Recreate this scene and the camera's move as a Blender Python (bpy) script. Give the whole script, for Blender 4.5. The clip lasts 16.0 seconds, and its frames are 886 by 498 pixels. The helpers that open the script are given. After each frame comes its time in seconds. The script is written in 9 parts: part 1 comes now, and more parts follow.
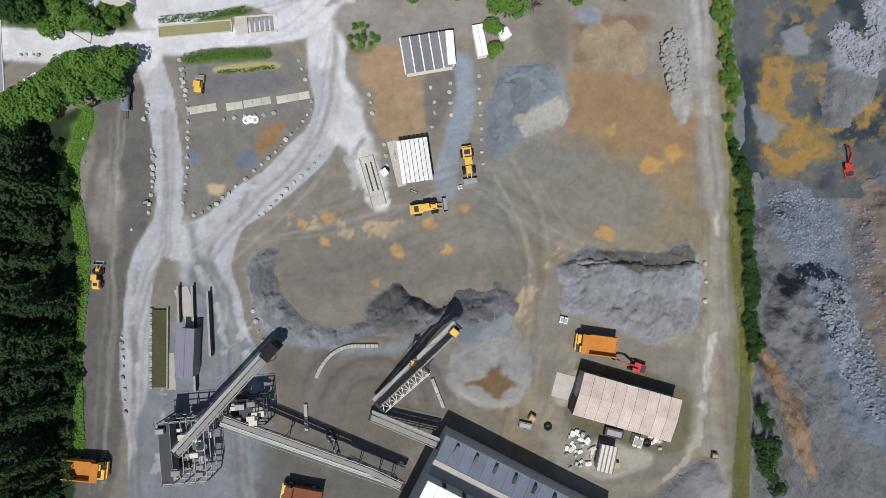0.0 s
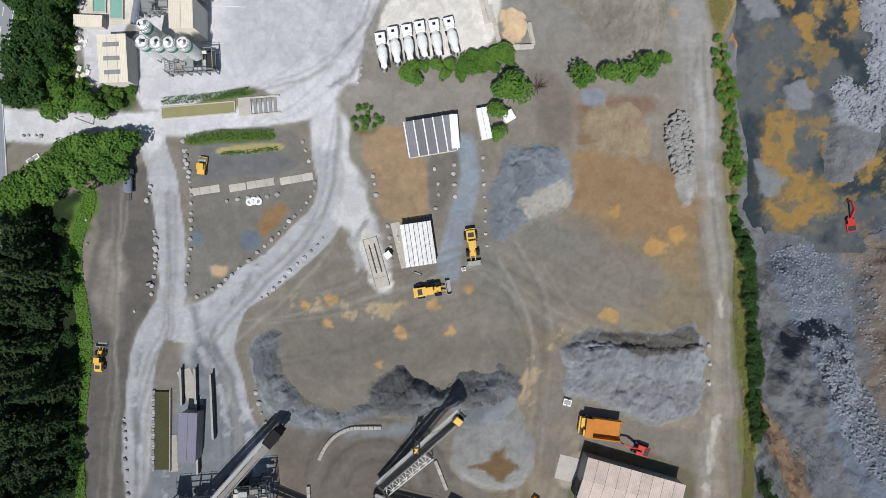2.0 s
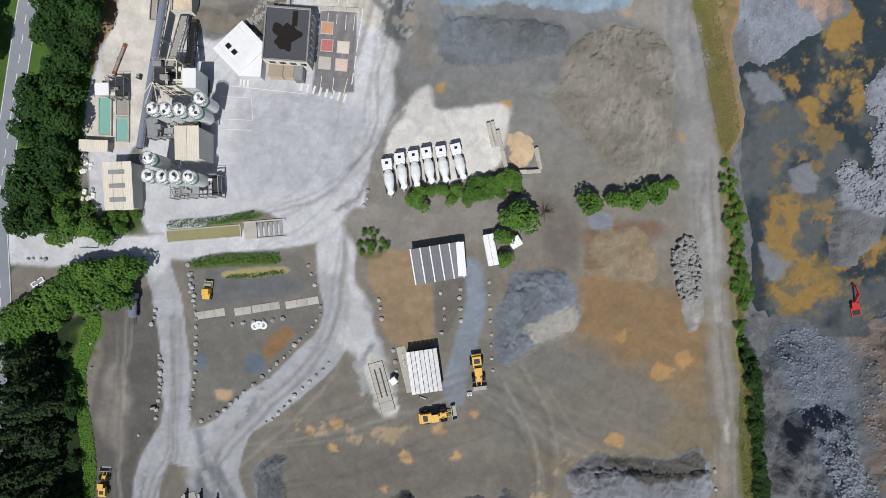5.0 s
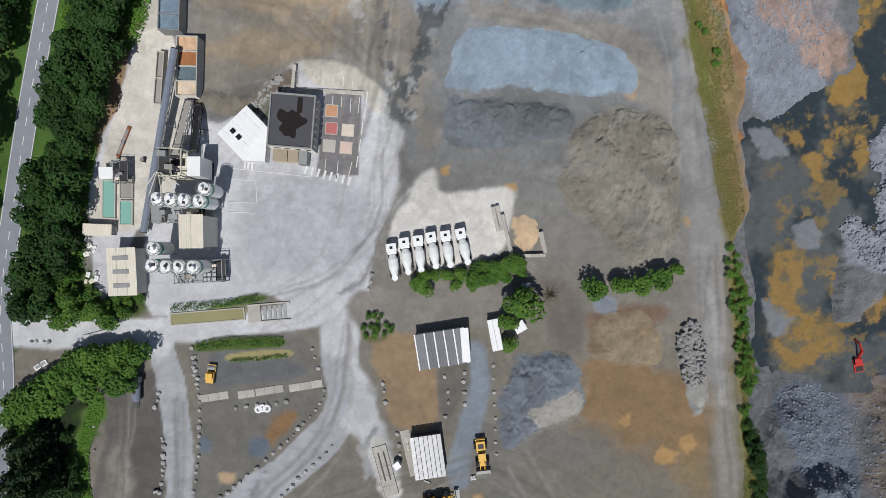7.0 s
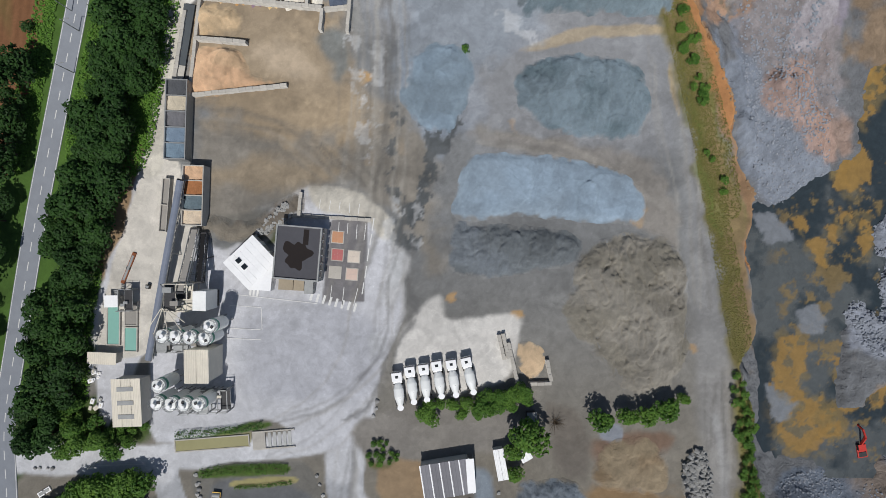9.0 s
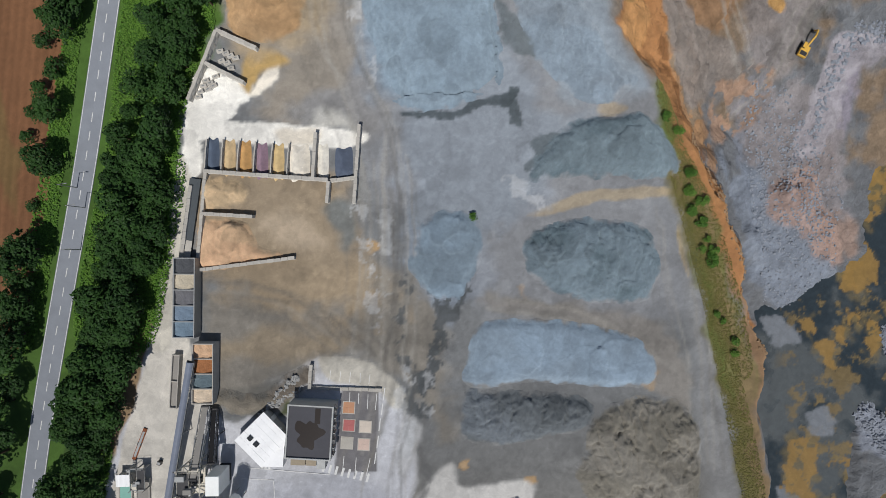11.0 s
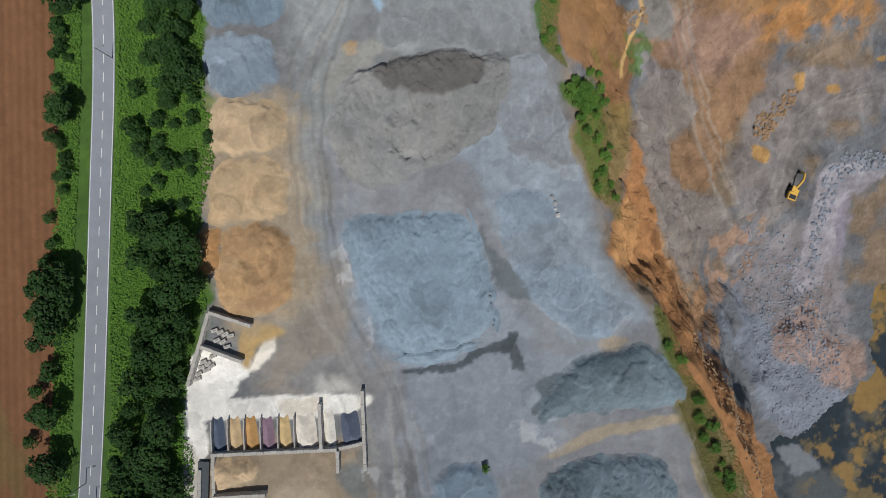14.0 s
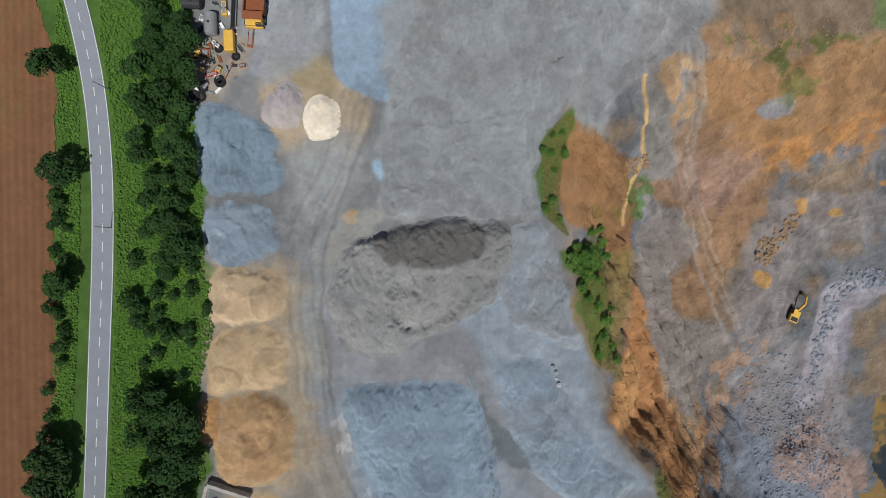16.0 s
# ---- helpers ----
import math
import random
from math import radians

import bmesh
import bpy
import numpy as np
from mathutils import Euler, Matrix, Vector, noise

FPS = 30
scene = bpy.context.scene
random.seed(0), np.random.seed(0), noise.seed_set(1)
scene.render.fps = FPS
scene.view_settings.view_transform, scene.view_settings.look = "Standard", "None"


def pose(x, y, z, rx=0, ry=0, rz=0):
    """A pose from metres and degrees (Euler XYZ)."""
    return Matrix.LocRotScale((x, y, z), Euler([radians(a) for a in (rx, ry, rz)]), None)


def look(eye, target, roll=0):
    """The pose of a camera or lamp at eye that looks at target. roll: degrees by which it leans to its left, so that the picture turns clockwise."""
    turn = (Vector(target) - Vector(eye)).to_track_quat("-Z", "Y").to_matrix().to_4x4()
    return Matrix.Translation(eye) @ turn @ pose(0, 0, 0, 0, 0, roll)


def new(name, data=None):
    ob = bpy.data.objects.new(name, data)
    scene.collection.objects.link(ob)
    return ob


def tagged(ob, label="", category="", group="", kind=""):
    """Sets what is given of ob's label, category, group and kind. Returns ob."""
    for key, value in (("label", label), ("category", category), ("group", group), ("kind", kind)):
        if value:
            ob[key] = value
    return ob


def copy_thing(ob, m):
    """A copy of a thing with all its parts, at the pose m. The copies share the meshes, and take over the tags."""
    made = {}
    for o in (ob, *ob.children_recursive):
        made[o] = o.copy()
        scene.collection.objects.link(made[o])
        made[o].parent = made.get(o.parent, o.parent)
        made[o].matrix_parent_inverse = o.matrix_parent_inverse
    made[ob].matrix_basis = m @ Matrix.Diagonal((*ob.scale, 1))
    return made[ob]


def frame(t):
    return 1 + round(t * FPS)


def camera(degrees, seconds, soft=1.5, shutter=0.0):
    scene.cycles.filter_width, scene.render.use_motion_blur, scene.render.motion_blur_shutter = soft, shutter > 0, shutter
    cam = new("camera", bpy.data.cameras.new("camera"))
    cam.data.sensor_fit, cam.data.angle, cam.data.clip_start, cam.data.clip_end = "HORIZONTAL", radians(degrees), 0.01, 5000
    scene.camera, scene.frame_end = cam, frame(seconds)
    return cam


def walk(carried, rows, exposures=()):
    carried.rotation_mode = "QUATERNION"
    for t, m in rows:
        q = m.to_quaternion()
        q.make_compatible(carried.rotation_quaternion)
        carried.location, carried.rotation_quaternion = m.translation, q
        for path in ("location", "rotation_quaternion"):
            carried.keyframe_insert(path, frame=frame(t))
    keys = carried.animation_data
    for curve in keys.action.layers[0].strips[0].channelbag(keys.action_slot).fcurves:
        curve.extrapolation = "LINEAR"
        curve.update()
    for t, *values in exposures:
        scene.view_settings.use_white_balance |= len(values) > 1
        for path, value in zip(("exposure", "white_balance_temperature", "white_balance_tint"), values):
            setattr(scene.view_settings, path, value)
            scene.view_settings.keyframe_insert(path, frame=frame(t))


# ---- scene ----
cam = camera(74.0, 16.0, soft=0.85)
METRES, EYE, TILT, LEAN, TURN = 240.4, 142.5, -90.17, -0.54, 0.0
ROWS = [
    (0.0, 0.0, 0.0, 0.0, 0.0, 0.0, -0.0),
    (0.5, -0.0012, 0.0004, 0.0209, -0.05, -0.05, -0.03),
    (1.0, -0.0022, 0.0006, 0.0411, -0.04, -0.01, -0.03),
    (1.5, -0.0032, 0.001, 0.0621, -0.07, -0.05, -0.1),
    (2.0, -0.0045, 0.0013, 0.0827, -0.08, -0.04, -0.12),
    (2.5, -0.0057, 0.0015, 0.1032, -0.09, -0.02, -0.16),
    (3.0, -0.0071, 0.0019, 0.124, -0.11, -0.02, -0.23),
    (3.5, -0.0081, 0.0023, 0.1448, -0.11, -0.02, -0.26),
    (4.0, -0.0093, 0.0027, 0.1653, -0.12, 0.02, -0.3),
    (6.5, -0.0153, 0.0045, 0.2698, -0.15, -0.06, -0.55),
    (7.0, -0.0166, 0.0048, 0.2907, -0.13, -0.06, -0.6),
    (7.5, -0.018, 0.0051, 0.3113, -0.16, -0.03, -0.67),
    (8.0, -0.0195, 0.0055, 0.3332, -0.18, -0.04, -0.74),
    (8.5, -0.0223, 0.0062, 0.3748, -0.2, -0.03, -0.78),
    (9.0, -0.025, 0.0067, 0.4166, -0.21, -0.03, -0.87),
    (11.5, -0.0373, 0.0095, 0.6248, -0.29, -0.03, 1.53),
    (12.0, -0.0376, 0.0101, 0.6667, -0.36, -0.09, 4.89),
    (12.5, -0.0356, 0.0108, 0.7083, -0.36, -0.08, 5.96),
    (13.0, -0.0325, 0.0114, 0.7498, -0.36, -0.1, 6.32),
    (13.5, -0.0288, 0.0121, 0.791, -0.38, -0.07, 6.44),
    (14.0, -0.0247, 0.0129, 0.8321, -0.39, -0.06, 6.53),
    (14.5, -0.0203, 0.0135, 0.8735, -0.39, -0.06, 6.5),
    (15.0, -0.0157, 0.0142, 0.9146, -0.39, -0.1, 6.47),
    (15.5, -0.0111, 0.015, 0.9558, -0.38, -0.08, 6.41),
    (16.0, -0.0064, 0.0159, 0.9972, -0.38, -0.1, 6.34),
]
EXPOSURE = [(0.0, -0.1), (4.0, -0.2), (8.0, -0.36), (13.0, -0.44), (16.0, -0.34)]
walk(cam, [(t, pose(0, 0, EYE, TILT, LEAN, TURN) @ pose(METRES * x, METRES * y, METRES * z, 90 + pitch, roll, yaw)) for t, x, y, z, yaw, pitch, roll in ROWS], exposures=EXPOSURE)

# ---- light ----
SUN_HIGH, SUN_FROM = 64.0, (-0.16, -1.0)
world = bpy.data.worlds.new("sky")
scene.world = world
world.use_nodes = True
sky = world.node_tree.nodes.new("ShaderNodeTexSky")
sky.sky_type, sky.sun_disc = "NISHITA", False
sky.sun_elevation, sky.sun_rotation = radians(SUN_HIGH), math.atan2(*SUN_FROM)
world.node_tree.links.new(sky.outputs[0], world.node_tree.nodes["Background"].inputs[0])
world.node_tree.nodes["Background"].inputs[1].default_value = 0.06
sun = new("sun", bpy.data.lights.new("sun", "SUN"))
sun.data.energy, sun.data.angle, sun.data.color = 3.75, radians(0.55), (1.0, 0.975, 0.94)
flat = Vector(SUN_FROM).normalized() * math.cos(radians(SUN_HIGH))
sun.matrix_world = look((flat.x * 200, flat.y * 200, math.sin(radians(SUN_HIGH)) * 200), (0, 0, 0))


# ---- materials ----
def lin(r, g, b):
    """Linear colour from 0-255 values."""
    return tuple(((c / 255 + 0.055) / 1.055) ** 2.4 if c > 10 else c / 255 / 12.92 for c in (r, g, b))


def material(name, colour=None, rough=0.85, metal=0.0, grain=3.0, amount=0.25, stain=0.25, bump=0.3, layer="", vary=0.0, spec=0.3, blotch=0.15, relief=0.0, rocky=0.0):
    """Colour (or the colour layer of the mesh) broken up by fine grain and broad stains."""
    m = bpy.data.materials.new(name)
    m.use_nodes = True
    n, l = m.node_tree.nodes, m.node_tree.links
    b = n["Principled BSDF"]
    b.inputs["Roughness"].default_value, b.inputs["Metallic"].default_value = rough, metal
    b.inputs["Specular IOR Level"].default_value = spec
    b.inputs["Diffuse Roughness"].default_value = rough if metal < 0.05 and rough > 0.55 else 0.0
    where = n.new("ShaderNodeNewGeometry") if layer else n.new("ShaderNodeTexCoord")
    spot = where.outputs["Position"] if layer else where.outputs["Object"]
    fine, broad = n.new("ShaderNodeTexNoise"), n.new("ShaderNodeTexNoise")
    for node, scale, detail in ((fine, grain, 5.0), (broad, blotch, 7.0)):
        l.new(spot, node.inputs["Vector"])
        node.inputs["Scale"].default_value, node.inputs["Detail"].default_value = scale, detail
        node.inputs["Roughness"].default_value = 0.65
    value = n.new("ShaderNodeMath")
    value.operation = "MULTIPLY_ADD"
    value.inputs[1].default_value, value.inputs[2].default_value = 2 * amount, 1 - amount
    l.new(fine.outputs["Fac"], value.inputs[0])
    tone = n.new("ShaderNodeMath")
    tone.operation = "MULTIPLY_ADD"
    tone.inputs[1].default_value, tone.inputs[2].default_value = 2 * stain, 1 - stain
    l.new(broad.outputs["Fac"], tone.inputs[0])
    both = n.new("ShaderNodeMath")
    both.operation = "MULTIPLY"
    l.new(value.outputs[0], both.inputs[0])
    l.new(tone.outputs[0], both.inputs[1])
    last = both
    if layer:
        patch, crisp = n.new("ShaderNodeTexNoise"), n.new("ShaderNodeMapRange")
        patch.inputs["Scale"].default_value, patch.inputs["Detail"].default_value, patch.inputs["Roughness"].default_value = 0.33, 9.0, 0.72
        l.new(spot, patch.inputs["Vector"])
        crisp.inputs[1].default_value, crisp.inputs[2].default_value, crisp.inputs[3].default_value, crisp.inputs[4].default_value = 0.46, 0.54, 0.97, 1.025
        l.new(patch.outputs["Fac"], crisp.inputs[0])
        last = n.new("ShaderNodeMath")
        last.operation = "MULTIPLY"
        l.new(both.outputs[0], last.inputs[0])
        l.new(crisp.outputs[0], last.inputs[1])
        # dust and damp drying in swirls with clear edges
        for scale, bend, tint in ((0.1, 2.5, 0.035), (0.4, 1.6, 0.03)):
            swirl, edge, both = n.new("ShaderNodeTexNoise"), n.new("ShaderNodeMapRange"), last
            swirl.inputs["Scale"].default_value, swirl.inputs["Detail"].default_value, swirl.inputs["Distortion"].default_value = scale, 6.0, bend
            l.new(spot, swirl.inputs["Vector"])
            edge.inputs[1].default_value, edge.inputs[2].default_value, edge.inputs[3].default_value, edge.inputs[4].default_value = 0.47, 0.53, 1 - tint, 1 + tint
            l.new(swirl.outputs["Fac"], edge.inputs[0])
            last = n.new("ShaderNodeMath")
            last.operation = "MULTIPLY"
            l.new(both.outputs[0], last.inputs[0])
            l.new(edge.outputs[0], last.inputs[1])
        # scattered pebbles
        cell, dot = n.new("ShaderNodeTexVoronoi"), n.new("ShaderNodeMapRange")
        cell.inputs["Scale"].default_value = 0.75
        l.new(spot, cell.inputs["Vector"])
        dot.inputs[1].default_value, dot.inputs[2].default_value, dot.inputs[3].default_value, dot.inputs[4].default_value = 0.08, 0.13, 1.14, 1.0
        l.new(cell.outputs["Distance"], dot.inputs[0])
        both, last = last, n.new("ShaderNodeMath")
        last.operation = "MULTIPLY"
        l.new(both.outputs[0], last.inputs[0])
        l.new(dot.outputs[0], last.inputs[1])
    if vary:
        info, each = n.new("ShaderNodeObjectInfo"), n.new("ShaderNodeMath")
        each.operation = "MULTIPLY_ADD"
        each.inputs[1].default_value, each.inputs[2].default_value = 2 * vary, 1 - vary
        l.new(info.outputs["Random"], each.inputs[0])
        last = n.new("ShaderNodeMath")
        last.operation = "MULTIPLY"
        l.new(both.outputs[0], last.inputs[0])
        l.new(each.outputs[0], last.inputs[1])
    mix = n.new("ShaderNodeVectorMath")
    mix.operation = "SCALE"
    l.new(last.outputs[0], mix.inputs["Scale"])
    if layer:
        a = n.new("ShaderNodeAttribute")
        a.attribute_name = layer
        l.new(a.outputs["Color"], mix.inputs[0])
        l.new(a.outputs["Alpha"], b.inputs["Roughness"])
    else:
        mix.inputs[0].default_value = colour
    l.new(mix.outputs[0], b.inputs["Base Color"])
    if bump:
        bp = n.new("ShaderNodeBump")
        bp.inputs["Strength"].default_value, bp.inputs["Distance"].default_value = bump, 0.4 / grain
        l.new(fine.outputs["Fac"], bp.inputs["Height"])
        l.new(bp.outputs[0], b.inputs["Normal"])
    if relief or rocky:
        # slumped and creased surface; in the pit, broken rock
        crease, fold = n.new("ShaderNodeTexNoise"), n.new("ShaderNodeBump")
        crease.inputs["Scale"].default_value, crease.inputs["Detail"].default_value, crease.inputs["Roughness"].default_value, crease.inputs["Distortion"].default_value = 0.4, 7.0, 0.6, 1.2
        l.new(spot, crease.inputs["Vector"])
        l.new(crease.outputs["Fac"], fold.inputs["Height"])
        fold.inputs["Distance"].default_value, fold.inputs["Strength"].default_value = 1.6, relief
        if rocky:
            axes, depth = n.new("ShaderNodeSeparateXYZ"), n.new("ShaderNodeMapRange")
            l.new(spot, axes.inputs[0])
            l.new(axes.outputs["Z"], depth.inputs[0])
            depth.inputs[1].default_value, depth.inputs[2].default_value, depth.inputs[3].default_value, depth.inputs[4].default_value = -6.0, -1.0, rocky, relief
            l.new(depth.outputs[0], fold.inputs["Strength"])
        l.new(bp.outputs[0], fold.inputs["Normal"])
        l.new(fold.outputs[0], b.inputs["Normal"])
    return m


def leaf_material(name, colour, second):
    m = material(name, colour, 0.6, grain=1.2, amount=0.3, stain=0.2, bump=0)
    n, l = m.node_tree.nodes, m.node_tree.links
    b = n["Principled BSDF"]
    geo, ramp, info = n.new("ShaderNodeNewGeometry"), n.new("ShaderNodeMix"), n.new("ShaderNodeObjectInfo")
    ramp.data_type = "RGBA"
    ramp.inputs[6].default_value, ramp.inputs[7].default_value = (*colour, 1), (*second, 1)
    add = n.new("ShaderNodeMath")
    add.operation = "MULTIPLY_ADD"
    add.inputs[1].default_value = 0.6
    half = n.new("ShaderNodeMath")
    half.operation = "MULTIPLY"
    half.inputs[1].default_value = 0.4
    l.new(info.outputs["Random"], half.inputs[0])
    l.new(geo.outputs["Random Per Island"], add.inputs[0])
    l.new(half.outputs[0], add.inputs[2])
    l.new(add.outputs[0], ramp.inputs[0])
    l.new(ramp.outputs[2], b.inputs["Base Color"])
    b.inputs["Specular IOR Level"].default_value = 0.2
    return m


EARTH = material("earth", layer="tone", relief=0.1, rocky=0.8, grain=4.5, amount=0.2, stain=0.04, bump=0.4, blotch=0.12)
GRAVEL = material("gravel", layer="tone", relief=0.5, grain=4.5, amount=0.22, stain=0.03, bump=0.6, blotch=0.2)
DUST = material("stone_dust", layer="tone", relief=0.2, grain=4.5, amount=0.16, stain=0.03, bump=0.4, blotch=0.2)
ASPHALT = material("asphalt", lin(150, 155, 163), 0.8, grain=6, amount=0.1, stain=0.2, bump=0.1, blotch=0.3)
PAINT = material("road_paint", lin(225, 225, 222), 0.7, grain=4, amount=0.2, stain=0.2, bump=0)
CONCRETE = material("concrete", lin(196, 192, 184), 0.85, grain=1.5, amount=0.15, stain=0.25, bump=0.15, blotch=0.5, vary=0.08)
WHITE = material("white_sheet", lin(243, 244, 245), 0.5, grain=2, amount=0.06, stain=0.12, bump=0.05, blotch=0.4)
STEEL = material("grey_steel", lin(150, 152, 152), 0.55, 0.2, grain=3, amount=0.2, stain=0.3, bump=0.05, blotch=0.6)
DARK = material("dark_steel", lin(62, 62, 64), 0.6, 0.1, grain=3, amount=0.25, stain=0.35, bump=0.05, blotch=0.6)
RUBBER = material("rubber", lin(40, 40, 42), 0.85, grain=5, amount=0.25, stain=0.2, bump=0.05)
YELLOW = material("machine_yellow", lin(230, 184, 84), 0.5, grain=2, amount=0.12, stain=0.25, bump=0.03, blotch=0.7)
ORANGE = material("body_orange", lin(206, 136, 48), 0.6, grain=2, amount=0.15, stain=0.3, bump=0.05, blotch=0.6)
RED = material("machine_red", lin(196, 62, 56), 0.5, grain=2, amount=0.12, stain=0.25, bump=0.03, blotch=0.7)
GLASS = material("dark_glass", lin(30, 36, 42), 0.15, grain=2, amount=0.05, stain=0.05, bump=0, spec=0.6)
RUST = material("rust", lin(150, 92, 62), 0.8, grain=3, amount=0.3, stain=0.35, bump=0.1, blotch=0.7)
BARK = material("bark", lin(84, 72, 58), 0.9, grain=4, amount=0.3)
STONE = material("stone", lin(178, 178, 176), 0.9, grain=1.5, amount=0.25, stain=0.3, bump=0.4, vary=0.3, blotch=0.6)
LEAF = leaf_material("leaf", lin(30, 54, 26), lin(60, 92, 42))
LEAF_DARK = leaf_material("leaf_dark", lin(30, 48, 29), lin(58, 80, 45))
LEAF_BRIGHT = leaf_material("leaf_bright", lin(52, 90, 34), lin(104, 138, 58))
LEAF_OLIVE = leaf_material("leaf_olive", lin(84, 92, 46), lin(140, 132, 78))
WEEDS = leaf_material("weeds", lin(58, 100, 36), lin(108, 146, 58))
HEDGE = leaf_material("hedge_leaf", lin(52, 88, 40), lin(88, 122, 54))


# ---- helpers for meshes ----
def part(name, bm, mat, parent=None, label="", smooth=False):
    """One mesh object from a bmesh, under a thing or alone."""
    me = bpy.data.meshes.new(name)
    bm.to_mesh(me)
    bm.free()
    me.materials.append(mat)
    if smooth:
        me.shade_smooth()
    ob = new(name, me)
    ob.parent = parent
    return tagged(ob, label)


def empty(name, m, label, category, group=""):
    ob = new(name)
    ob.empty_display_size = 0.3
    ob.matrix_basis = m
    return tagged(ob, label, category, group)


def box(bm, x0, x1, y0, y1, z0, z1, bevel=0.0, m=None):
    s = bmesh.ops.create_cube(bm, size=1)["verts"]
    bmesh.ops.transform(bm, matrix=Matrix.LocRotScale(((x0 + x1) / 2, (y0 + y1) / 2, (z0 + z1) / 2), None, (x1 - x0, y1 - y0, z1 - z0)), verts=s)
    if bevel:
        e = list({e for v in s for e in v.link_edges})
        s = bmesh.ops.bevel(bm, geom=e, offset=bevel, segments=2, affect="EDGES", profile=0.6)["verts"]
    if m is not None:
        bmesh.ops.transform(bm, matrix=m, verts=list({v for v in s}))
    return s


def boxed(*args, **kw):
    bm = bmesh.new()
    box(bm, *args, **kw)
    return bm


def rod(bm, a, b, r, sides=8, r2=None):
    """A round bar from a to b."""
    a, b = Vector(a), Vector(b)
    s = bmesh.ops.create_cone(bm, cap_ends=True, segments=sides, radius1=r, radius2=r if r2 is None else r2, depth=(b - a).length)["verts"]
    bmesh.ops.transform(bm, matrix=Matrix.Translation((a + b) / 2) @ (b - a).to_track_quat("Z", "Y").to_matrix().to_4x4(), verts=s)
    return s


def rodded(*args, **kw):
    bm = bmesh.new()
    rod(bm, *args, **kw)
    return bm


def beam(bm, a, b, w, h):
    """A square bar from a to b."""
    a, b = Vector(a), Vector(b)
    s = bmesh.ops.create_cube(bm, size=1)["verts"]
    bmesh.ops.transform(bm, matrix=Matrix.Translation((a + b) / 2) @ (b - a).to_track_quat("Y", "Z").to_matrix().to_4x4() @ Matrix.Diagonal((w, (b - a).length, h, 1)), verts=s)
    return s


def beamed(*args):
    bm = bmesh.new()
    beam(bm, *args)
    return bm


# ---- noise and shapes on numpy grids ----
def value_noise(x, y, size, seed):
    """Smooth noise from -1 to 1 with cells of that size."""
    g = np.random.RandomState(seed).rand(256, 256) * 2 - 1
    u, v = x / size, y / size
    i, j = np.floor(u).astype(int), np.floor(v).astype(int)
    a, b = u - i, v - j
    a, b = a * a * (3 - 2 * a), b * b * (3 - 2 * b)
    i0, i1, j0, j1 = i % 256, (i + 1) % 256, j % 256, (j + 1) % 256
    return (g[i0, j0] * (1 - a) + g[i1, j0] * a) * (1 - b) + (g[i0, j1] * (1 - a) + g[i1, j1] * a) * b


def fractal(x, y, size, seed, octaves=4, gain=0.55):
    total, amp = np.zeros_like(x), 1.0
    for k in range(octaves):
        total = total + amp * value_noise(x + 31.7 * k, y - 17.3 * k, size / 2 ** k, seed + k)
        amp *= gain
    return total


def rounded(points, steps=6, closed=True):
    """A smooth curve through the points."""
    p, out, n = [Vector(q) for q in points], [], len(points)
    for i in range(n if closed else n - 1):
        a, b, c, d = [p[k % n] if closed else p[min(max(k, 0), n - 1)] for k in (i - 1, i, i + 1, i + 2)]
        for s in range(steps):
            t = s / steps
            out.append(0.5 * (2 * b + (c - a) * t + (2 * a - 5 * b + 4 * c - d) * t * t + (3 * b - a - 3 * c + d) * t ** 3))
    if not closed:
        out.append(p[-1])
    return [tuple(v) for v in out]


def to_line(x, y, pts, closed=False):
    """Distance to a line through the points, and the share of its length there."""
    best, share = np.full(x.shape, 1e9), np.zeros(x.shape)
    ring = list(zip(pts, pts[1:] + pts[:1])) if closed else list(zip(pts, pts[1:]))
    for k, ((ax, ay), (bx, by)) in enumerate(ring):
        dx, dy = bx - ax, by - ay
        t = np.clip(((x - ax) * dx + (y - ay) * dy) / max(dx * dx + dy * dy, 1e-9), 0, 1)
        d = np.hypot(x - ax - t * dx, y - ay - t * dy)
        near = d < best
        best, share = np.where(near, d, best), np.where(near, (k + t) / len(ring), share)
    return best, share


def inside(x, y, pts):
    """Signed distance to a closed outline, positive inside."""
    d, _ = to_line(x, y, pts, True)
    odd = np.zeros(x.shape, bool)
    for (ax, ay), (bx, by) in zip(pts, pts[1:] + pts[:1]):
        odd ^= ((ay > y) != (by > y)) & (x < (bx - ax) * (y - ay) / (by - ay + 1e-12) + ax)
    return np.where(odd, d, -d)


def ramp(v, a, b):
    t = np.clip((v - a) / (b - a), 0, 1)
    return t * t * (3 - 2 * t)


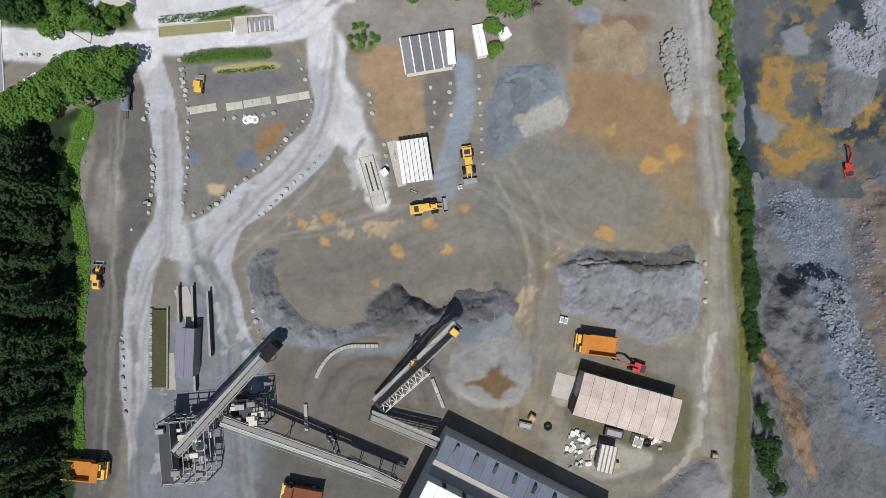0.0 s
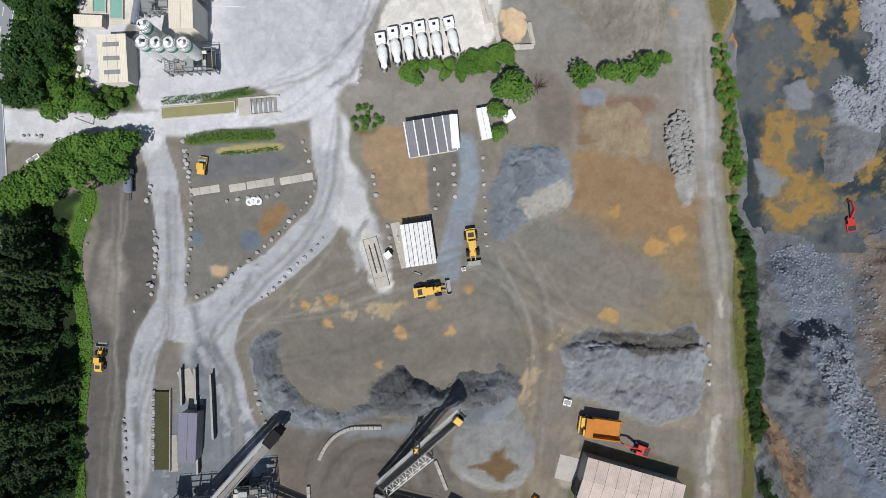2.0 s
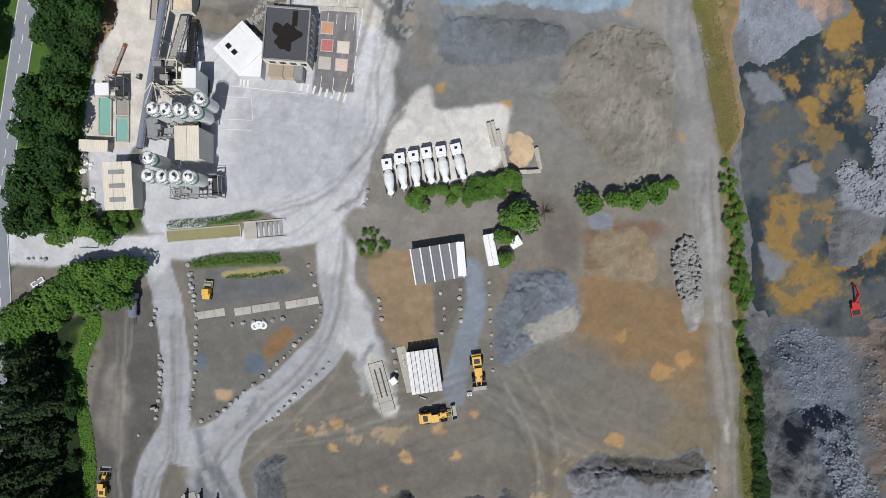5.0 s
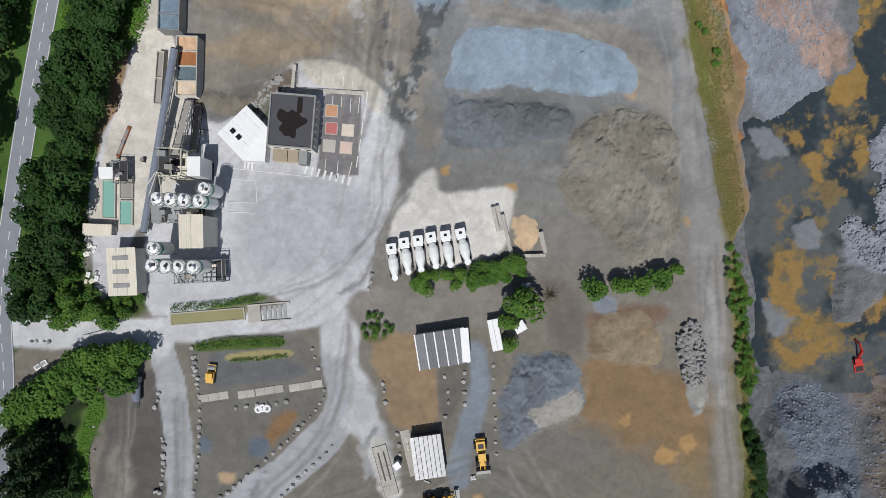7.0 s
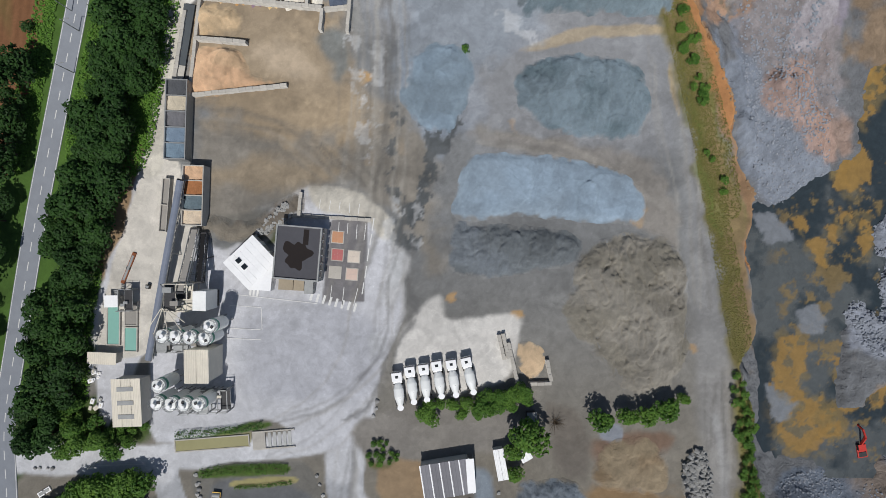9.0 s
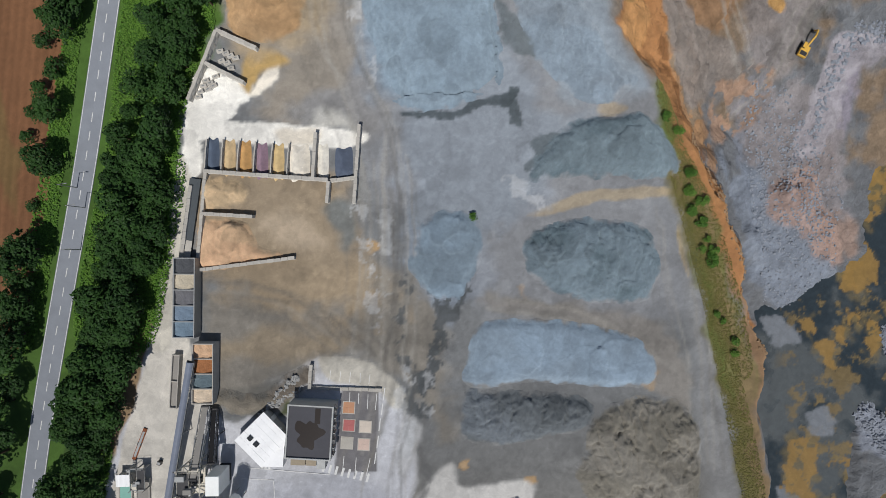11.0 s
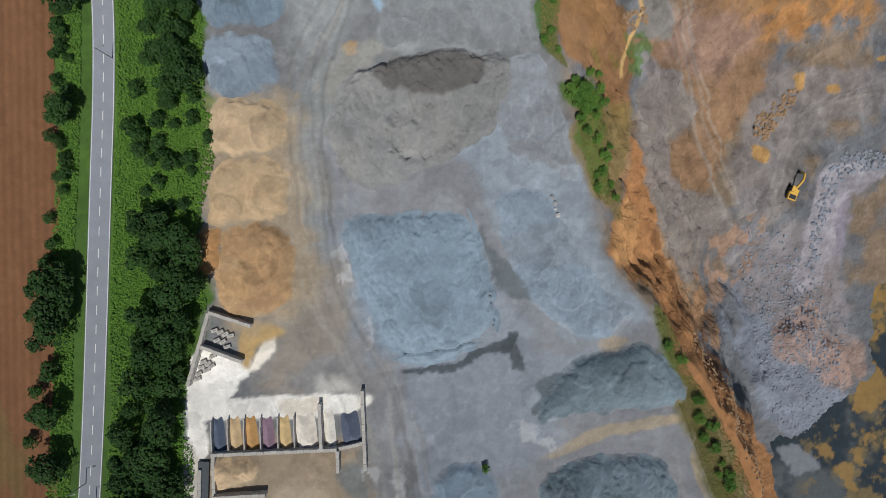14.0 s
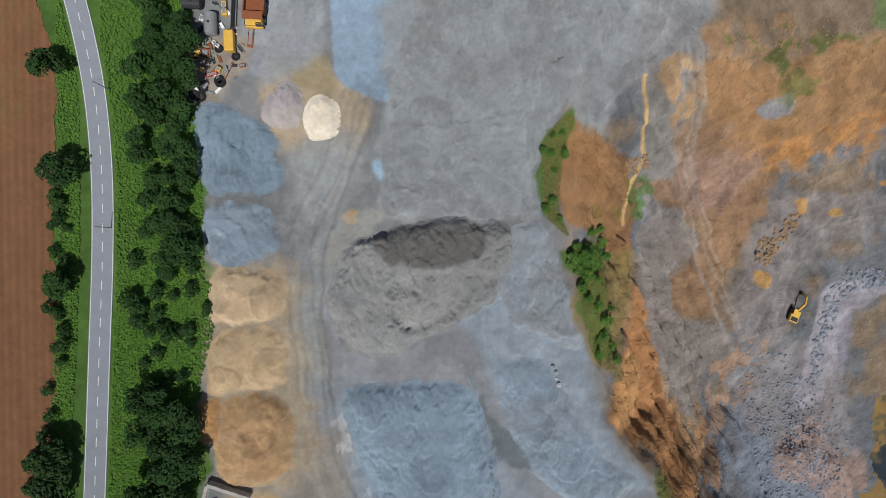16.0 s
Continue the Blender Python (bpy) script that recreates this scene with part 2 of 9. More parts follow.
def sheet(name, X, Y, Z, tone, mat, keep=None):
    """A grid mesh with a colour layer (alpha: roughness)."""
    ny, nx = X.shape
    co = np.stack([X, Y, Z], -1).reshape(-1, 3)
    i = np.arange(ny * nx).reshape(ny, nx)
    quads = np.stack([i[:-1, :-1], i[:-1, 1:], i[1:, 1:], i[1:, :-1]], -1).reshape(-1, 4)
    if keep is not None:
        k = keep
        quads = quads[(k[:-1, :-1] | k[:-1, 1:] | k[1:, 1:] | k[1:, :-1]).reshape(-1)]
        used = np.unique(quads)
        back = np.zeros(ny * nx, int)
        back[used] = np.arange(len(used))
        co, quads, tone = co[used], back[quads], tone.reshape(-1, 4)[used]
    me = bpy.data.meshes.new(name)
    me.vertices.add(len(co))
    me.vertices.foreach_set("co", co.astype(np.float32).ravel())
    me.loops.add(quads.size)
    me.loops.foreach_set("vertex_index", quads.astype(np.int32).ravel())
    me.polygons.add(len(quads))
    me.polygons.foreach_set("loop_start", np.arange(0, quads.size, 4, dtype=np.int32))
    me.update(calc_edges=True)
    me.attributes.new("tone", "FLOAT_COLOR", "POINT").data.foreach_set("color", tone.astype(np.float32).ravel())
    me.materials.append(mat)
    me.shade_smooth()
    return new(name, me)


def paint(tone, x, y, colour, pts, soft=1.0, wob=1.5, amount=1.0, rough=0.9, size=6.0, seed=5, width=None, smooth=True, fray=0.0):
    """Lay a patch (or, with a width, a strip along a line) of another colour on a layer."""
    reach = soft + wob * 2 + (width or 0)
    xs, ys = [p[0] for p in pts], [p[1] for p in pts]
    near = (x > min(xs) - reach - 6) & (x < max(xs) + reach + 6) & (y > min(ys) - reach - 6) & (y < max(ys) + reach + 6)
    if not near.any():
        return
    px, py = x[near], y[near]
    wx, wy = px + wob * fractal(px, py, size, seed), py + wob * fractal(px, py, size, seed + 40)
    line = rounded(pts, 5, width is None) if smooth else list(pts)
    if width is None:
        d = inside(wx, wy, line)
    else:
        d = width / 2 - to_line(wx, wy, line)[0]
    k = ramp(d, -soft / 2, soft / 2) * amount
    if fray:
        k = k * ramp(fractal(px, py, 4.0, seed + 9, 5), -fray, 0.22 - fray)
    tone[near] = tone[near] * (1 - k[:, None]) + np.array([*lin(*colour), rough]) * k[:, None]


# ---- ground: one sheet with the yard, the woods and the pit ----
RIM = [(-110, 74), (-60, 74.5), (0, 73), (60, 71), (115, 68), (140, 64), (165, 52), (190, 36), (230, 30), (262, 29), (300, 48), (360, 60)]
FALL_AT = [0, 6, 14, 26, 44, 70, 105, 150]
FALL = {
    -110: [0, -4, -12, -24, -40, -52, -56, -58],
    -55: [0, -4, -12, -26, -42, -54, -58, -60],
    -5: [0, -6, -22, -46, -62, -69, -69, -67],
    34: [0, -9, -32, -62, -74.6, -74.8, -74.4, -74],
    120: [0, -13, -36, -65, -74.6, -74.8, -74.6, -74.4],
    165: [0, -9, -21, -39, -54, -67, -73.4, -73.4],
    200: [0, -6, -17, -27, -46, -51.5, -64, -73],
    238: [0, -4, -15, -28, -35, -47, -50.5, -52],
    254: [0, -4, -12, -22, -31, -39, -45, -48],
    270: [0, -4, -9, -12, -15, -22, -28, -32],
    290: [0, -3, -7, -10, -13, -16, -20, -24],
    360: [0, -1, -3, -6, -10, -14, -18, -22],
}


def rim_x(y):
    return np.interp(y, [p[0] for p in RIM], [p[1] for p in RIM])


def ground_height(x, y):
    """The yard lies level; past the rim the pit falls away in rough steps."""
    rows = sorted(FALL)
    u = x - rim_x(y) + 2.2 * fractal(x, y, 14, 71)
    profile = np.array([np.interp(u, FALL_AT, FALL[k]) for k in rows])
    z = np.zeros_like(x)
    for k in range(len(rows) - 1):
        t = np.clip((y - rows[k]) / (rows[k + 1] - rows[k]), 0, 1)
        band = (y >= rows[k]) & (y < rows[k + 1])
        z = np.where(band, profile[k] * (1 - t) + profile[k + 1] * t, z)
    z = np.where(y < rows[0], profile[0], np.where(y >= rows[-1], profile[-1], z))
    far = ramp(x, 230, 330) + ramp(np.abs(y - 125), 260, 400)
    z = z * (1 - np.clip(far, 0, 1))
    deep = np.clip(-z / 12, 0, 1)
    bench = np.round((z + 1.5 * fractal(x, y, 30, 79)) / 6) * 6
    z = z + (bench - z) * 0.42 * deep * ramp(y, 150, 200) * ramp(z, -68, -60)
    steep = deep * np.clip((z + 70) / 20, 0, 1)
    z = z + steep * (0.9 * fractal(x, y, 16, 81, 5) - 0.7 * np.abs(fractal(x + 3, y, 7, 88, 4))) + deep * (0.6 * fractal(x, y, 9, 84, 5) + 0.22 * fractal(x, y, 2.2, 86, 2))
    # banks of spoil and loose rock on the pit floor
    for cx, cy, rx, ry, h in BANKS:
        r = np.hypot((x - cx) / rx, (y - cy) / ry) + 0.22 * fractal(x, y, 12, 92)
        z = z + h * ramp(r, 1.1, 0.55) * deep * (1 + 0.15 * fractal(x, y, 5, 95))
    return z + 0.06 * fractal(x, y, 6, 61) * (1 - deep)


WATER_Z = -72.0
# middle, half widths and height of each bank
BANKS = [
    (124, 3, 15, 12, 3.5), (128, -22, 22, 17, 9), (150, 62, 13, 24, 4.5), (165, 95, 14, 30, 4.0), (118, 142, 21, 26, 4.5), (117, 163, 15, 13, 3),
    (122, 60, 5, 6, 1.3), (166, -10, 14, 40, 4), (122, 95, 6, 7, 1.2), (168, 26, 12, 20, 2.5), (136, 78, 3, 5, 1.2),
]


def axis(a, b, step, outer, far):
    mid = list(np.arange(a, b + 0.01, step))
    out, s, v = [], step, b
    while v < far:
        s *= outer
        v += s
        out.append(v)
    low, s, v = [], step, a
    while v > -far:
        s *= outer
        v -= s
        low.append(v)
    return np.array(low[::-1] + mid + out)


gx = axis(-108, 80, 0.5, 1.0035, 200)
gx = np.concatenate([np.array([-4000, -2400, -1400, -800, -450, -300, -230]), gx[gx > -190], np.array([230, 260, 300, 350, 450, 700, 1400, 2400, 4000])])
gy = np.concatenate([np.array([-4000, -2400, -1400, -800, -450, -300, -220, -170, -140, -120]), np.arange(-108, -70, 1.0), np.arange(-70, 312, 0.5), np.arange(312, 350, 1.0), np.array([360, 380, 420, 500, 700, 1400, 2400, 4000])])
X, Y = np.meshgrid(gx, gy)
Z = ground_height(X, Y)
tone = np.empty((*X.shape, 4))
north = ramp(Y, 40, 110)[..., None]
tone[:] = np.array([*lin(139, 134, 124), 0.92]) * (1 - north) + np.array([*lin(132, 134, 135), 0.92]) * north
u = X - rim_x(Y)
# grass and woods floor west of the yard, fields beyond
tone[(X < -104) | (Y > 330) | (Y < -150)] = (*lin(86, 108, 58), 0.95)


def lay(colour, pts, **kw):
    paint(tone, X, Y, colour, pts, **kw)


pit_share = ramp(u, -3, 3)[..., None]
mixed = fractal(X, Y, 22, 11, 5)[..., None]
rock = np.where(mixed > 0.1, np.array([*lin(128, 126, 126), 0.95]), np.array([*lin(124, 110, 96), 0.95]))
k = ramp(mixed + 0.9 * ramp(Y, 190, 150)[..., None], -0.25, 0.35)
rock = np.array([*lin(138, 121, 102), 0.95]) * (1 - k) + np.array([*lin(116, 119, 123), 0.95]) * k
tone = tone * (1 - pit_share) + rock * pit_share
# -- woods and verges
ROAD = [(-81.4, 323.4), (-77.8, 306), (-75.8, 286), (-76.1, 266.2), (-78.1, 246.6), (-81.3, 224.5)] + [(-90.1, 165.2), (-96.1, 131.1)] + [(-100.9, 103.7), (-104.8, 76.8), (-107.4, 55.4)] + [(-106.6, 35), (-108.2, 5.2), (-110.8, -62.9)]
lay((80, 112, 48), ROAD[:-4], width=30, soft=2, wob=0.8)
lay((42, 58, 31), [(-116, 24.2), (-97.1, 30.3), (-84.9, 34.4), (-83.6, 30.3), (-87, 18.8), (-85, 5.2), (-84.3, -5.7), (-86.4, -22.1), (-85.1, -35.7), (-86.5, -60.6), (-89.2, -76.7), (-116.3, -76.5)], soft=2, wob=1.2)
lay((96, 122, 58), [(-84.9, 33.7), (-82.9, 30.3), (-87.9, 20.1), (-90.4, 25.6)], soft=2)
lay((80, 98, 52), [(-105, 52.2), (-98.3, 50.9), (-83.6, 50.4), (-74.2, 52.5), (-72.6, 57.9), (-81, 63.2), (-89, 63.2), (-99.7, 64.4), (-103.7, 57.6)], soft=1.5)
lay((66, 90, 46), [(-116.2, 36.5), (-103.2, 52.7), (-99.4, 71.5), (-94.5, 103.8), (-85.6, 133.4), (-77.9, 157.6), (-67.3, 157.8), (-68.5, 147.1), (-73.5, 125.6), (-78.7, 114.8), (-85.1, 93.2), (-86.2, 77.1), (-88.7, 63.6), (-95.2, 51.5)], soft=2)
lay((84, 116, 50), [(-75.8, 243.7), (-52.9, 241.5), (-55.9, 225.8), (-60.8, 210.2), (-59.6, 196.7), (-63.6, 183.8), (-67.5, 172.2), (-69.3, 155), (-75.2, 117.8), (-79.4, 103.8), (-97.7, 105.9), (-87, 156.9)], soft=2)
lay((84, 116, 50), [(-70.5, 315.7), (-49.1, 313.5), (-53.1, 295.5), (-54, 282.3), (-51.7, 272.8), (-54.5, 242.7), (-54.7, 234.7), (-61.8, 206.4), (-61, 190.3), (-88.6, 190.7), (-77.1, 239.9), (-73.4, 272.5)], soft=2)
lay((150, 128, 100), [(-88.1, 118.3), (-72.1, 122.6), (-74.2, 127.9), (-69.5, 128), (-74.7, 111.8), (-80.6, 95.6), (-83.9, 88.8), (-85.9, 95.5)], soft=1.5)
# -- dirt lane by the woods
lay((110, 107, 103), [(-82.9, 33.7), (-78.2, 37.2), (-70.3, 39.2), (-68.4, 24.2), (-68.7, 7.2), (-73.5, -0.3), (-75.3, -16.6), (-76.3, -43.9), (-79.7, -60.6), (-81.8, -76.7), (-87.9, -76.7), (-85.1, -35.7), (-84.3, -5.7), (-85, 5.2), (-82.9, 21.5)], soft=1.5, wob=0.8)
lay((175, 168, 158), [(-80.2, 21.5), (-76.8, 20.1), (-76.2, 7.9), (-78.2, -0.3), (-80.9, 7.9)], soft=5, wob=2, amount=0.6)
# -- yard: ochre tints
lay((152, 122, 82), [(32.3, 42.2), (55.7, 39.5), (62.6, 31.3), (62.7, 14.8), (51.6, 14.8), (37.9, 20.3), (31.7, 29.9)], soft=6, wob=3, amount=0.75)
lay((146, 132, 106), [(17.2, 14.8), (44.7, 18.9), (64, 16.2), (71, -16.8), (72.4, -61.2), (55.9, -61.1), (62.7, -44.3), (64.1, -11.3), (31, -1.7), (22.8, -22.2), (28.3, -44.2), (17.3, -52.4), (11.8, -30.5), (21.4, -11.3)], soft=8, wob=3, amount=0.7)
lay((146, 130, 104), [(-40.2, -27.6), (-15.6, -24.9), (-1.9, -35.9), (-1.9, -46.9), (-37.5, -46.8), (-41.6, -35.8)], soft=7, wob=3, amount=0.6)
lay((162, 141, 114), [(-18.3, 46.9), (-7.4, 48.3), (-4, 39.4), (-3.3, 27.1), (-12.9, 26.4), (-16.3, 36.6)], soft=1.5, wob=0.8)
lay((128, 128, 124), [(9, 25.7), (32.3, 27.1), (51.6, 17.6), (50.3, 2.5), (17.2, 2.5), (6.3, 12)], soft=8, wob=3, amount=0.6)
lay((122, 118, 110), [(-34.7, 5.2), (17.2, -1.7), (21.4, -11.3), (-15.6, -8.5), (-32, -16.7), (-37.5, -0.3)], soft=7, wob=3, amount=0.6)
lay((160, 158, 152), [(28.3, -45.6), (39.3, -47), (42, -53.9), (33.8, -56.6), (29, -51.1)], soft=4, wob=1, amount=0.6)
# -- pale site roads
for line, wide in (([(-109.2, 49.3), (-97.1, 48.4), (-83.6, 48), (-70, 46.7)], 7.5), ([(-69.8, 46.7), (-66.7, 35.1), (-64.9, 20.2), (-64.9, 6.5), (-69.8, -1.6), (-72.4, -13.9), (-73.1, -30.3), (-71.5, -49.4), (-70.9, -76.7)], 6.6), ([(-23.8, 70.7), (-25.4, 57.1), (-26.8, 44.8), (-25.4, 33.9), (-29.3, 25), (-40.2, 14.7), (-50.4, 7.2), (-54.1, -4.4), (-51.1, -16.7), (-47.7, -33.1), (-45.7, -76.9)], 9), ([(-84.9, 48.7), (-60.5, 49.5), (-41.5, 51.6), (-29.2, 53.6)], 5.5), ([(-66, 2.4), (-60.6, 1.1), (-53.8, 3.8)], 9)):
    lay((182, 184, 188), line, width=wide, soft=0.5, wob=0.35, rough=0.75)
lay((134, 140, 147), [(-70.8, -35.8), (-64.7, -22.1), (-60.6, -4.4), (-53.8, -4.4), (-48.4, -16.7), (-44.3, -24.9), (-40.2, -35.8), (-40.3, -76.9), (-74.3, -76.7)], soft=1.5, wob=0.7, rough=0.75)
for line, wide in (([(-109.2, 49.3), (-97.1, 48.4), (-83.6, 48), (-70, 46.7)], 7.5), ([(-84.9, 48.7), (-60.5, 49.5), (-41.5, 51.6), (-29.2, 53.6)], 5.5), ([(-23.8, 70.7), (-25.4, 57.1), (-26.8, 47.5)], 9)):
    lay((208, 209, 212), line, width=wide, soft=1.5, wob=0.6, rough=0.75)
lay((205, 206, 208), [(-23.8, 44.8), (-18.3, 33.9), (-14, 18.9), (-11.5, 10.7), (-15.6, 10), (-19.7, 21.6), (-25.2, 27), (-23.8, 33.9)], soft=2.5, wob=1.0)
lay((206, 207, 210), [(-61.9, 5.2), (-58.5, 6.5), (-57.9, -1.6), (-59.9, -8.5), (-62, -4.4)], soft=3, amount=0.5)
for line in ([(-48.3, 18.8), (-43.6, 18.8), (-47, 10.6), (-52.4, 5.2)], [(-41.6, -34.5), (-45.7, -41.3), (-47, -55)], [(-59.2, 5.2), (-57.9, -4.4), (-57.9, -16.7)], [(-72.1, -5.7), (-73.9, -16.6), (-73.1, -27.6)], [(-18.3, 25.7), (-19.7, 18.9), (-17, 10.7)]):
    lay((120, 124, 128), line, width=1.6, soft=1.5, wob=0.8, amount=0.6, fray=0.1)
# -- islands between the roads
lay((128, 126, 120), [(-61.6, 46.3), (-40.1, 48.8), (-34, 45.4), (-30.9, 37.3), (-30.3, 33.9), (-34.7, 27), (-45.6, 17.5), (-53.8, 9.3), (-60.6, 7.9), (-61.7, 14.7), (-59.5, 28.3), (-61.2, 36.5)], soft=0.6, wob=0.3)
lay((92, 112, 58), [(-60.5, 46.3), (-41.8, 48), (-41.5, 45.3), (-59.9, 44.4)], soft=0.5, wob=0.3)
lay((116, 118, 120), [(-58.5, 42), (-53.7, 44), (-38.8, 42.3), (-34.7, 39.3), (-41.5, 37.2), (-57.8, 35.8)], soft=1.5, wob=0.6)
lay((152, 122, 88), [(-41.5, 29.1), (-37.4, 30.4), (-37.7, 27), (-42.9, 22.2), (-44.2, 24.3)], soft=2, wob=0.6)
lay((196, 172, 142), [(-54.9, 15), (-51.3, 15), (-51.7, 12.7), (-54.6, 12.5)], soft=1.2, wob=0.4)
lay((112, 124, 136), [(-47.6, 23.6), (-43.6, 23.2), (-44.9, 19.5), (-48.3, 19.9)], soft=1.2, wob=0.4)
lay((112, 124, 136), [(-59.7, 23.6), (-57.6, 22.9), (-57.8, 20.2), (-59.9, 20.4)], soft=1.2, wob=0.4)
lay((158, 152, 100), [(-67.3, 53.5), (-49.4, 55.2), (-49.4, 52.9), (-67.3, 51.2)], soft=0.3, wob=0.1, rough=0.35, smooth=False)
lay((88, 114, 52), [(-68.4, 54.9), (-47.2, 57.7), (-46.9, 55.9), (-68, 53.4)], soft=0.4, wob=0.2)
lay((112, 108, 62), [(-22.2, 52.3), (-17, 54.1), (-14, 51.7), (-14.9, 48.2), (-20.4, 47.5)], soft=1.5, wob=0.6)
# -- blue-grey lane and pads
lay((146, 156, 166), [(3.5, 46.2), (8.7, 44.9), (8.7, 29.8), (5.6, 21.6), (3.5, 12), (-0.6, 13.4), (1.5, 25.7), (4.2, 35.3)], soft=1.5, wob=0.5)
lay((128, 126, 122), [(-18.3, 59.8), (11.7, 59.9), (10.4, 51.7), (3.5, 53.1), (-10.1, 49.6), (-18.3, 51.6)], soft=2, wob=0.6)
lay((120, 116, 110), [(-2.6, 42.1), (3.5, 42.8), (3.5, 35.3), (-0.6, 27.8), (-3, 32.6)], soft=1.5, wob=0.8)
# -- silt puddles, ochre and glossy
listed_planting = []
listed_planting.append(((51.9, 19.9), 3.4))
listed_planting.append(((40.9, 3.4), 3.2))
listed_planting.append(((2.6, -0.4), 1.9))
listed_planting.append(((-9.5, -0.4), 2.2))
listed_planting.append(((-26.4, 6.8), 1.9))
listed_planting.append(((-32.3, 5.5), 1.5))
listed_planting.append(((-27, 1.4), 1.5))
listed_planting.append(((-1.7, 6), 2.2))
listed_planting.append(((7.1, 9.3), 1.4))
listed_planting.append(((-14.9, -8.5), 1.3))
listed_planting.append(((57.1, 22.8), 2.6))
listed_planting.append(((42, 28.5), 1.6))
listed_planting.append(((-7.4, 162.2), 1.6))
listed_planting.append(((-2.5, 163.1), 1.2))
listed_planting.append(((-23.9, 140.4), 2.4))
listed_planting.append(((-23.3, 128.2), 2.4))
listed_planting.append(((-21.1, 121.3), 1.8))
listed_planting.append(((-14.6, 124.2), 1.8))
listed_planting.append(((-1.8, 88.3), 1.4))
listed_planting.append(((13.8, 83.8), 1.7))
listed_planting.append(((-21.2, 121.1), 2.0))
listed_planting.append(((-23.3, 128.1), 2.6))
listed_planting.append(((-20, 248.8), 2.4))
listed_planting.append(((-17.6, 264.9), 1.5))
listed_planting.append(((-28.9, 240.5), 1.0))
listed_planting.append(((-33.7, 239), 1.2))
listed_planting.append(((12.2, 129.5), 1.5))
listed_planting.append(((42.3, 108), 2.5))
listed_planting.append(((56.3, 76.5), 1.5))
listed_planting.append(((-14.3, 123.4), 1.6))
for spot, wide in listed_planting:
    ring = [(spot[0] + wide * (0.72 + 0.3 * math.sin(3 * a + spot[0])) * math.cos(a), spot[1] + wide * 0.75 * math.sin(a)) for a in (0, 0.9, 1.8, 2.7, 3.6, 4.5, 5.4)]
    lay((188, 150, 92), ring, amount=0.8, soft=0.7, wob=0.7, size=2.5, rough=0.35)
lay((196, 166, 100), [(14.5, 148.7), (26.5, 152.8), (36.1, 153.9), (47.7, 153.6), (47.5, 152), (35.8, 151.2), (26.2, 149.5), (15.1, 147.3)], soft=0.8, wob=0.6, rough=0.4)
lay((190, 160, 98), [(30.1, 172.1), (32.8, 174.5), (37.5, 173.3), (33.8, 171.3)], soft=0.8, wob=0.6, rough=0.4)
lay((196, 166, 100), [(49.7, 145.4), (51.1, 140), (52.4, 132.5), (51.2, 134.6), (49.5, 141.3)], soft=0.6, wob=0.3, rough=0.4)
for line in ([(-10.2, 5.9), (-18.4, 4.5), (-23.8, 5.2)], [(31, -0.3), (22.7, -8.5), (20, -16.7)], [(-29.3, 5.2), (-37.5, 6.5)], [(-18.5, 136.1), (-17.3, 127.8), (-20.3, 118.7)]):
    lay((206, 184, 146), line, width=3.0, soft=1.5, wob=1.5, size=2.5, amount=0.6, fray=0.1)
# -- pale haul road on the east side
lay((168, 164, 158), [(63.3, 71.1), (64, 46.4), (67.1, 24.5), (68.5, 2.5), (68.2, -16.8), (65.5, -36.1), (73.9, -77.5)], width=6, soft=3, wob=0.6, amount=0.55)
lay((205, 205, 204), [(61.9, 60.1), (64, 47.8), (65.7, 32.7)], width=1.6, soft=1.2, wob=0.5, amount=0.7)
for spot in ([(67.9, 8), (68.5, 3.6)], [(67.1, -21.6), (65.8, -29.2), (64.9, -34.7)], [(64.1, -37.7), (64.1, -44.3), (60.7, -51.9), (55.8, -56.7)]):
    lay((205, 200, 192), spot, width=1.5, soft=0.8, wob=0.6, size=2, amount=0.75)
lay((160, 160, 160), [(51.5, 152.2), (55.3, 126.5), (58.5, 99.4), (61.1, 65.4), (62.6, 40.6)], width=7, soft=4, wob=0.8, amount=0.6)
# -- concrete yard of the mixing plant
lay((206, 207, 211), [(-71.5, 52.5), (-73.7, 74.1), (-83.6, 56.5), (-86.4, 74), (-85.9, 87.4), (-79.3, 105), (-76.1, 119.8), (-72.1, 121.9), (-63.9, 103.9), (-54.5, 99.3), (-38.4, 113.6), (-22.2, 110.5), (-15.4, 100.4), (-13.2, 84.2), (-18.5, 72), (-19.7, 62.5), (-21.7, 53), (-35.2, 51.5), (-46, 58.2)], soft=0.8, wob=0.4, rough=0.75)
lay((212, 208, 200), [(-83.9, 88.8), (-76.1, 115.8), (-72.4, 128), (-70.1, 128), (-63.9, 105.2), (-65.1, 87.7), (-73, 74.1), (-85.7, 74)], soft=0.6, wob=0.3, rough=0.8)
lay((214, 212, 208), [(-13.7, 65.3), (-15.1, 76.1), (-10.5, 84.3), (-4.4, 88.4), (-1.7, 83), (13.3, 84.5), (13.4, 75), (10.7, 68.2), (-0.1, 65.4)], soft=1.5, wob=0.8)
lay((166, 168, 176), [(-48.9, 82.5), (-22, 84.1), (-20.4, 66.6), (-32.6, 62.4), (-50.1, 64.9)], soft=6, wob=2, amount=0.5)
lay((132, 130, 132), [(-31, 106.3), (-22.2, 107.1), (-22.7, 86.8), (-32.8, 86.4)], soft=0.3, wob=0.05, smooth=False)
lay((204, 200, 190), [(-36.4, 113.7), (-27.7, 113.5), (-20.9, 110.5), (-15.4, 103.2), (-19.4, 101.7), (-22.2, 106.4), (-33, 107.6)], soft=0.8, wob=0.7)
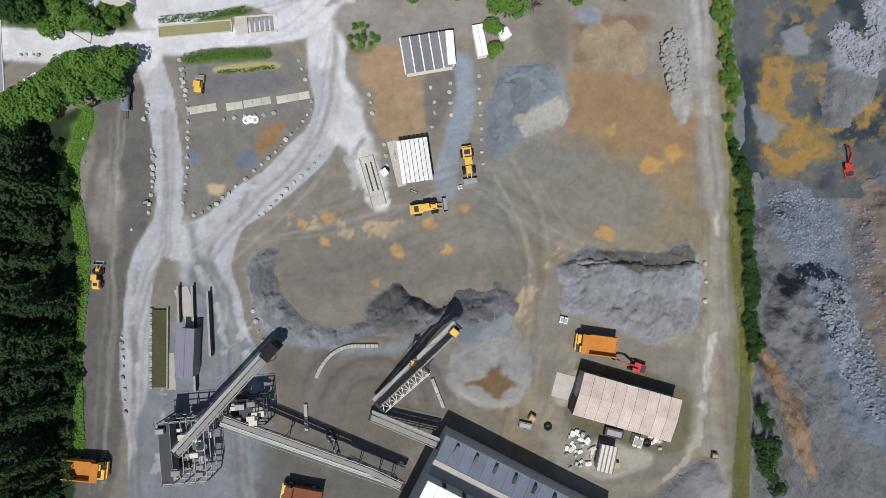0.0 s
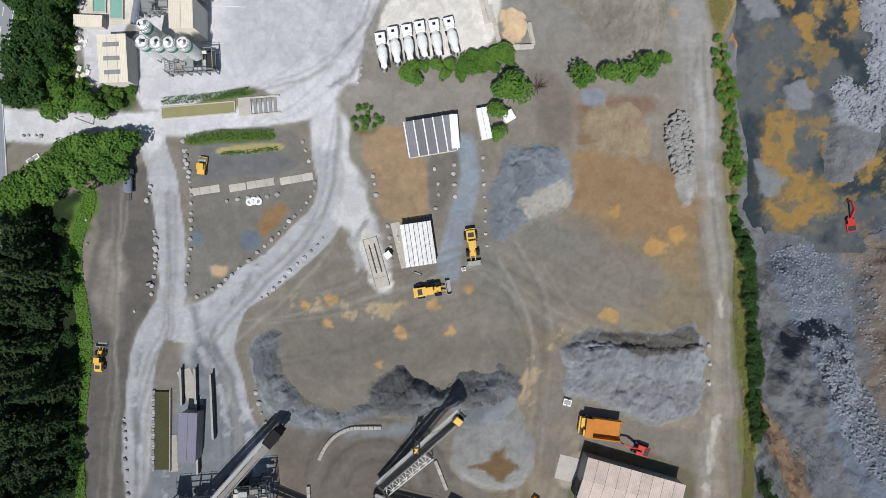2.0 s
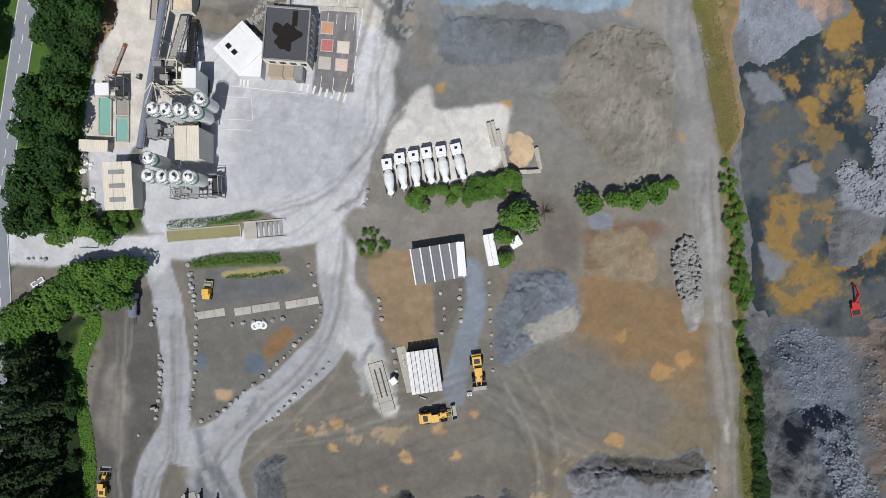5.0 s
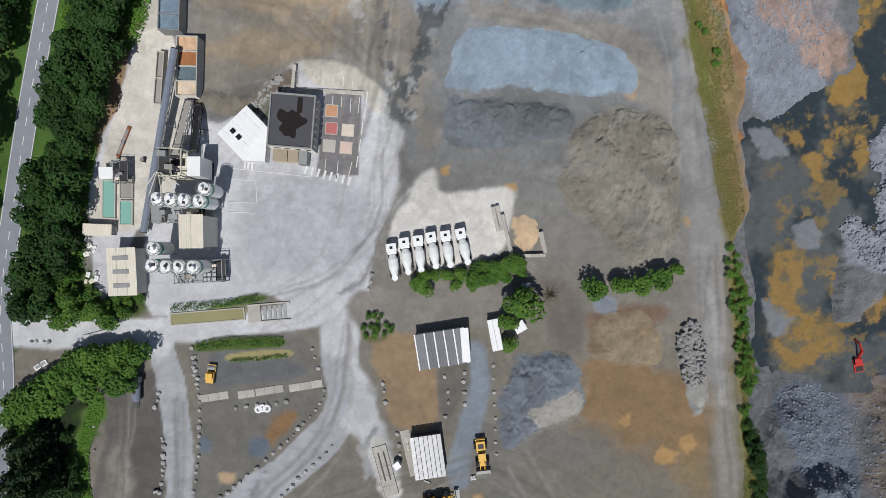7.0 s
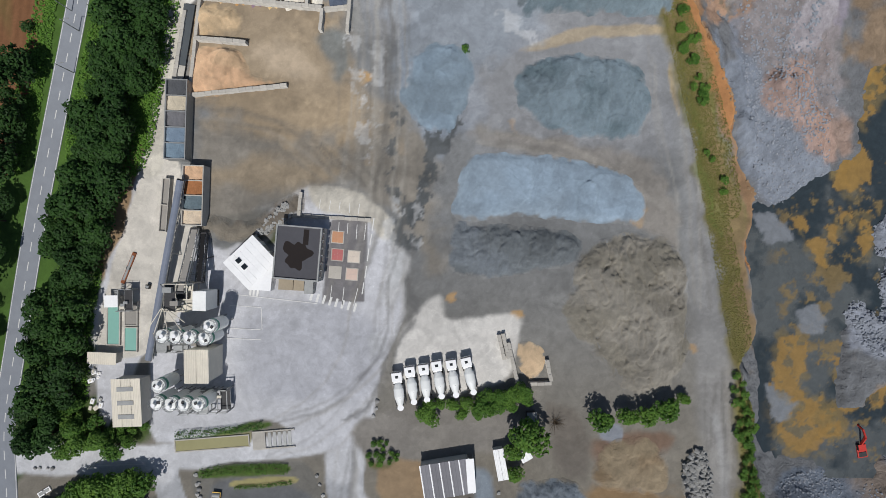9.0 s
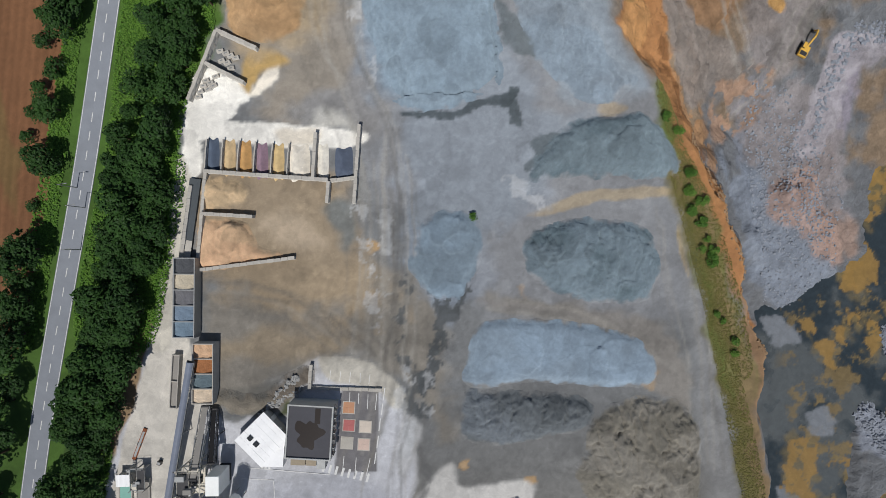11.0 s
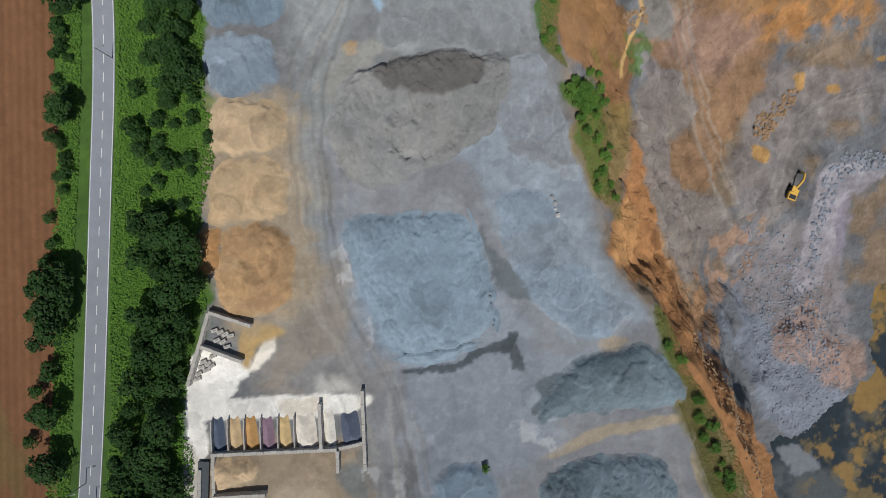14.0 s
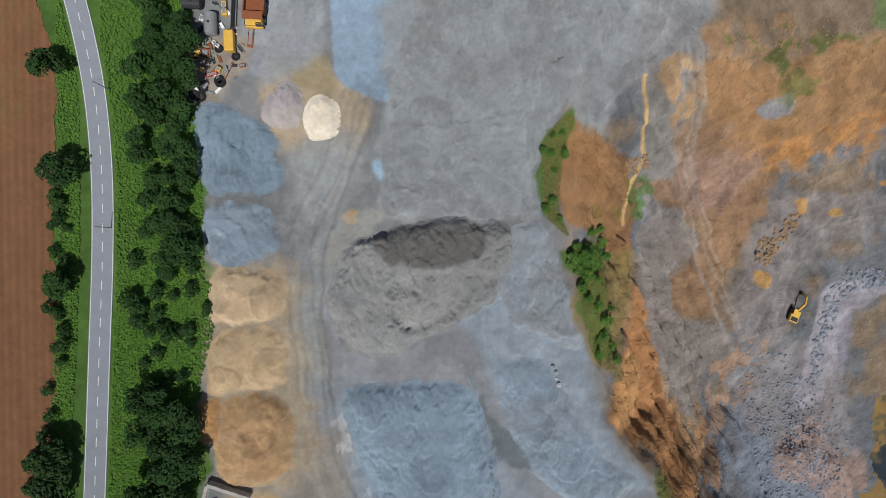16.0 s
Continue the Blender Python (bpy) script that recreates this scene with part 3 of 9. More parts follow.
for line in ([(-10.5, 84.3), (-11.9, 91), (-15.3, 95), (-16.1, 101.8)], [(-15.1, 74.7), (-13.1, 78.8), (-11.1, 82.2)], [(-27.1, 58.4), (-21.7, 61.1), (-19.8, 66.6)]):
    lay((116, 116, 116), line, width=1.2, soft=1.2, wob=0.8, size=3, amount=0.65)
lay((214, 214, 214), [(-15.5, 102.3), (-12.7, 95.6), (-15.3, 86.1), (-17.3, 87.4), (-16.1, 95.6)], soft=1.5, wob=1.0, amount=0.7)
lay((146, 142, 136), [(-21.7, 59.8), (13.5, 60.8), (14.3, 52), (2.8, 51.2), (-20.3, 48.9)], soft=2, wob=0.8)
lay((126, 120, 112), [(21.7, 62.9), (28.5, 61.6), (31.3, 53.5), (30, 45.3), (24.6, 48)], soft=2.5, wob=1)
lay((132, 106, 88), [(32.7, 53.5), (49, 56.4), (49.8, 52.3), (35.5, 48.1)], soft=2.5, wob=1, amount=0.8)
lay((140, 146, 156), [(34, 57.6), (38.8, 58.3), (39.5, 54.6), (34.7, 54.2)], soft=0.8, wob=0.4, rough=0.3)
# -- tan and grey ground north of the plant
lay((146, 140, 130), [(-61.6, 135.2), (-40.2, 136.9), (-16, 132), (-4.9, 114.6), (-6, 94.4), (-15.6, 107.7), (-34.5, 114.1), (-47.8, 104.5), (-61.2, 104.3)], soft=6, wob=3, amount=0.9)
lay((172, 154, 128), [(-63.9, 157.9), (-35.2, 158.5), (-24.2, 142.6), (-21.3, 126.5), (-34.7, 123.6), (-52.2, 127.3), (-64.3, 136.5)], soft=6, wob=3, amount=0.85)
lay((162, 146, 122), [(-60.7, 117.7), (-42.7, 121.4), (-26.6, 119.7), (-34.5, 114.1), (-58.7, 113.7)], soft=5, wob=2, amount=0.7)
lay((204, 188, 166), [(-51.1, 147.4), (-40.4, 149), (-34.9, 142.4), (-45.7, 140.8)], soft=4, wob=2, amount=0.6)
lay((112, 110, 104), [(-60.6, 106.3), (-45.2, 107.2), (-41.2, 112), (-39.8, 107.3), (-47.8, 100.5), (-55.8, 101)], soft=2, wob=1, amount=0.8)
lay((92, 98, 72), [(-46.4, 100.5), (-42.5, 105.3), (-42.4, 101.9)], soft=1.5, wob=0.8)
lay((148, 158, 170), [(-16.4, 158.9), (10.6, 159.5), (18.9, 151.5), (4.1, 141.8), (5.6, 132.4), (-2.4, 125.5), (-10.5, 125.3), (-14.7, 134.7)], soft=4, wob=2.5, amount=0.85)
lay((140, 156, 170), [(-29.8, 207.1), (-21.5, 210.3), (11.2, 188.2), (17.7, 172.7), (31.3, 172.6), (14.4, 154.1), (3.7, 141.8), (-12.3, 143.5), (-17.5, 171), (-29.3, 187)], soft=6, wob=3, amount=1.0)
lay((156, 158, 162), [(-27.3, 231), (28.6, 225.5), (31.1, 210.4), (36, 192.4), (48.6, 169.5), (49.1, 147.7), (51.2, 128.5), (42.3, 121.3), (4.4, 122.8), (-15.8, 149.2), (-24.5, 155.6), (-34.1, 191.5)], soft=8, wob=3, amount=0.6)
lay((150, 148, 146), [(-40.8, 178.8), (-24.8, 178.4), (-23.3, 167.5), (-52.2, 171.9)], soft=5, wob=2, amount=0.7)
lay((150, 144, 136), [(5, 128.1), (38.5, 124.5), (47.4, 118), (53.9, 101), (43.3, 104.6), (31.1, 118.5), (4.7, 125.4)], soft=3, wob=1.5, amount=0.7)
lay((164, 152, 134), [(-38.9, 197.3), (-27.7, 201.5), (-26.6, 186.7), (-35.9, 174.2), (-52.2, 171.9), (-47.1, 182.1)], soft=6, wob=3, amount=0.6)
# -- white slurry round the block bays
lay((236, 234, 228), [(-63.8, 181.8), (-54, 180.1), (-51, 183.8), (-53.3, 174.7), (-56.1, 166.9), (-30, 167.6), (-28.8, 165.4), (-37.1, 163.6), (-62.2, 166), (-63.6, 158.4), (-68.5, 156.2), (-68.2, 165.6), (-66.4, 176.1)], soft=0.8, wob=0.9, size=3)
lay((232, 226, 214), [(-52.3, 177.3), (-46.9, 184.1), (-45.3, 184.3), (-46.4, 179.3), (-51.7, 176.5)], soft=0.8, wob=0.6, size=3)
lay((186, 158, 104), [(-51.9, 187.3), (-45.3, 186.6), (-42.9, 184.3), (-48.5, 182.2), (-53, 177.3), (-53.7, 182.8)], soft=1.5, wob=0.7, rough=0.5)
lay((206, 202, 192), [(-69.7, 160.4), (-66.4, 157.3), (-68.1, 141.4), (-70.5, 131), (-71.3, 117.4), (-75.9, 117.9), (-71.6, 141.8)], soft=0.6, wob=0.6, size=3)
lay((216, 214, 206), [(-37.8, 169.1), (-32.1, 172.5), (-27.9, 168)], soft=3, wob=1, amount=0.7)
lay((120, 128, 130), [(-34.3, 151.2), (-27.7, 150.5), (-28.2, 139.8), (-32.4, 144.3)], soft=3, wob=1, amount=0.8)
# -- north yard: spill round the heaps, pond pads
lay((180, 162, 134), [(-54.1, 240), (-37.1, 238.7), (-30.5, 226.7), (-33.4, 200.4), (-40, 189.2), (-58.4, 190)], soft=6, wob=2.5, amount=0.8)
lay((184, 166, 140), [(-35.9, 284.4), (-23.9, 285.8), (-14.1, 278.1), (-15.6, 265), (-26.4, 263.5), (-36.2, 269.8)], soft=4, wob=1.5, amount=0.85)
lay((160, 146, 112), [(-34.3, 286.9), (-21, 288.1), (-20.8, 277.5), (-28.4, 280.9)], soft=3, wob=1.5, amount=0.7)
lay((146, 165, 182), [(-17.8, 310.3), (1.9, 308.3), (-1.1, 290), (-6.4, 275.7), (-14.2, 277), (-19.2, 282.6), (-19.2, 294.6)], soft=0.8, wob=0.5)
lay((160, 164, 168), [(-36.6, 301.7), (-21, 300), (-23.7, 287.1), (-34.8, 282.9), (-39.4, 288.7)], soft=4, wob=1.5, amount=0.8)
lay((164, 152, 136), [(-52.3, 291.4), (-40.1, 294.1), (-39.6, 287.4), (-48.4, 279.1), (-53.4, 281)], soft=3, wob=1, amount=0.8)
lay((156, 160, 160), [(-31.2, 268), (-13, 264.7), (-22.7, 248.5), (-30.3, 216), (-29.5, 199.9), (-34.3, 216.5), (-33.2, 237.7)], soft=5, wob=2, amount=0.8)
lay((172, 170, 160), [(-24.2, 247.3), (-15.9, 250.4), (-1.1, 251.4), (-17.9, 243.9), (-26.7, 236.9)], soft=3, wob=1.5, amount=0.5)
lay((150, 154, 156), [(2.5, 308.2), (74.2, 300.9), (69.5, 282.6), (52.6, 276.3), (43, 262.6), (32.8, 267.7), (24.7, 255.3), (24.8, 244.5), (-9.6, 247), (-9.2, 274.9)], soft=4, wob=1.5, amount=0.9)
lay((156, 168, 178), [(4, 225.5), (28.4, 228.1), (30.9, 214.4), (35.2, 192.4), (43.1, 178.1), (22.8, 177.5), (9.6, 203.4)], soft=5, wob=2, amount=0.8)
lay((158, 182, 200), [(-13.1, 261.4), (-9.6, 261.4), (-9.7, 257.9), (-12.7, 257.3)], soft=1.0, wob=0.5, rough=0.3)
# -- vegetation along the rim, orange earth below it
lay((124, 128, 72), [(66.7, 68.4), (72.3, 68.4), (75.7, 46.5), (77.2, 19), (82, 2.5), (84.1, -16.8), (79.3, -27.8), (76.6, -61.2), (82.2, -77.5), (71.1, -77.5), (73.8, -27.8), (70.3, 2.5), (70.2, 25.8)], soft=2.5, wob=1.6)
lay((140, 130, 78), [(66.1, 60.2), (70.2, 60.2), (72.3, 32.7), (70.3, 19)], soft=3, wob=1.5, amount=0.7)
lay((126, 118, 76), [(46.6, 160.2), (54.1, 160.4), (57, 146.9), (65.9, 109), (71.9, 79.2), (73.5, 65.6), (66.6, 68.2), (62, 92.6), (55.3, 126.5)], soft=2.5, wob=1.6)
lay((112, 124, 66), [(44.1, 178.7), (49.5, 177.5), (51.1, 166.5), (59.9, 146.6), (62.1, 127.3), (69.3, 104.7), (62.4, 104.1), (55.3, 128.1), (50.6, 155.7)], soft=2.5, wob=1.6)
lay((166, 134, 98), [(32.4, 266.8), (42.4, 261.5), (46.8, 249.7), (48.1, 235.3), (50.9, 222.2), (54.6, 216.1), (47.5, 216.9), (43.3, 230.2), (43.2, 243), (37.4, 254.9)], soft=3, wob=2, amount=0.8, fray=0.35)
lay((172, 132, 94), [(45.4, 215.8), (62.2, 213.9), (73.3, 187.9), (78.7, 165.7), (72.2, 163.1), (64, 173.6), (53.8, 193.3), (44.9, 197.4)], soft=3, wob=2, amount=0.75, fray=0.3)
lay((160, 128, 98), [(53.8, 179.5), (59.7, 165.8), (65.1, 147.8), (74.5, 124.9), (76.5, 108.6), (69.7, 106.5), (63.1, 127.6), (56.7, 151.6)], soft=2.5, wob=1.8)
lay((160, 130, 100), [(59.2, 155.9), (67.6, 135.8), (75.3, 112.6), (77.1, 95.2), (71.2, 96.5), (65.7, 116.8)], soft=2.5, wob=1.8)
lay((150, 126, 104), [(93.6, -19.2), (101.5, -31.8), (114.2, -57), (120.6, -69.9), (111.1, -69.9), (98.4, -47.5)], soft=4, wob=2.5)
lay((158, 128, 98), [(73.1, 286.6), (98.7, 287.2), (112.5, 274), (138.3, 278), (135.7, 254.6), (107, 254.3), (83.4, 256.9), (74.3, 266.3)], soft=6, wob=5, fray=0.5)
lay((150, 118, 88), [(76.1, 263.6), (109.7, 251.3), (95.4, 232.1), (84.1, 209), (67.6, 217.8), (59.5, 239.5)], soft=6, wob=4, amount=0.8)
lay((140, 140, 142), [(52.6, 286.9), (75.9, 293.1), (67.3, 262.9), (69.9, 238.4), (57.1, 232.9), (57.2, 265.7)], soft=5, wob=3, amount=0.8)
lay((96, 120, 70), [(52.7, 253.3), (57.1, 251.3), (56.1, 243), (52.3, 243.4)], soft=3, wob=1.5, amount=0.8)
lay((106, 122, 74), [(125.9, 296.6), (141.6, 301.7), (144.9, 281), (126.2, 283)], soft=5, wob=3, amount=0.9)
lay((118, 116, 112), [(103.7, 231.4), (118.9, 233.4), (127.4, 225), (103.4, 194.3), (103.2, 209.2)], soft=3, wob=1.5, amount=0.8)
lay((132, 138, 150), [(95.3, 193.5), (116.3, 187.1), (134.6, 173.3), (139.9, 149.2), (121, 139.2), (97.6, 142), (90.9, 170.5)], soft=5, wob=3, amount=0.8)
lay((168, 136, 122), [(115.5, 179.4), (127.6, 181.9), (133.7, 165.6), (124.9, 156.8), (116.2, 167.6)], soft=5, wob=3, amount=0.6)
lay((150, 144, 156), [(132.5, 208.3), (141.7, 199.2), (135.1, 175.8), (125.9, 184.9)], soft=3, wob=2, amount=0.8)
lay((192, 144, 84), [(102.1, 219.5), (106.1, 218.5), (104.7, 214.9), (101.6, 215.3)], soft=0.6, wob=0.6, rough=0.4)
# -- pit floor: blue-grey loose rock
lay((128, 136, 148), [(92.6, 166.1), (117.2, 166.6), (129.9, 140.4), (134.5, 116), (109.8, 119.7), (97, 143.9)], soft=5, wob=3)
lay((146, 140, 140), [(93.3, 189.7), (127.8, 190.4), (140.5, 160.4), (136.9, 134.1), (120.3, 149.9), (99.7, 165.7)], soft=6, wob=4, amount=0.85)
lay((166, 140, 124), [(121.5, 152.5), (138, 150.7), (142.3, 138.6), (130, 134.3)], soft=5, wob=3, amount=0.7)
lay((112, 122, 136), [(119, 18.7), (143.3, 19.7), (148.5, -8.5), (144.4, -24.6), (154.6, -52.9), (160.4, -65.1), (142.5, -65), (126.2, -32.7), (121.1, -6.5)], soft=3, wob=2)
lay((116, 124, 138), [(146.3, 33.9), (174.7, 48), (174.9, 3.6), (146.4, 11.7)], soft=5, wob=3, amount=0.7)
lay((134, 122, 112), [(145.5, 21.3), (155.5, 3.5), (151.6, -16.3), (157.2, -44), (171.6, -52), (171.5, 7.5), (155.5, 27.3)], soft=5, wob=3, amount=0.9)
lay((150, 156, 168), [(144.9, 89.9), (161.4, 90), (161.5, 65.3), (149.1, 67.4)], soft=2, wob=2)
lay((150, 156, 168), [(147.1, 103.9), (156.7, 120.4), (168, 89.9), (157.7, 61.1), (143.5, 73.2)], soft=3, wob=2)

# -- pit slopes: orange earth below the rim, grey benches, reddish spoil
lay((150, 120, 92), [(52.9, 251.1), (99.1, 253.8), (103.2, 245.2), (95.7, 228.9), (83.8, 213.6), (69.0, 207.0), (64.6, 216.7), (77.5, 235.2), (67.2, 244.1)], soft=4, wob=2.5, amount=0.9)
lay((142, 134, 128), [(55.6, 237.2), (65.1, 242.5), (79.6, 233.6), (68.8, 222.3), (68.2, 212.3), (84.2, 205.0), (92.0, 198.9), (78.8, 187.5), (68.3, 181.4), (57.7, 200.2), (53.6, 220.3)], soft=2.5, wob=1.5, amount=0.9)
lay((140, 134, 132), [(105.1, 241.0), (117.7, 244.7), (146.1, 240.7), (149.0, 230.9), (121.9, 222.5), (109.0, 197.4), (97.2, 196.8), (91.9, 206.0), (92.5, 216.7)], soft=4, wob=2, amount=0.85)
lay((170, 140, 118), [(90.1, 195.5), (102.9, 197.1), (101.1, 185.3), (89.0, 175.3), (78.7, 173.1), (81.3, 187.3)], soft=2.5, wob=2, amount=0.85, fray=0.3)
lay((170, 166, 172), [(129.5, 211.2), (152.3, 211.1), (154.6, 205.5), (140.0, 201.1), (132.6, 182.1), (121.9, 169.4), (114.2, 170.3), (122.9, 196.6)], soft=2, wob=2, amount=0.85)
lay((134, 142, 154), [(82.6, 162.1), (106.5, 158.0), (136.1, 132.9), (137.0, 117.6), (113.6, 119.4), (95.0, 140.9), (82.4, 169.1)], soft=2.5, wob=1.5, amount=0.85)
lay((176, 150, 138), [(112.2, 162.9), (124.0, 165.2), (136.7, 143.2), (138.8, 132.4), (117.5, 142.5), (105.0, 154.2)], soft=3, wob=2, amount=0.8)
lay((176, 128, 84), [(50.9, 223.7), (55.4, 216.3), (56.6, 200.2), (60.0, 185.5), (61.8, 169.9), (67.9, 154.3), (103.3, 116.4), (108.8, 92.8), (71.3, 117.8), (63.1, 133.2), (55.5, 150.4), (50.9, 164.5), (49.0, 172.7), (47.0, 183.9), (37.7, 191.8), (39.3, 200.3), (47.9, 211.3)], soft=1.6, wob=1.6, amount=0.95)
lay((128, 90, 58), [(57.3, 197.0), (60.0, 185.5), (68.7, 165.1), (78.2, 145.4), (64.5, 152.9), (56.9, 169.6), (51.5, 181.9), (48.6, 191.3)], soft=1.5, wob=2, amount=0.8, fray=0.1)
lay((204, 156, 104), [(40.1, 200.2), (46.1, 206.3), (49.5, 200.3), (44.8, 191.5), (37.7, 191.8)], soft=1.2, wob=1, amount=0.8)
lay((160, 124, 86), [(80.6, 280.9), (92.7, 278.0), (102.9, 281.8), (129.2, 280.8), (137.3, 263.1), (129.0, 256.8), (111.1, 253.5), (96.0, 255.8), (77.5, 265.3), (71.3, 277.5)], soft=4, wob=3, amount=0.9)
lay((186, 136, 84), [(94.0, 258.4), (106.1, 259.7), (122.8, 263.5), (133.9, 267.0), (137.6, 261.5), (125.8, 255.5), (110.8, 254.3), (98.0, 255.7)], soft=2, wob=2, amount=0.8, fray=0.25)
lay((178, 146, 108), [(60.0, 279.2), (71.1, 280.1), (71.0, 270.0), (73.1, 261.9), (68.0, 260.8), (61.7, 269.3)], soft=2, wob=1.6, amount=0.85, fray=0.3)
lay((160, 132, 116), [(66.8, 257.8), (86.3, 260.4), (98.4, 254.1), (91.9, 243.3), (70.2, 245.9)], soft=4, wob=2.5, amount=0.8)
lay((148, 146, 146), [(91.2, 267.5), (94.6, 270.1), (101.4, 270.5), (103.1, 265.8), (96.6, 264.5)], soft=1, wob=0.8, rough=0.4)
lay((104, 112, 60), [(81.2, 285.4), (127.0, 282.9), (127.5, 280.9), (108.1, 281.3), (95.9, 278.4)], soft=2, wob=2, amount=0.85, fray=0.1)
lay((110, 116, 66), [(94.9, 275.3), (106.4, 275.9), (110.0, 266.0), (104.0, 264.9)], soft=2.5, wob=2, amount=0.7, fray=0.2)
lay((142, 138, 132), [(58.2, 279.3), (61.0, 277.9), (66.4, 259.3), (68.8, 252.4), (58.9, 252.6), (57.3, 259.7)], soft=1.5, wob=0.8, amount=0.9)
lay((156, 116, 76), [(32.9, 264.8), (39.6, 264.1), (48.6, 259.4), (55.7, 254.4), (52.4, 232.7), (47.1, 228.5), (39.6, 237.9), (31.4, 240.6), (29.0, 244.8)], soft=2, wob=1.5, amount=0.9)
lay((84, 116, 44), [(26.1, 261.2), (31.4, 266.0), (36.4, 267.7), (32.2, 258.3), (27.7, 244.9), (29.7, 239.3), (24.8, 243.9), (24.4, 252.0)], soft=1.2, wob=1, amount=0.9)
lay((84, 112, 44), [(29.4, 236.0), (41.2, 234.9), (37.0, 229.3), (30.3, 231.2)], soft=1, wob=0.8, amount=0.9)
lay((92, 120, 66), [(52.9, 251.7), (59.7, 252.6), (61.2, 245.0), (52.9, 240.4)], soft=2, wob=1.2, amount=0.8, fray=0.1)
lay((122, 112, 58), [(40.2, 245.1), (49.9, 245.0), (47.7, 240.6), (41.6, 240.0)], soft=2, wob=1.2, amount=0.6, fray=0.1)
lay((212, 178, 122), [(57.2, 277.4), (57.1, 271.3), (57.1, 263.7), (57.2, 255.0), (50.7, 244.9), (49.5, 240.5)], width=0.9, soft=0.5, wob=0.3)
lay((184, 146, 92), [(114.3, 241.7), (117.9, 242.2), (119.0, 237.8), (116.5, 237.7)], soft=0.6, wob=0.5, rough=0.4)
lay((184, 146, 92), [(143.5, 245.6), (145.9, 245.4), (145.7, 243.6), (143.3, 244.2)], soft=0.6, wob=0.5, rough=0.4)
lay((184, 146, 92), [(99.1, 220.7), (104.9, 219.2), (103.4, 214.8), (99.6, 216.2)], soft=0.6, wob=0.5, rough=0.4)
lay((184, 146, 92), [(126.2, 237.0), (130.8, 238.1), (131.4, 235.6), (127.0, 235.1)], soft=0.6, wob=0.5, rough=0.4)


# -- ground round the crushing plant and the workshop
lay((118, 113, 106), [(-40.2, -26.3), (-29.3, -23.5), (-15.6, -24.2), (-0.6, -27.7), (2.2, -41.4), (-4.7, -48.3), (-23.8, -48.2), (-37.5, -44)], soft=5, wob=2.5, amount=0.85)
lay((112, 110, 106), [(-40.2, -45.4), (-23.8, -48.2), (-7.4, -49.6), (-1.9, -63.4), (-40.2, -63.2)], soft=4, wob=2, amount=0.8)
pivot = (-15.4, -39.7)
for reach, shade in ((8, 100), (10.5, 132), (13, 98), (15.5, 128), (18, 104)):
    lay((shade, shade - 4, shade - 10), [(pivot[0] + reach * math.cos(a * 0.35 + 0.2), pivot[1] + reach * math.sin(a * 0.35 + 0.2)) for a in range(9)], width=1.1, soft=0.8, wob=0.5, amount=0.55)
lay((112, 108, 82), [(32.7, -29.1), (43.4, -29.8), (51.7, -31.2), (60.7, -34.7), (60.3, -45.7), (55.8, -49.8), (44.8, -48.4), (31, -45.6), (30.3, -41.5)], soft=2, wob=1.0, amount=0.85)
lay((182, 176, 166), [(37.2, -48.4), (44.8, -48.4), (51.7, -50.5), (50.3, -53.9), (39.3, -56), (35.2, -53.2)], soft=1.5, wob=0.8, amount=0.85)
lay((176, 166, 150), [(28.3, -32.6), (33.8, -29.8), (34.4, -33.3), (31.7, -38.7), (28, -37.4)], soft=0.8, wob=0.5)
lay((214, 212, 206), [(-19.7, 21.9), (-17, 23.2), (-15.3, 20.2), (-11.5, 10.4), (-16.3, 9.6), (-18.3, 14.8)], soft=0.8, wob=0.6, size=2.5)
lay((170, 162, 116), [(-53.1, 43.6), (-40.1, 44.7), (-39.1, 43.1), (-52.4, 42)], soft=0.4, wob=0.2)
for line in ([(53, -22.3), (64.1, -20.9), (66.8, -8.5), (64.8, -0.3)], [(17.3, -27.7), (24.1, -38.7), (31, -44.2), (31, -55.2), (44.8, -59.4), (58.6, -55.3), (64.1, -41.6)], [(28.3, -25), (32.4, -27.8), (28.3, -34.6), (25.5, -44.2)]):
    lay((166, 158, 142), line, width=3.2, soft=2.0, wob=0.8, amount=0.5)
# -- wet and dusty streaks
lay((154, 130, 100), [(48.6, 160.2), (54.8, 157.7), (60, 133.4), (68.7, 103.6), (72.6, 76.4), (69.1, 79.1), (63.2, 106.2), (55.8, 136)], soft=2, wob=1.5, amount=0.8, fray=0.0)
lay((150, 134, 88), [(68.8, 60.2), (73.7, 57.4), (76.5, 32.7), (78.6, 5.2), (82.1, -16.8), (77.9, -16.8), (73.7, 5.2), (70.9, 32.7)], soft=2, wob=1.5, amount=0.8, fray=-0.1)
for line, wide in (([(-7.7, 118.6), (-10.9, 107.8), (-11.5, 101)], 4), ([(-15.3, 132), (-17.2, 123.9), (-15.7, 114.5), (-10.2, 105.1)], 3), ([(-8.3, 130.2), (-5.9, 127.9), (-2.3, 129.6)], 2.4), ([(-2.6, 137.6), (-1.7, 132.2), (-3.7, 126.1)], 2.2), ([(-6.5, 128.8), (-8.5, 125.4), (-5.1, 125.4)], 2.0), ([(-4.8, 124.9), (-8.1, 116.8), (-11.4, 108.6), (-14, 101.8)], 5)):
    lay((92, 96, 98), line, width=wide, soft=0.6, wob=1.0, size=2.5, amount=0.85, fray=0.4)
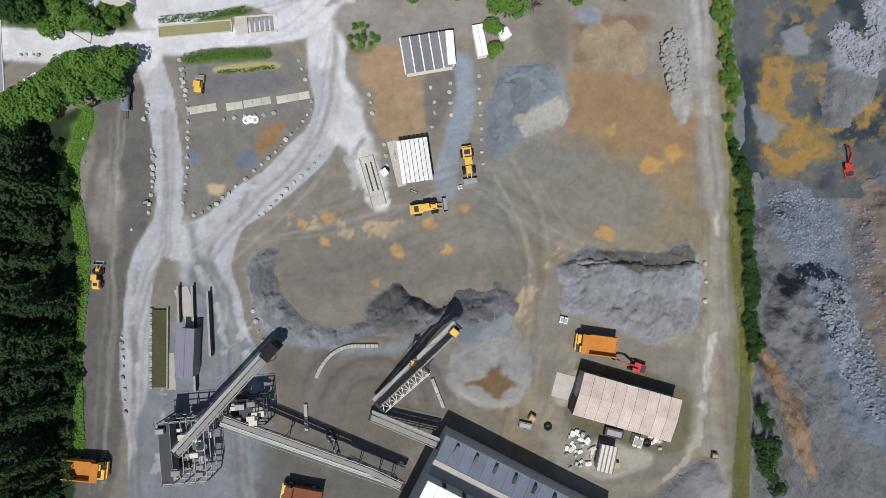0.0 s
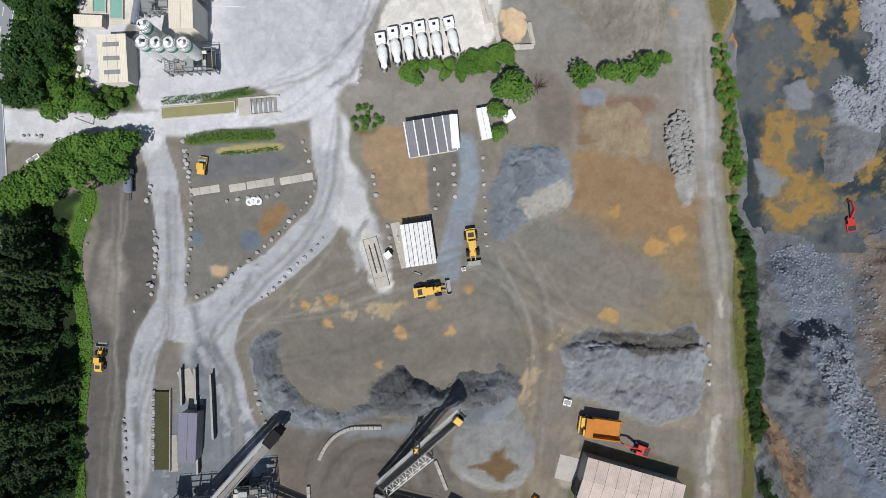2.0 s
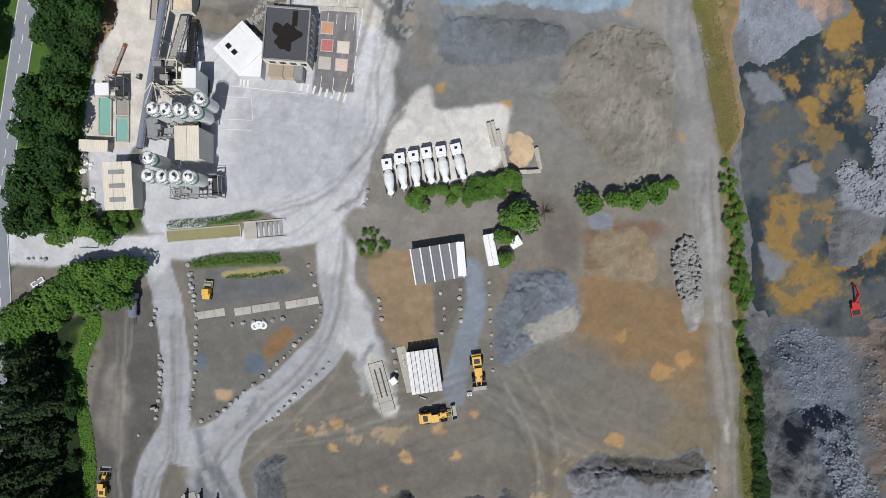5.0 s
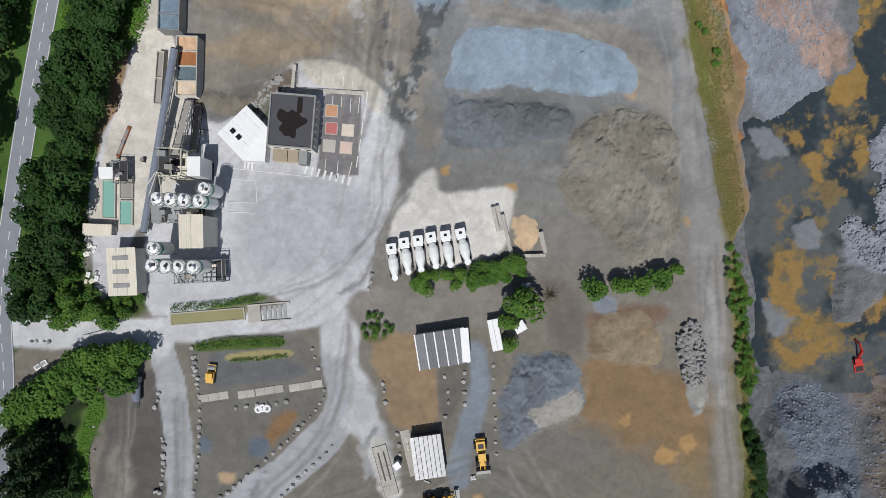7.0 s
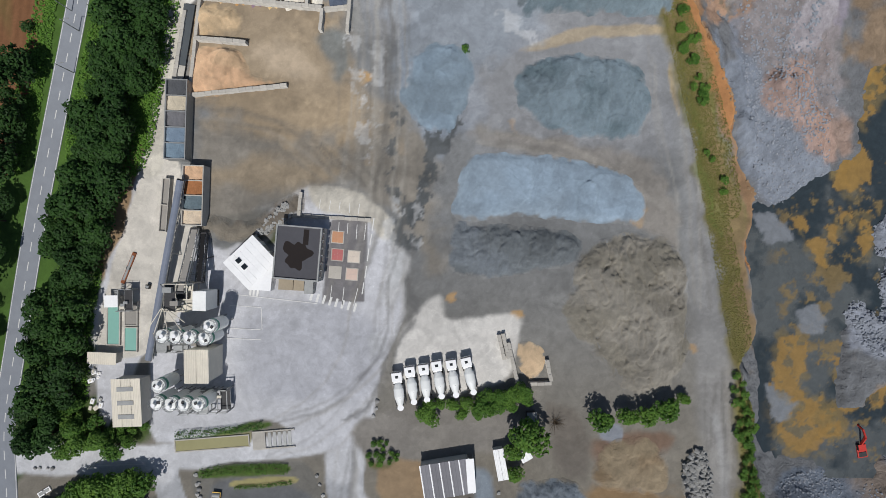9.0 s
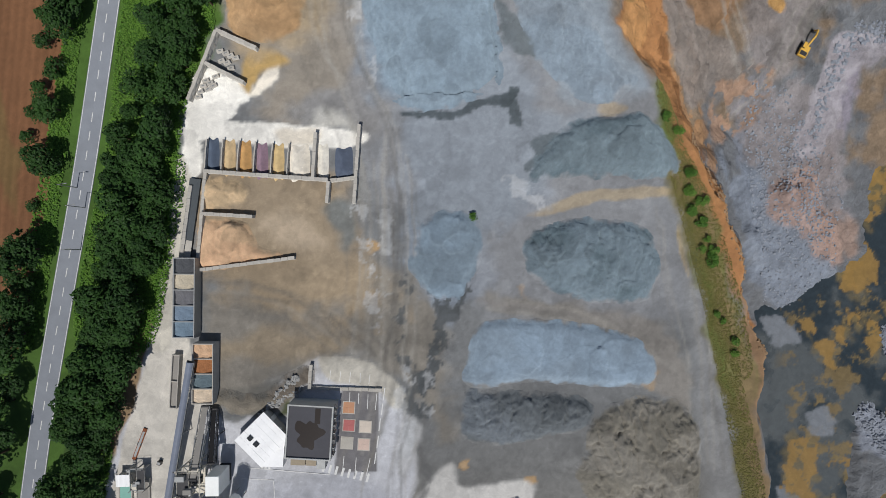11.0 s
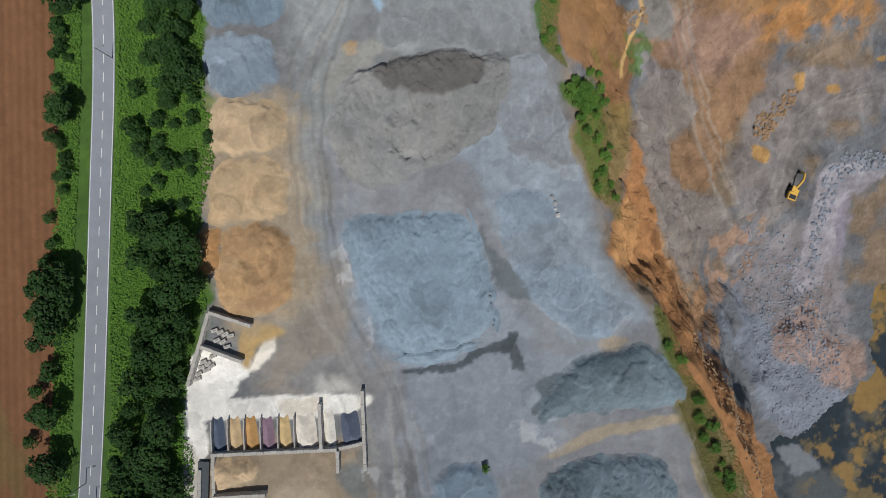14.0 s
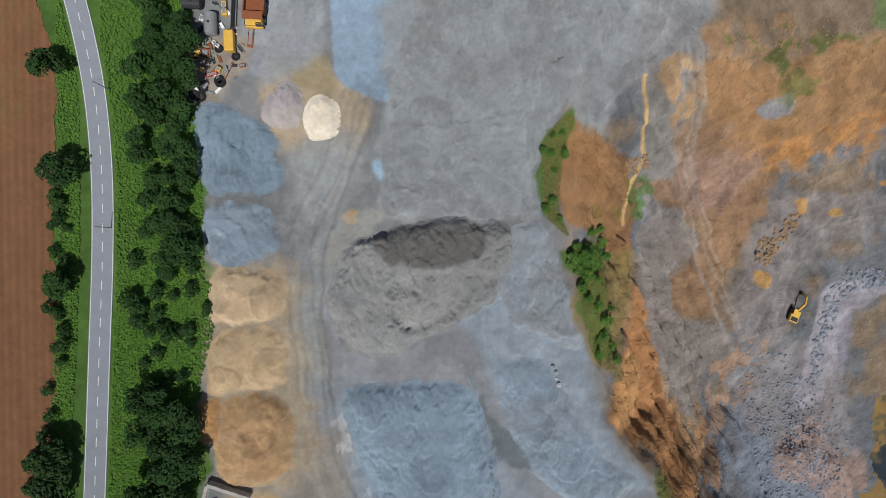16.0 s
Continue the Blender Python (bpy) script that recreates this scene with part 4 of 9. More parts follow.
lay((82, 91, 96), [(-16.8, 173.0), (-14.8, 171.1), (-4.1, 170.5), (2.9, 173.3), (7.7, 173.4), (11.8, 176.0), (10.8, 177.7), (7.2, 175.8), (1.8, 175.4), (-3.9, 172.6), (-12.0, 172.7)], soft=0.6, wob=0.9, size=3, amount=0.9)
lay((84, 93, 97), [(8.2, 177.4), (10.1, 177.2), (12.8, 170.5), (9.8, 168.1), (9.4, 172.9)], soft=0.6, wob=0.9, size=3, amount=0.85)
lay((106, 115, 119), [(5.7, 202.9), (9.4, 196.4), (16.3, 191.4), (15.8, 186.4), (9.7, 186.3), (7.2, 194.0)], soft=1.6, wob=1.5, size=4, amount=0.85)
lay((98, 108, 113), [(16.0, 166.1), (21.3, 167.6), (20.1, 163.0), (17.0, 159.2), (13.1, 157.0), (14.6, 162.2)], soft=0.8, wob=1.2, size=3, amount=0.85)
lay((146, 164, 178), [(-22.0, 205.0), (-13.9, 205.5), (-12.9, 189.3), (-17.0, 176.3), (-22.6, 186.3)], soft=4, wob=2, amount=0.8)
lay((140, 122, 74), [(30.3, 225.4), (52.1, 233.1), (47.1, 216.1), (41.3, 200.4), (38.0, 204.2), (31.9, 210.4)], soft=2, wob=1.2, amount=0.8)
lay((92, 116, 52), [(31.8, 225.5), (38.9, 227.4), (39.1, 218.5), (41.2, 209.3), (36.2, 208.2), (32.2, 214.4)], soft=1.2, wob=1.2, amount=0.85)
for line, wide in (([(-15.6, 110.4), (-16.9, 100.9), (-15.4, 94.2)], 3), ([(-10.3, 114.5), (-10.8, 105.1), (-9.4, 99.7)], 2), ([(-15.4, 97.7), (-16.6, 88.3), (-19.9, 74.7)], 4), ([(-27, 150.6), (-24.1, 137.2), (-22.6, 123.8), (-15.8, 118.5)], 3), ([(-25.2, 27), (-20.4, 18.9), (-18.4, 13.4)], 4), ([(-64.7, -27.6), (-66.1, -41.2), (-67.5, -57.6)], 3), ([(-47, -16.7), (-45, -27.6), (-44.3, -44)], 3), ([(-57.2, -5.7), (-52.5, -16.7), (-51.1, -27.6)], 2), ([(-19.6, 151), (-19.8, 136.2), (-18.5, 122.6)], 3), ([(8, 155.4), (14.8, 151.4), (18.9, 148.8)], 3), ([(-27.6, 202.9), (-26.2, 190.7), (-22, 179.5)], 3)):
    lay((206, 208, 210), line, width=wide, soft=0.8, wob=1.2, size=3, amount=0.5, fray=0.1)
lay((142, 149, 156), [(-45.6, -4.4), (-41.5, -1), (-38.8, -4.4), (-40.2, -12.6), (-34.7, -20.8), (-18.4, -23.6), (-4.7, -22.2), (-10.2, -25.6), (-29.3, -24.9), (-41.6, -20.8), (-45, -12.6)], soft=2.5, wob=1.2, amount=0.9)
lay((236, 234, 228), [(-62.3, 170), (-27.2, 167.9), (-27.4, 163.9), (-42.4, 164.2), (-62.2, 165.7)], soft=0.6, wob=0.4, size=3)
lay((208, 198, 180), [(-47.2, 168.7), (-36.6, 168.4), (-36.9, 164.9), (-44.9, 165.1)], soft=2, wob=1, amount=0.6)
track_rng = random.Random(18)
listed_tufted = []
listed_tufted.append(([(68.2, -16.8), (58.5, -5.8), (37.9, 2.5), (17.2, 14.8), (6.3, 13.4), (-18.4, 5.2), (-40.2, 1.1)], 9, 6))
listed_tufted.append(([(71.1, -61.2), (68.9, -27.8), (68.2, 5.2), (64.7, 39.6), (63.3, 68.4)], 8, 2.2))
listed_tufted.append(([(17.2, 14.8), (25.5, -1.7), (25.5, -22.2), (21.4, -44.2)], 9, 4))
listed_tufted.append(([(-23.3, 83.3), (-18.3, 105), (-17.3, 132), (-19.1, 158.8)], 10, 4))
listed_tufted.append(([(-25, 112.2), (-21.8, 143.2), (-25.6, 170.5), (-34.1, 191.5), (-33.4, 223.5)], 10, 4))
listed_tufted.append(([(56.7, 84.4), (53.5, 115.6), (50.4, 133.2), (47.5, 148)], 7, 2.5))
listed_tufted.append(([(-32.5, 208.3), (-31.5, 241.4), (-21.4, 260.3), (-14.4, 275.5)], 8, 3))
listed_tufted.append(([(-58.9, 131.2), (-40.1, 127.5), (-23.8, 114.3)], 8, 6))
listed_tufted.append(([(-44.6, 52.8), (-31.2, 58.3), (-19.1, 72), (-16.6, 88.3)], 7, 3))
listed_tufted.append(([(-71.5, -60.3), (-72.8, -22.1), (-64.7, 2.4), (-64.6, 32.4)], 6, 1.8))
listed_tufted.append(([(-47.1, -60.4), (-51.1, -16.7), (-53.8, -1.6), (-29.3, 24.3), (-25.2, 51.6)], 6, 2.2))
listed_tufted.append(([(4.7, 125.4), (28.7, 121.5), (43.7, 108.9)], 7, 2.5))
listed_tufted.append(([(-82.4, -57.6), (-80.3, -22.1), (-79.6, 5.2), (-78.2, 32.4)], 6, 1.5))
listed_tufted.append(([(148.9, 232.1), (130, 230.4), (119.4, 220.2), (107.4, 197.1), (92.2, 180)], 7, 2.5))
listed_tufted.append(([(70, 286.8), (71.7, 255.5), (82.1, 223.1), (91.6, 197.8)], 6, 3))
for line, count, spread in listed_tufted:
    for _ in range(count):
        shift = (track_rng.gauss(0, spread), track_rng.gauss(0, spread))
        shade = track_rng.choice(((176, 173, 166), (104, 102, 98), (116, 113, 108), (160, 156, 148)))
        lay(shade, [(a + shift[0] + track_rng.gauss(0, 0.8), c + shift[1] + track_rng.gauss(0, 0.8)) for a, c in line], width=track_rng.uniform(0.4, 1.0), soft=0.8, wob=0.4, amount=track_rng.uniform(0.2, 0.4))
blot = ramp(fractal(X, Y, 12, 57, 6, 0.6), 0.28, 0.42)
pale = ramp(fractal(X, Y, 10, 67, 6, 0.6), 0.42, 0.56)
streak = fractal(X * 0.22 + 0.3 * Y, Y * 0.9, 2.4, 45, 4)
hard = ramp(tone[..., :3].mean(-1), 0.42, 0.6) * (u < -6)
grit = 1 + (1 - 0.75 * hard) * (0.04 * fractal(X, Y, 2.2, 33, 3) + 0.05 * value_noise(X, Y, 0.7, 35) + 0.05 * streak) + 0.03 * fractal(X, Y, 14, 37, 4) - (0.04 + 0.09 * north[..., 0]) * blot + (0.05 + 0.06 * north[..., 0]) * pale
strata = np.sin(Z * 1.15 + 3.0 * fractal(X, Y, 24, 48)) * np.clip(-Z / 12, 0, 1) * ramp(Y, 140, 190) * ramp(Z, -70, -62)
bend = fractal(X, Y, 30, 101, 3)
furrow = fractal(X * 0.9 + Y * 0.5 + 6 * bend, Y * 0.22 - X * 0.16, 3.2, 103, 4, 0.6)
grit = grit + 0.16 * np.clip(-Z / 12, 0, 1) * ramp(Y, 170, 210) * (ramp(furrow, -0.1, 0.12) - 0.5) + 0.09 * strata + 0.10 * np.clip(-Z / 12, 0, 1) * fractal(X, Y, 3.5, 52, 5)
tone[..., :3] *= np.clip(grit, 0.55, 1.6)[..., None]
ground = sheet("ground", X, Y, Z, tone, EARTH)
tagged(ground, "grey and ochre quarry yard earth beside a deep pit", "ground", kind="structure")

# ---- pit water with drifting silt ----
wx, wy = np.meshgrid(np.arange(84, 232, 0.6), np.arange(18, 236, 0.6))
wt = np.empty((*wx.shape, 4))
wt[:] = (*lin(58, 68, 74), 0.14)
murk = ramp(fractal(wx, wy, 16, 141, 6, 0.6) + 0.5 * ramp(wx, 112, 128) - 0.5 * ramp(wy, 100, 135), -0.1, 0.9)[..., None]
wt = wt * (1 - murk) + np.array([*lin(96, 102, 104), 0.3]) * murk
stain = ramp(fractal(wx + 40, wy, 7, 147, 6, 0.7) - 0.4 * ramp(wy, 90, 120), 0.25, 0.8)[..., None] * ramp(wx, 112, 124)[..., None] * 0.75
wt = wt * (1 - stain) + np.array([*lin(142, 122, 80), 0.35]) * stain
for spot in ([(126.4, 80.0), (135.5, 80.1), (134.9, 71.7), (130.0, 70.3)], [(116.3, 52.0), (125.5, 45.1), (123.5, 39.5), (117.8, 40.8)], [(111.1, 114.9), (122.4, 110.9), (123.8, 105.4), (116.9, 103.9), (111.9, 108.0)]):
    paint(wt, wx, wy, (132, 138, 146), spot, soft=1.6, wob=1.6, size=4, rough=0.6, amount=0.85)
for spot in ([(152.2, 175.4), (156.5, 174.1), (158.0, 163.0), (154.0, 153.2), (149.9, 147.5), (145.6, 150.2), (146.8, 161.4)], [(144.4, 139.1), (151.4, 137.8), (150.2, 123.9), (146.0, 122.4), (138.9, 129.2)], [(143.3, 116.8), (147.6, 115.5), (147.0, 109.9), (143.4, 111.2)], [(136.4, 108.3), (142.0, 109.1), (141.4, 104.9), (137.2, 105.6)], [(130.2, 104.1), (136.5, 104.1), (138.0, 95.8), (131.0, 98.5)], [(150.4, 112.7), (154.6, 114.2), (152.0, 100.2), (148.5, 100.1)], [(125.1, 112.3), (129.4, 111.0), (130.1, 106.8), (126.6, 108.2)], [(121.6, 70.1), (128.6, 68.8), (130.2, 59.1), (126.1, 49.3), (135.4, 43.8), (136.3, 29.9), (132.1, 27.0), (120.8, 32.5), (122.1, 39.5), (126.2, 43.7), (119.1, 50.6), (117.6, 57.6)], [(142.7, 70.4), (152.6, 64.9), (154.1, 59.4), (148.4, 62.1)], [(141.6, 48.1), (147.9, 49.5), (146.0, 39.7), (142.4, 43.9)], [(152.8, 51.0), (160.4, 52.5), (160.5, 45.5), (154.3, 46.8)], [(135.3, 45.2), (139.6, 44.6), (139.0, 39.0), (135.4, 39.6)], [(135.8, 62.0), (141.4, 62.0), (140.7, 59.2), (136.5, 59.5)], [(134.7, 38.2), (141.8, 38.3), (141.9, 32.7), (136.2, 32.7)], [(144.9, 176.8), (152.3, 177.0), (148.9, 155.7), (143.6, 146.0), (141.2, 152.5)], [(139.4, 136.2), (144.8, 137.6), (142.8, 123.4), (138.9, 125.9)]):
    paint(wt, wx, wy, (138, 122, 82), spot, soft=4.0, wob=3.0, size=5, rough=0.35, amount=0.6)
    paint(wt, wx, wy, (164, 132, 74), spot, soft=0.9, wob=2.2, size=4, rough=0.35, amount=0.8, fray=0.5)
SILT_WATER = material("silty_water", layer="tone", grain=0.6, amount=0.12, stain=0.1, bump=0.03, spec=0.5)
tagged(sheet("water", wx, wy, np.full(wx.shape, WATER_Z), wt, SILT_WATER), "shallow dark pit water with ochre silt patches", "water", kind="structure")


# ---- country road and ploughed field ----
def ribbon(name, line, width, z, mat):
    bm, last = bmesh.new(), None
    line = rounded(line, 8, False)
    for i, p in enumerate(line):
        a, b = Vector(line[max(i - 1, 0)]), Vector(line[min(i + 1, len(line) - 1)])
        side = Vector((-(b - a).y, (b - a).x)).normalized() * width / 2
        pair = [bm.verts.new((p[0] + side.x * s, p[1] + side.y * s, z)) for s in (1, -1)]
        if last:
            bm.faces.new((last[0], last[1], pair[1], pair[0]))
        last = pair
    bmesh.ops.recalc_face_normals(bm, faces=bm.faces)
    if bm.faces[:] and bm.faces[:][0].normal.z < 0:
        bmesh.ops.reverse_faces(bm, faces=bm.faces)
    top = bm.faces[:]
    down = bmesh.ops.extrude_face_region(bm, geom=top)
    for v in down["geom"]:
        if isinstance(v, bmesh.types.BMVert):
            v.co.z -= 0.2
    bmesh.ops.recalc_face_normals(bm, faces=bm.faces)
    return part(name, bm, mat)


road = tagged(ribbon("road", ROAD, 5.2, 0.12, ASPHALT), "grey asphalt country road with white dashes", "road", kind="structure")
walked, trail = 0.0, rounded(ROAD, 60, False)
dash_mesh = None
edge_gap = 0.0
for a, b in zip(trail, trail[1:]):
    step = math.hypot(b[0] - a[0], b[1] - a[1])
    walked += step
    if walked > 4.3:
        walked = 0.0
        if dash_mesh is None:
            dash = part("dash", boxed(-0.09, 0.09, -1.1, 1.1, 0.0, 0.012), PAINT, road)
            dash_mesh = dash.data
        else:
            dash = new("dash", dash_mesh)
            dash.parent = road
        dash.matrix_basis = pose(a[0], a[1], 0.122, 0, 0, math.degrees(math.atan2(b[1] - a[1], b[0] - a[0])) - 90)
for side in (-1, 1):
    line = rounded(ROAD, 8, False)
    shifted = []
    for i, p in enumerate(line[::4]):
        i *= 4
        a, b = Vector(line[max(i - 1, 0)]), Vector(line[min(i + 1, len(line) - 1)])
        q = Vector((-(b - a).y, (b - a).x)).normalized() * side * 2.4
        shifted.append((p[0] + q.x, p[1] + q.y))
    edge = ribbon("edge_line", shifted, 0.14, 0.128, PAINT)
    edge.parent = road

fx, fy = np.meshgrid(np.arange(-150, -60, 0.45), np.arange(100, 345, 1.2))
rail = rounded([(-105.6, 138.4), (-97.2, 157.2)] + [(-106, 121.3), (-98, 171.4), (-88, 236.9)] + [(-90, 241.4), (-83.7, 285.5), (-85.9, 306.8), (-87.8, 324.1)], 6, False)
rail.sort(key=lambda p: p[1])
edge_x = np.interp(fy, [p[1] for p in rail], [p[0] for p in rail]) - 1.0 + 0.5 * fractal(fx, fy, 4, 171)
ft = np.empty((*fx.shape, 4))
ft[:] = (*lin(132, 94, 66), 0.95)
rows_of = np.sin((fx - 0.1 * fy) * 2 * math.pi / 1.9) * 0.5 + 0.6 * fractal(fx * 3, fy * 0.12, 6, 175, 4)
ft[..., :3] *= (1 + 0.12 * rows_of)[..., None]
green = ramp(fractal(fx, fy * 0.4, 8, 178, 4), 0.4, 1.0)[..., None] * 0.35
ft = ft * (1 - green) + np.array([*lin(112, 112, 66), 0.95]) * green
field = sheet("field", fx, fy, 0.14 + 0.06 * np.sin((fx - 0.1 * fy) * 2 * math.pi / 1.9), ft, EARTH, keep=(fx < edge_x) & (fy > 118 + 0.3 * fx + 30))
tagged(field, "reddish brown ploughed field with fine furrows", "field", kind="structure")


# ---- heaps of crushed stone and sand ----
def heap(name, label, outline, high, colour, second=None, slope=0.75, rough=0.35, gully=0.0, lean=(0, 0), step=0.4, line=None, width=0, seed=1, mix=0.0, top=None, hollow=None, crease=0.0, ribs=0.0, lobes=0, cracks=0, base=0.0, wob=0.7, mat=GRAVEL, category="stone heap", blend=1.3, cuts=(), tips=0):
    """A tipped heap: sides at the angle of repose, a lumpy crown, gullies down the sides."""
    pts = rounded(outline, 6) if line is None else rounded(line, 6, False)
    pad = width / 2 + 1.5
    x, y = np.meshgrid(np.arange(min(p[0] for p in pts) - pad, max(p[0] for p in pts) + pad, step), np.arange(min(p[1] for p in pts) - pad, max(p[1] for p in pts) + pad, step))
    ax, ay = x + wob * fractal(x, y, 5, seed), y + wob * fractal(x, y, 5, seed + 20)
    d = inside(ax, ay, pts) if line is None else width / 2 - to_line(ax, ay, pts)[0]
    full = max(high, 0.3)
    rise = np.where(d > 0, d * slope * (0.35 + 0.65 * ramp(d, 0, 2.5)), np.clip(d, -0.5, 0) * slope)
    z = full * (1 - np.exp(-np.clip(rise, 0, None) / full * 1.3)) * 1.12 + np.minimum(rise, 0)
    z = np.minimum(z, full * 1.1)
    body = np.clip(d / 2.5, 0, 1)
    cx, cy = x.mean(), y.mean()
    z = z * np.clip(1 + (lean[0] * (x - cx) / np.ptp(x) + lean[1] * (y - cy) / np.ptp(y)) * 1.6, 0.15, 2)
    for bowl, deep in hollow or ():
        z = z - body * deep * ramp(inside(ax, ay, rounded(bowl, 6)), -1.2, 1.6) * full
    if tips:
        rng, spots = random.Random(seed), []
        deep_in = np.argwhere(d > min(2.5, d.max() * 0.5))
        for _ in range(tips * 12):
            i, j = deep_in[rng.randrange(len(deep_in))]
            if len(spots) < tips and all(math.hypot(x[i, j] - a, y[i, j] - c) > 3.0 for a, c, _ in spots):
                spots.append((x[i, j], y[i, j], full * rng.uniform(0.75, 1.25)))
        cone = np.full(x.shape, -9.0)
        for a, c, peak in spots:
            cone = np.maximum(cone, peak - 0.62 * np.hypot(ax - a, (ay - c) * 0.9))
        z = np.maximum(z * 0.62, np.minimum(cone, rise * 1.15))
    lumps = fractal(x, y, 7, seed + 3, 4, 0.42)
    bend = 1.5 * fractal(x, y, 8, seed + 13)
    folds = np.abs(value_noise(x + bend, y * 0.6 - bend, 4.5, seed + 8)) + 0.4 * np.abs(value_noise(x - bend, y + bend, 1.9, seed + 19))
    z = z + rough * body * (0.42 * lumps - 1.1 * ramp(folds, 0.25, 0.0))
    if gully:
        flow = np.abs(fractal(x * 1.0, y * 0.28, 2.6, seed + 11, 3))
        z = z - gully * body * ramp(flow, 0.28, 0.0)
    if crease:
        z = z + crease * body * np.sin((y + 2.2 * fractal(x, y, 9, seed + 15)) * 1.9) * ramp(fractal(x, y, 10, seed + 17), -0.5, 0.3)
    if ribs:
        wave = (x + 1.6 * fractal(x, y, 7, seed + 25)) * 2.6
        z = z + ribs * body * np.sin(wave) * (0.6 + 0.4 * np.sin(wave * 0.37)) * ramp(fractal(x, y, 12, seed + 27), -0.6, 0.1)
    loads = random.Random(seed + 50)
    batch = np.ones(x.shape)
    well_in = np.argwhere(d > min(1.5, d.max() * 0.4))
    for _ in range(lobes):
        # one tipped load: a fan with a crisp front, fading back into the heap
        i, j = well_in[loads.randrange(len(well_in))]
        a, c, reach, way = x[i, j], y[i, j], loads.uniform(2.2, 6.0), loads.uniform(0, 6.28)
        off = np.hypot(ax - a, (ay - c) * loads.uniform(0.8, 1.25)) + 0.9 * fractal(x, y, 5, seed + 29, 3)
        front = 0.5 + 0.5 * np.cos(np.arctan2(y - c, x - a) - way)
        fan = front * ramp(reach - off, 0.0, 0.4) * np.exp(-np.clip(reach - off, 0, None) / (0.6 * reach))
        z = z + body * loads.uniform(0.35, 0.8) * fan
        batch = batch * (1 + loads.choice((-0.16, -0.1, 0.07, 0.1)) * ramp(fan, 0.1, 0.5))
    for k in range(3 if cracks else 0):
        # thin meandering cracks and folds, broken off here and there
        warp = fractal(x, y, 5, seed + 60 + k, 3)
        vein = fractal(x * 1.5 + 1.6 * warp, y * 0.55 - 1.2 * warp, 6, seed + 64 + k, 3, 0.45)
        broken = ramp(fractal(x, y, 8, seed + 70 + k, 2), -0.25, 0.15)
        z = z - cracks * body * broken * 1.7 * (ramp(np.abs(vein), 0.15, 0.0) + 0.5 * ramp(np.abs(vein - 0.35), 0.12, 0.0) + 0.35 * ramp(vein, -0.02, 0.05))
    for edge, drop in cuts:
        pts2 = rounded(edge, 5, False)
        gap, _ = to_line(ax, ay, pts2)
        (x0, y0), (x1, y1) = pts2[0], pts2[-1]
        away = np.where((x1 - x0) * (ay - y0) - (y1 - y0) * (ax - x0) < 0, gap, -gap)
        z = z - drop * body * ramp(away, -0.1, 0.5) * np.exp(-np.clip(away, 0, None) / 5)
    z = np.where(d < -0.3, -0.35, np.maximum(z, -0.35)) + base
    t = np.empty((*x.shape, 4))
    t[:] = (*lin(*colour), 0.95)
    if second:
        k = 0.65 * ramp(fractal(x * 0.6, y, 9, seed + 5, 3) + mix, -0.4, 0.4)[..., None]
        t = t * (1 - k) + np.array([*lin(*second), 0.95]) * k
    t[..., :3] *= batch[..., None]
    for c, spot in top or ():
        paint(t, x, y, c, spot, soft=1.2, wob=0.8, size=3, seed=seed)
    t[..., :3] *= (1 + 0.05 * fractal(x, y, 1.4, seed + 9, 3) + 0.06 * value_noise(x, y, 0.5, seed + 2) + 0.11 * (ramp(fractal(x + 3 * lumps, y - 2 * lumps, 9, seed + 33, 3, 0.5), -0.03, 0.05) - 0.5))[..., None]
    if blend:
        i, j = np.searchsorted(gy, y).clip(0, len(gy) - 1), np.searchsorted(gx, x).clip(0, len(gx) - 1)
        k = (ramp(d + 0.9 * fractal(x, y, 2.5, seed + 6), -0.2, blend))[..., None]
        t = t * k + tone[i, j] * (1 - k)
    return tagged(sheet(name, x, y, z, t, DUST if rough < 0.3 else mat, keep=d > -0.5), label, category, "tipped heaps")


BLUE, BLUE2, GREY, GREY2, BROWN, TAN = (128, 138, 148), (146, 156, 166), (140, 140, 140), (160, 160, 160), (126, 118, 106), (186, 163, 130)
heap("stone_stockpile", "curved bank of fine grey stone dust with cut inner face", [(-41.7, -0.2), (-45.1, -2.9), (-46.3, -7.7), (-44.9, -14.0), (-38.6, -21.6), (-27.5, -24.8), (-18.5, -22.7), (-10.3, -20.3), (-11.7, -17.0), (-18.5, -18.1), (-25.6, -19.3), (-32.1, -17.3), (-36.5, -12.5), (-38.4, -6.6), (-37.3, -1.5)], 2.6, (112, 116, 120), (134, 139, 144), seed=11, step=0.28, rough=0.55, gully=0.2, slope=0.8, lobes=9, cracks=0.50, cuts=[([(-25.6, -19.3), (-33.0, -17.3), (-37.6, -12.2), (-39.2, -6.6), (-38.7, -3.6), (-36.9, -0.9)], 1.8)])
heap("stone_stockpile", "rough dark grey stone heap dug along its crest", [(-18.4, -14.7), (-11.5, -9.2), (-4, -10.6), (2.2, -8.5), (10.4, -7.1), (17.3, -9.2), (19.5, -14.7), (14.5, -20.9), (3.5, -20.2), (-7.4, -21.5), (-15.6, -21.1)], 4.5, (98, 100, 102), (130, 134, 138), seed=21, step=0.28, rough=0.9, gully=0.35, lobes=12, cracks=0.30, slope=0.9, hollow=[([(-10.2, -7.8), (-1.9, -5.8), (7.6, -5.8), (14.5, -8.5), (11.8, -13.3), (3.5, -15.1), (-4.7, -13.3)], 0.55)], lean=(0.1, -0.3))
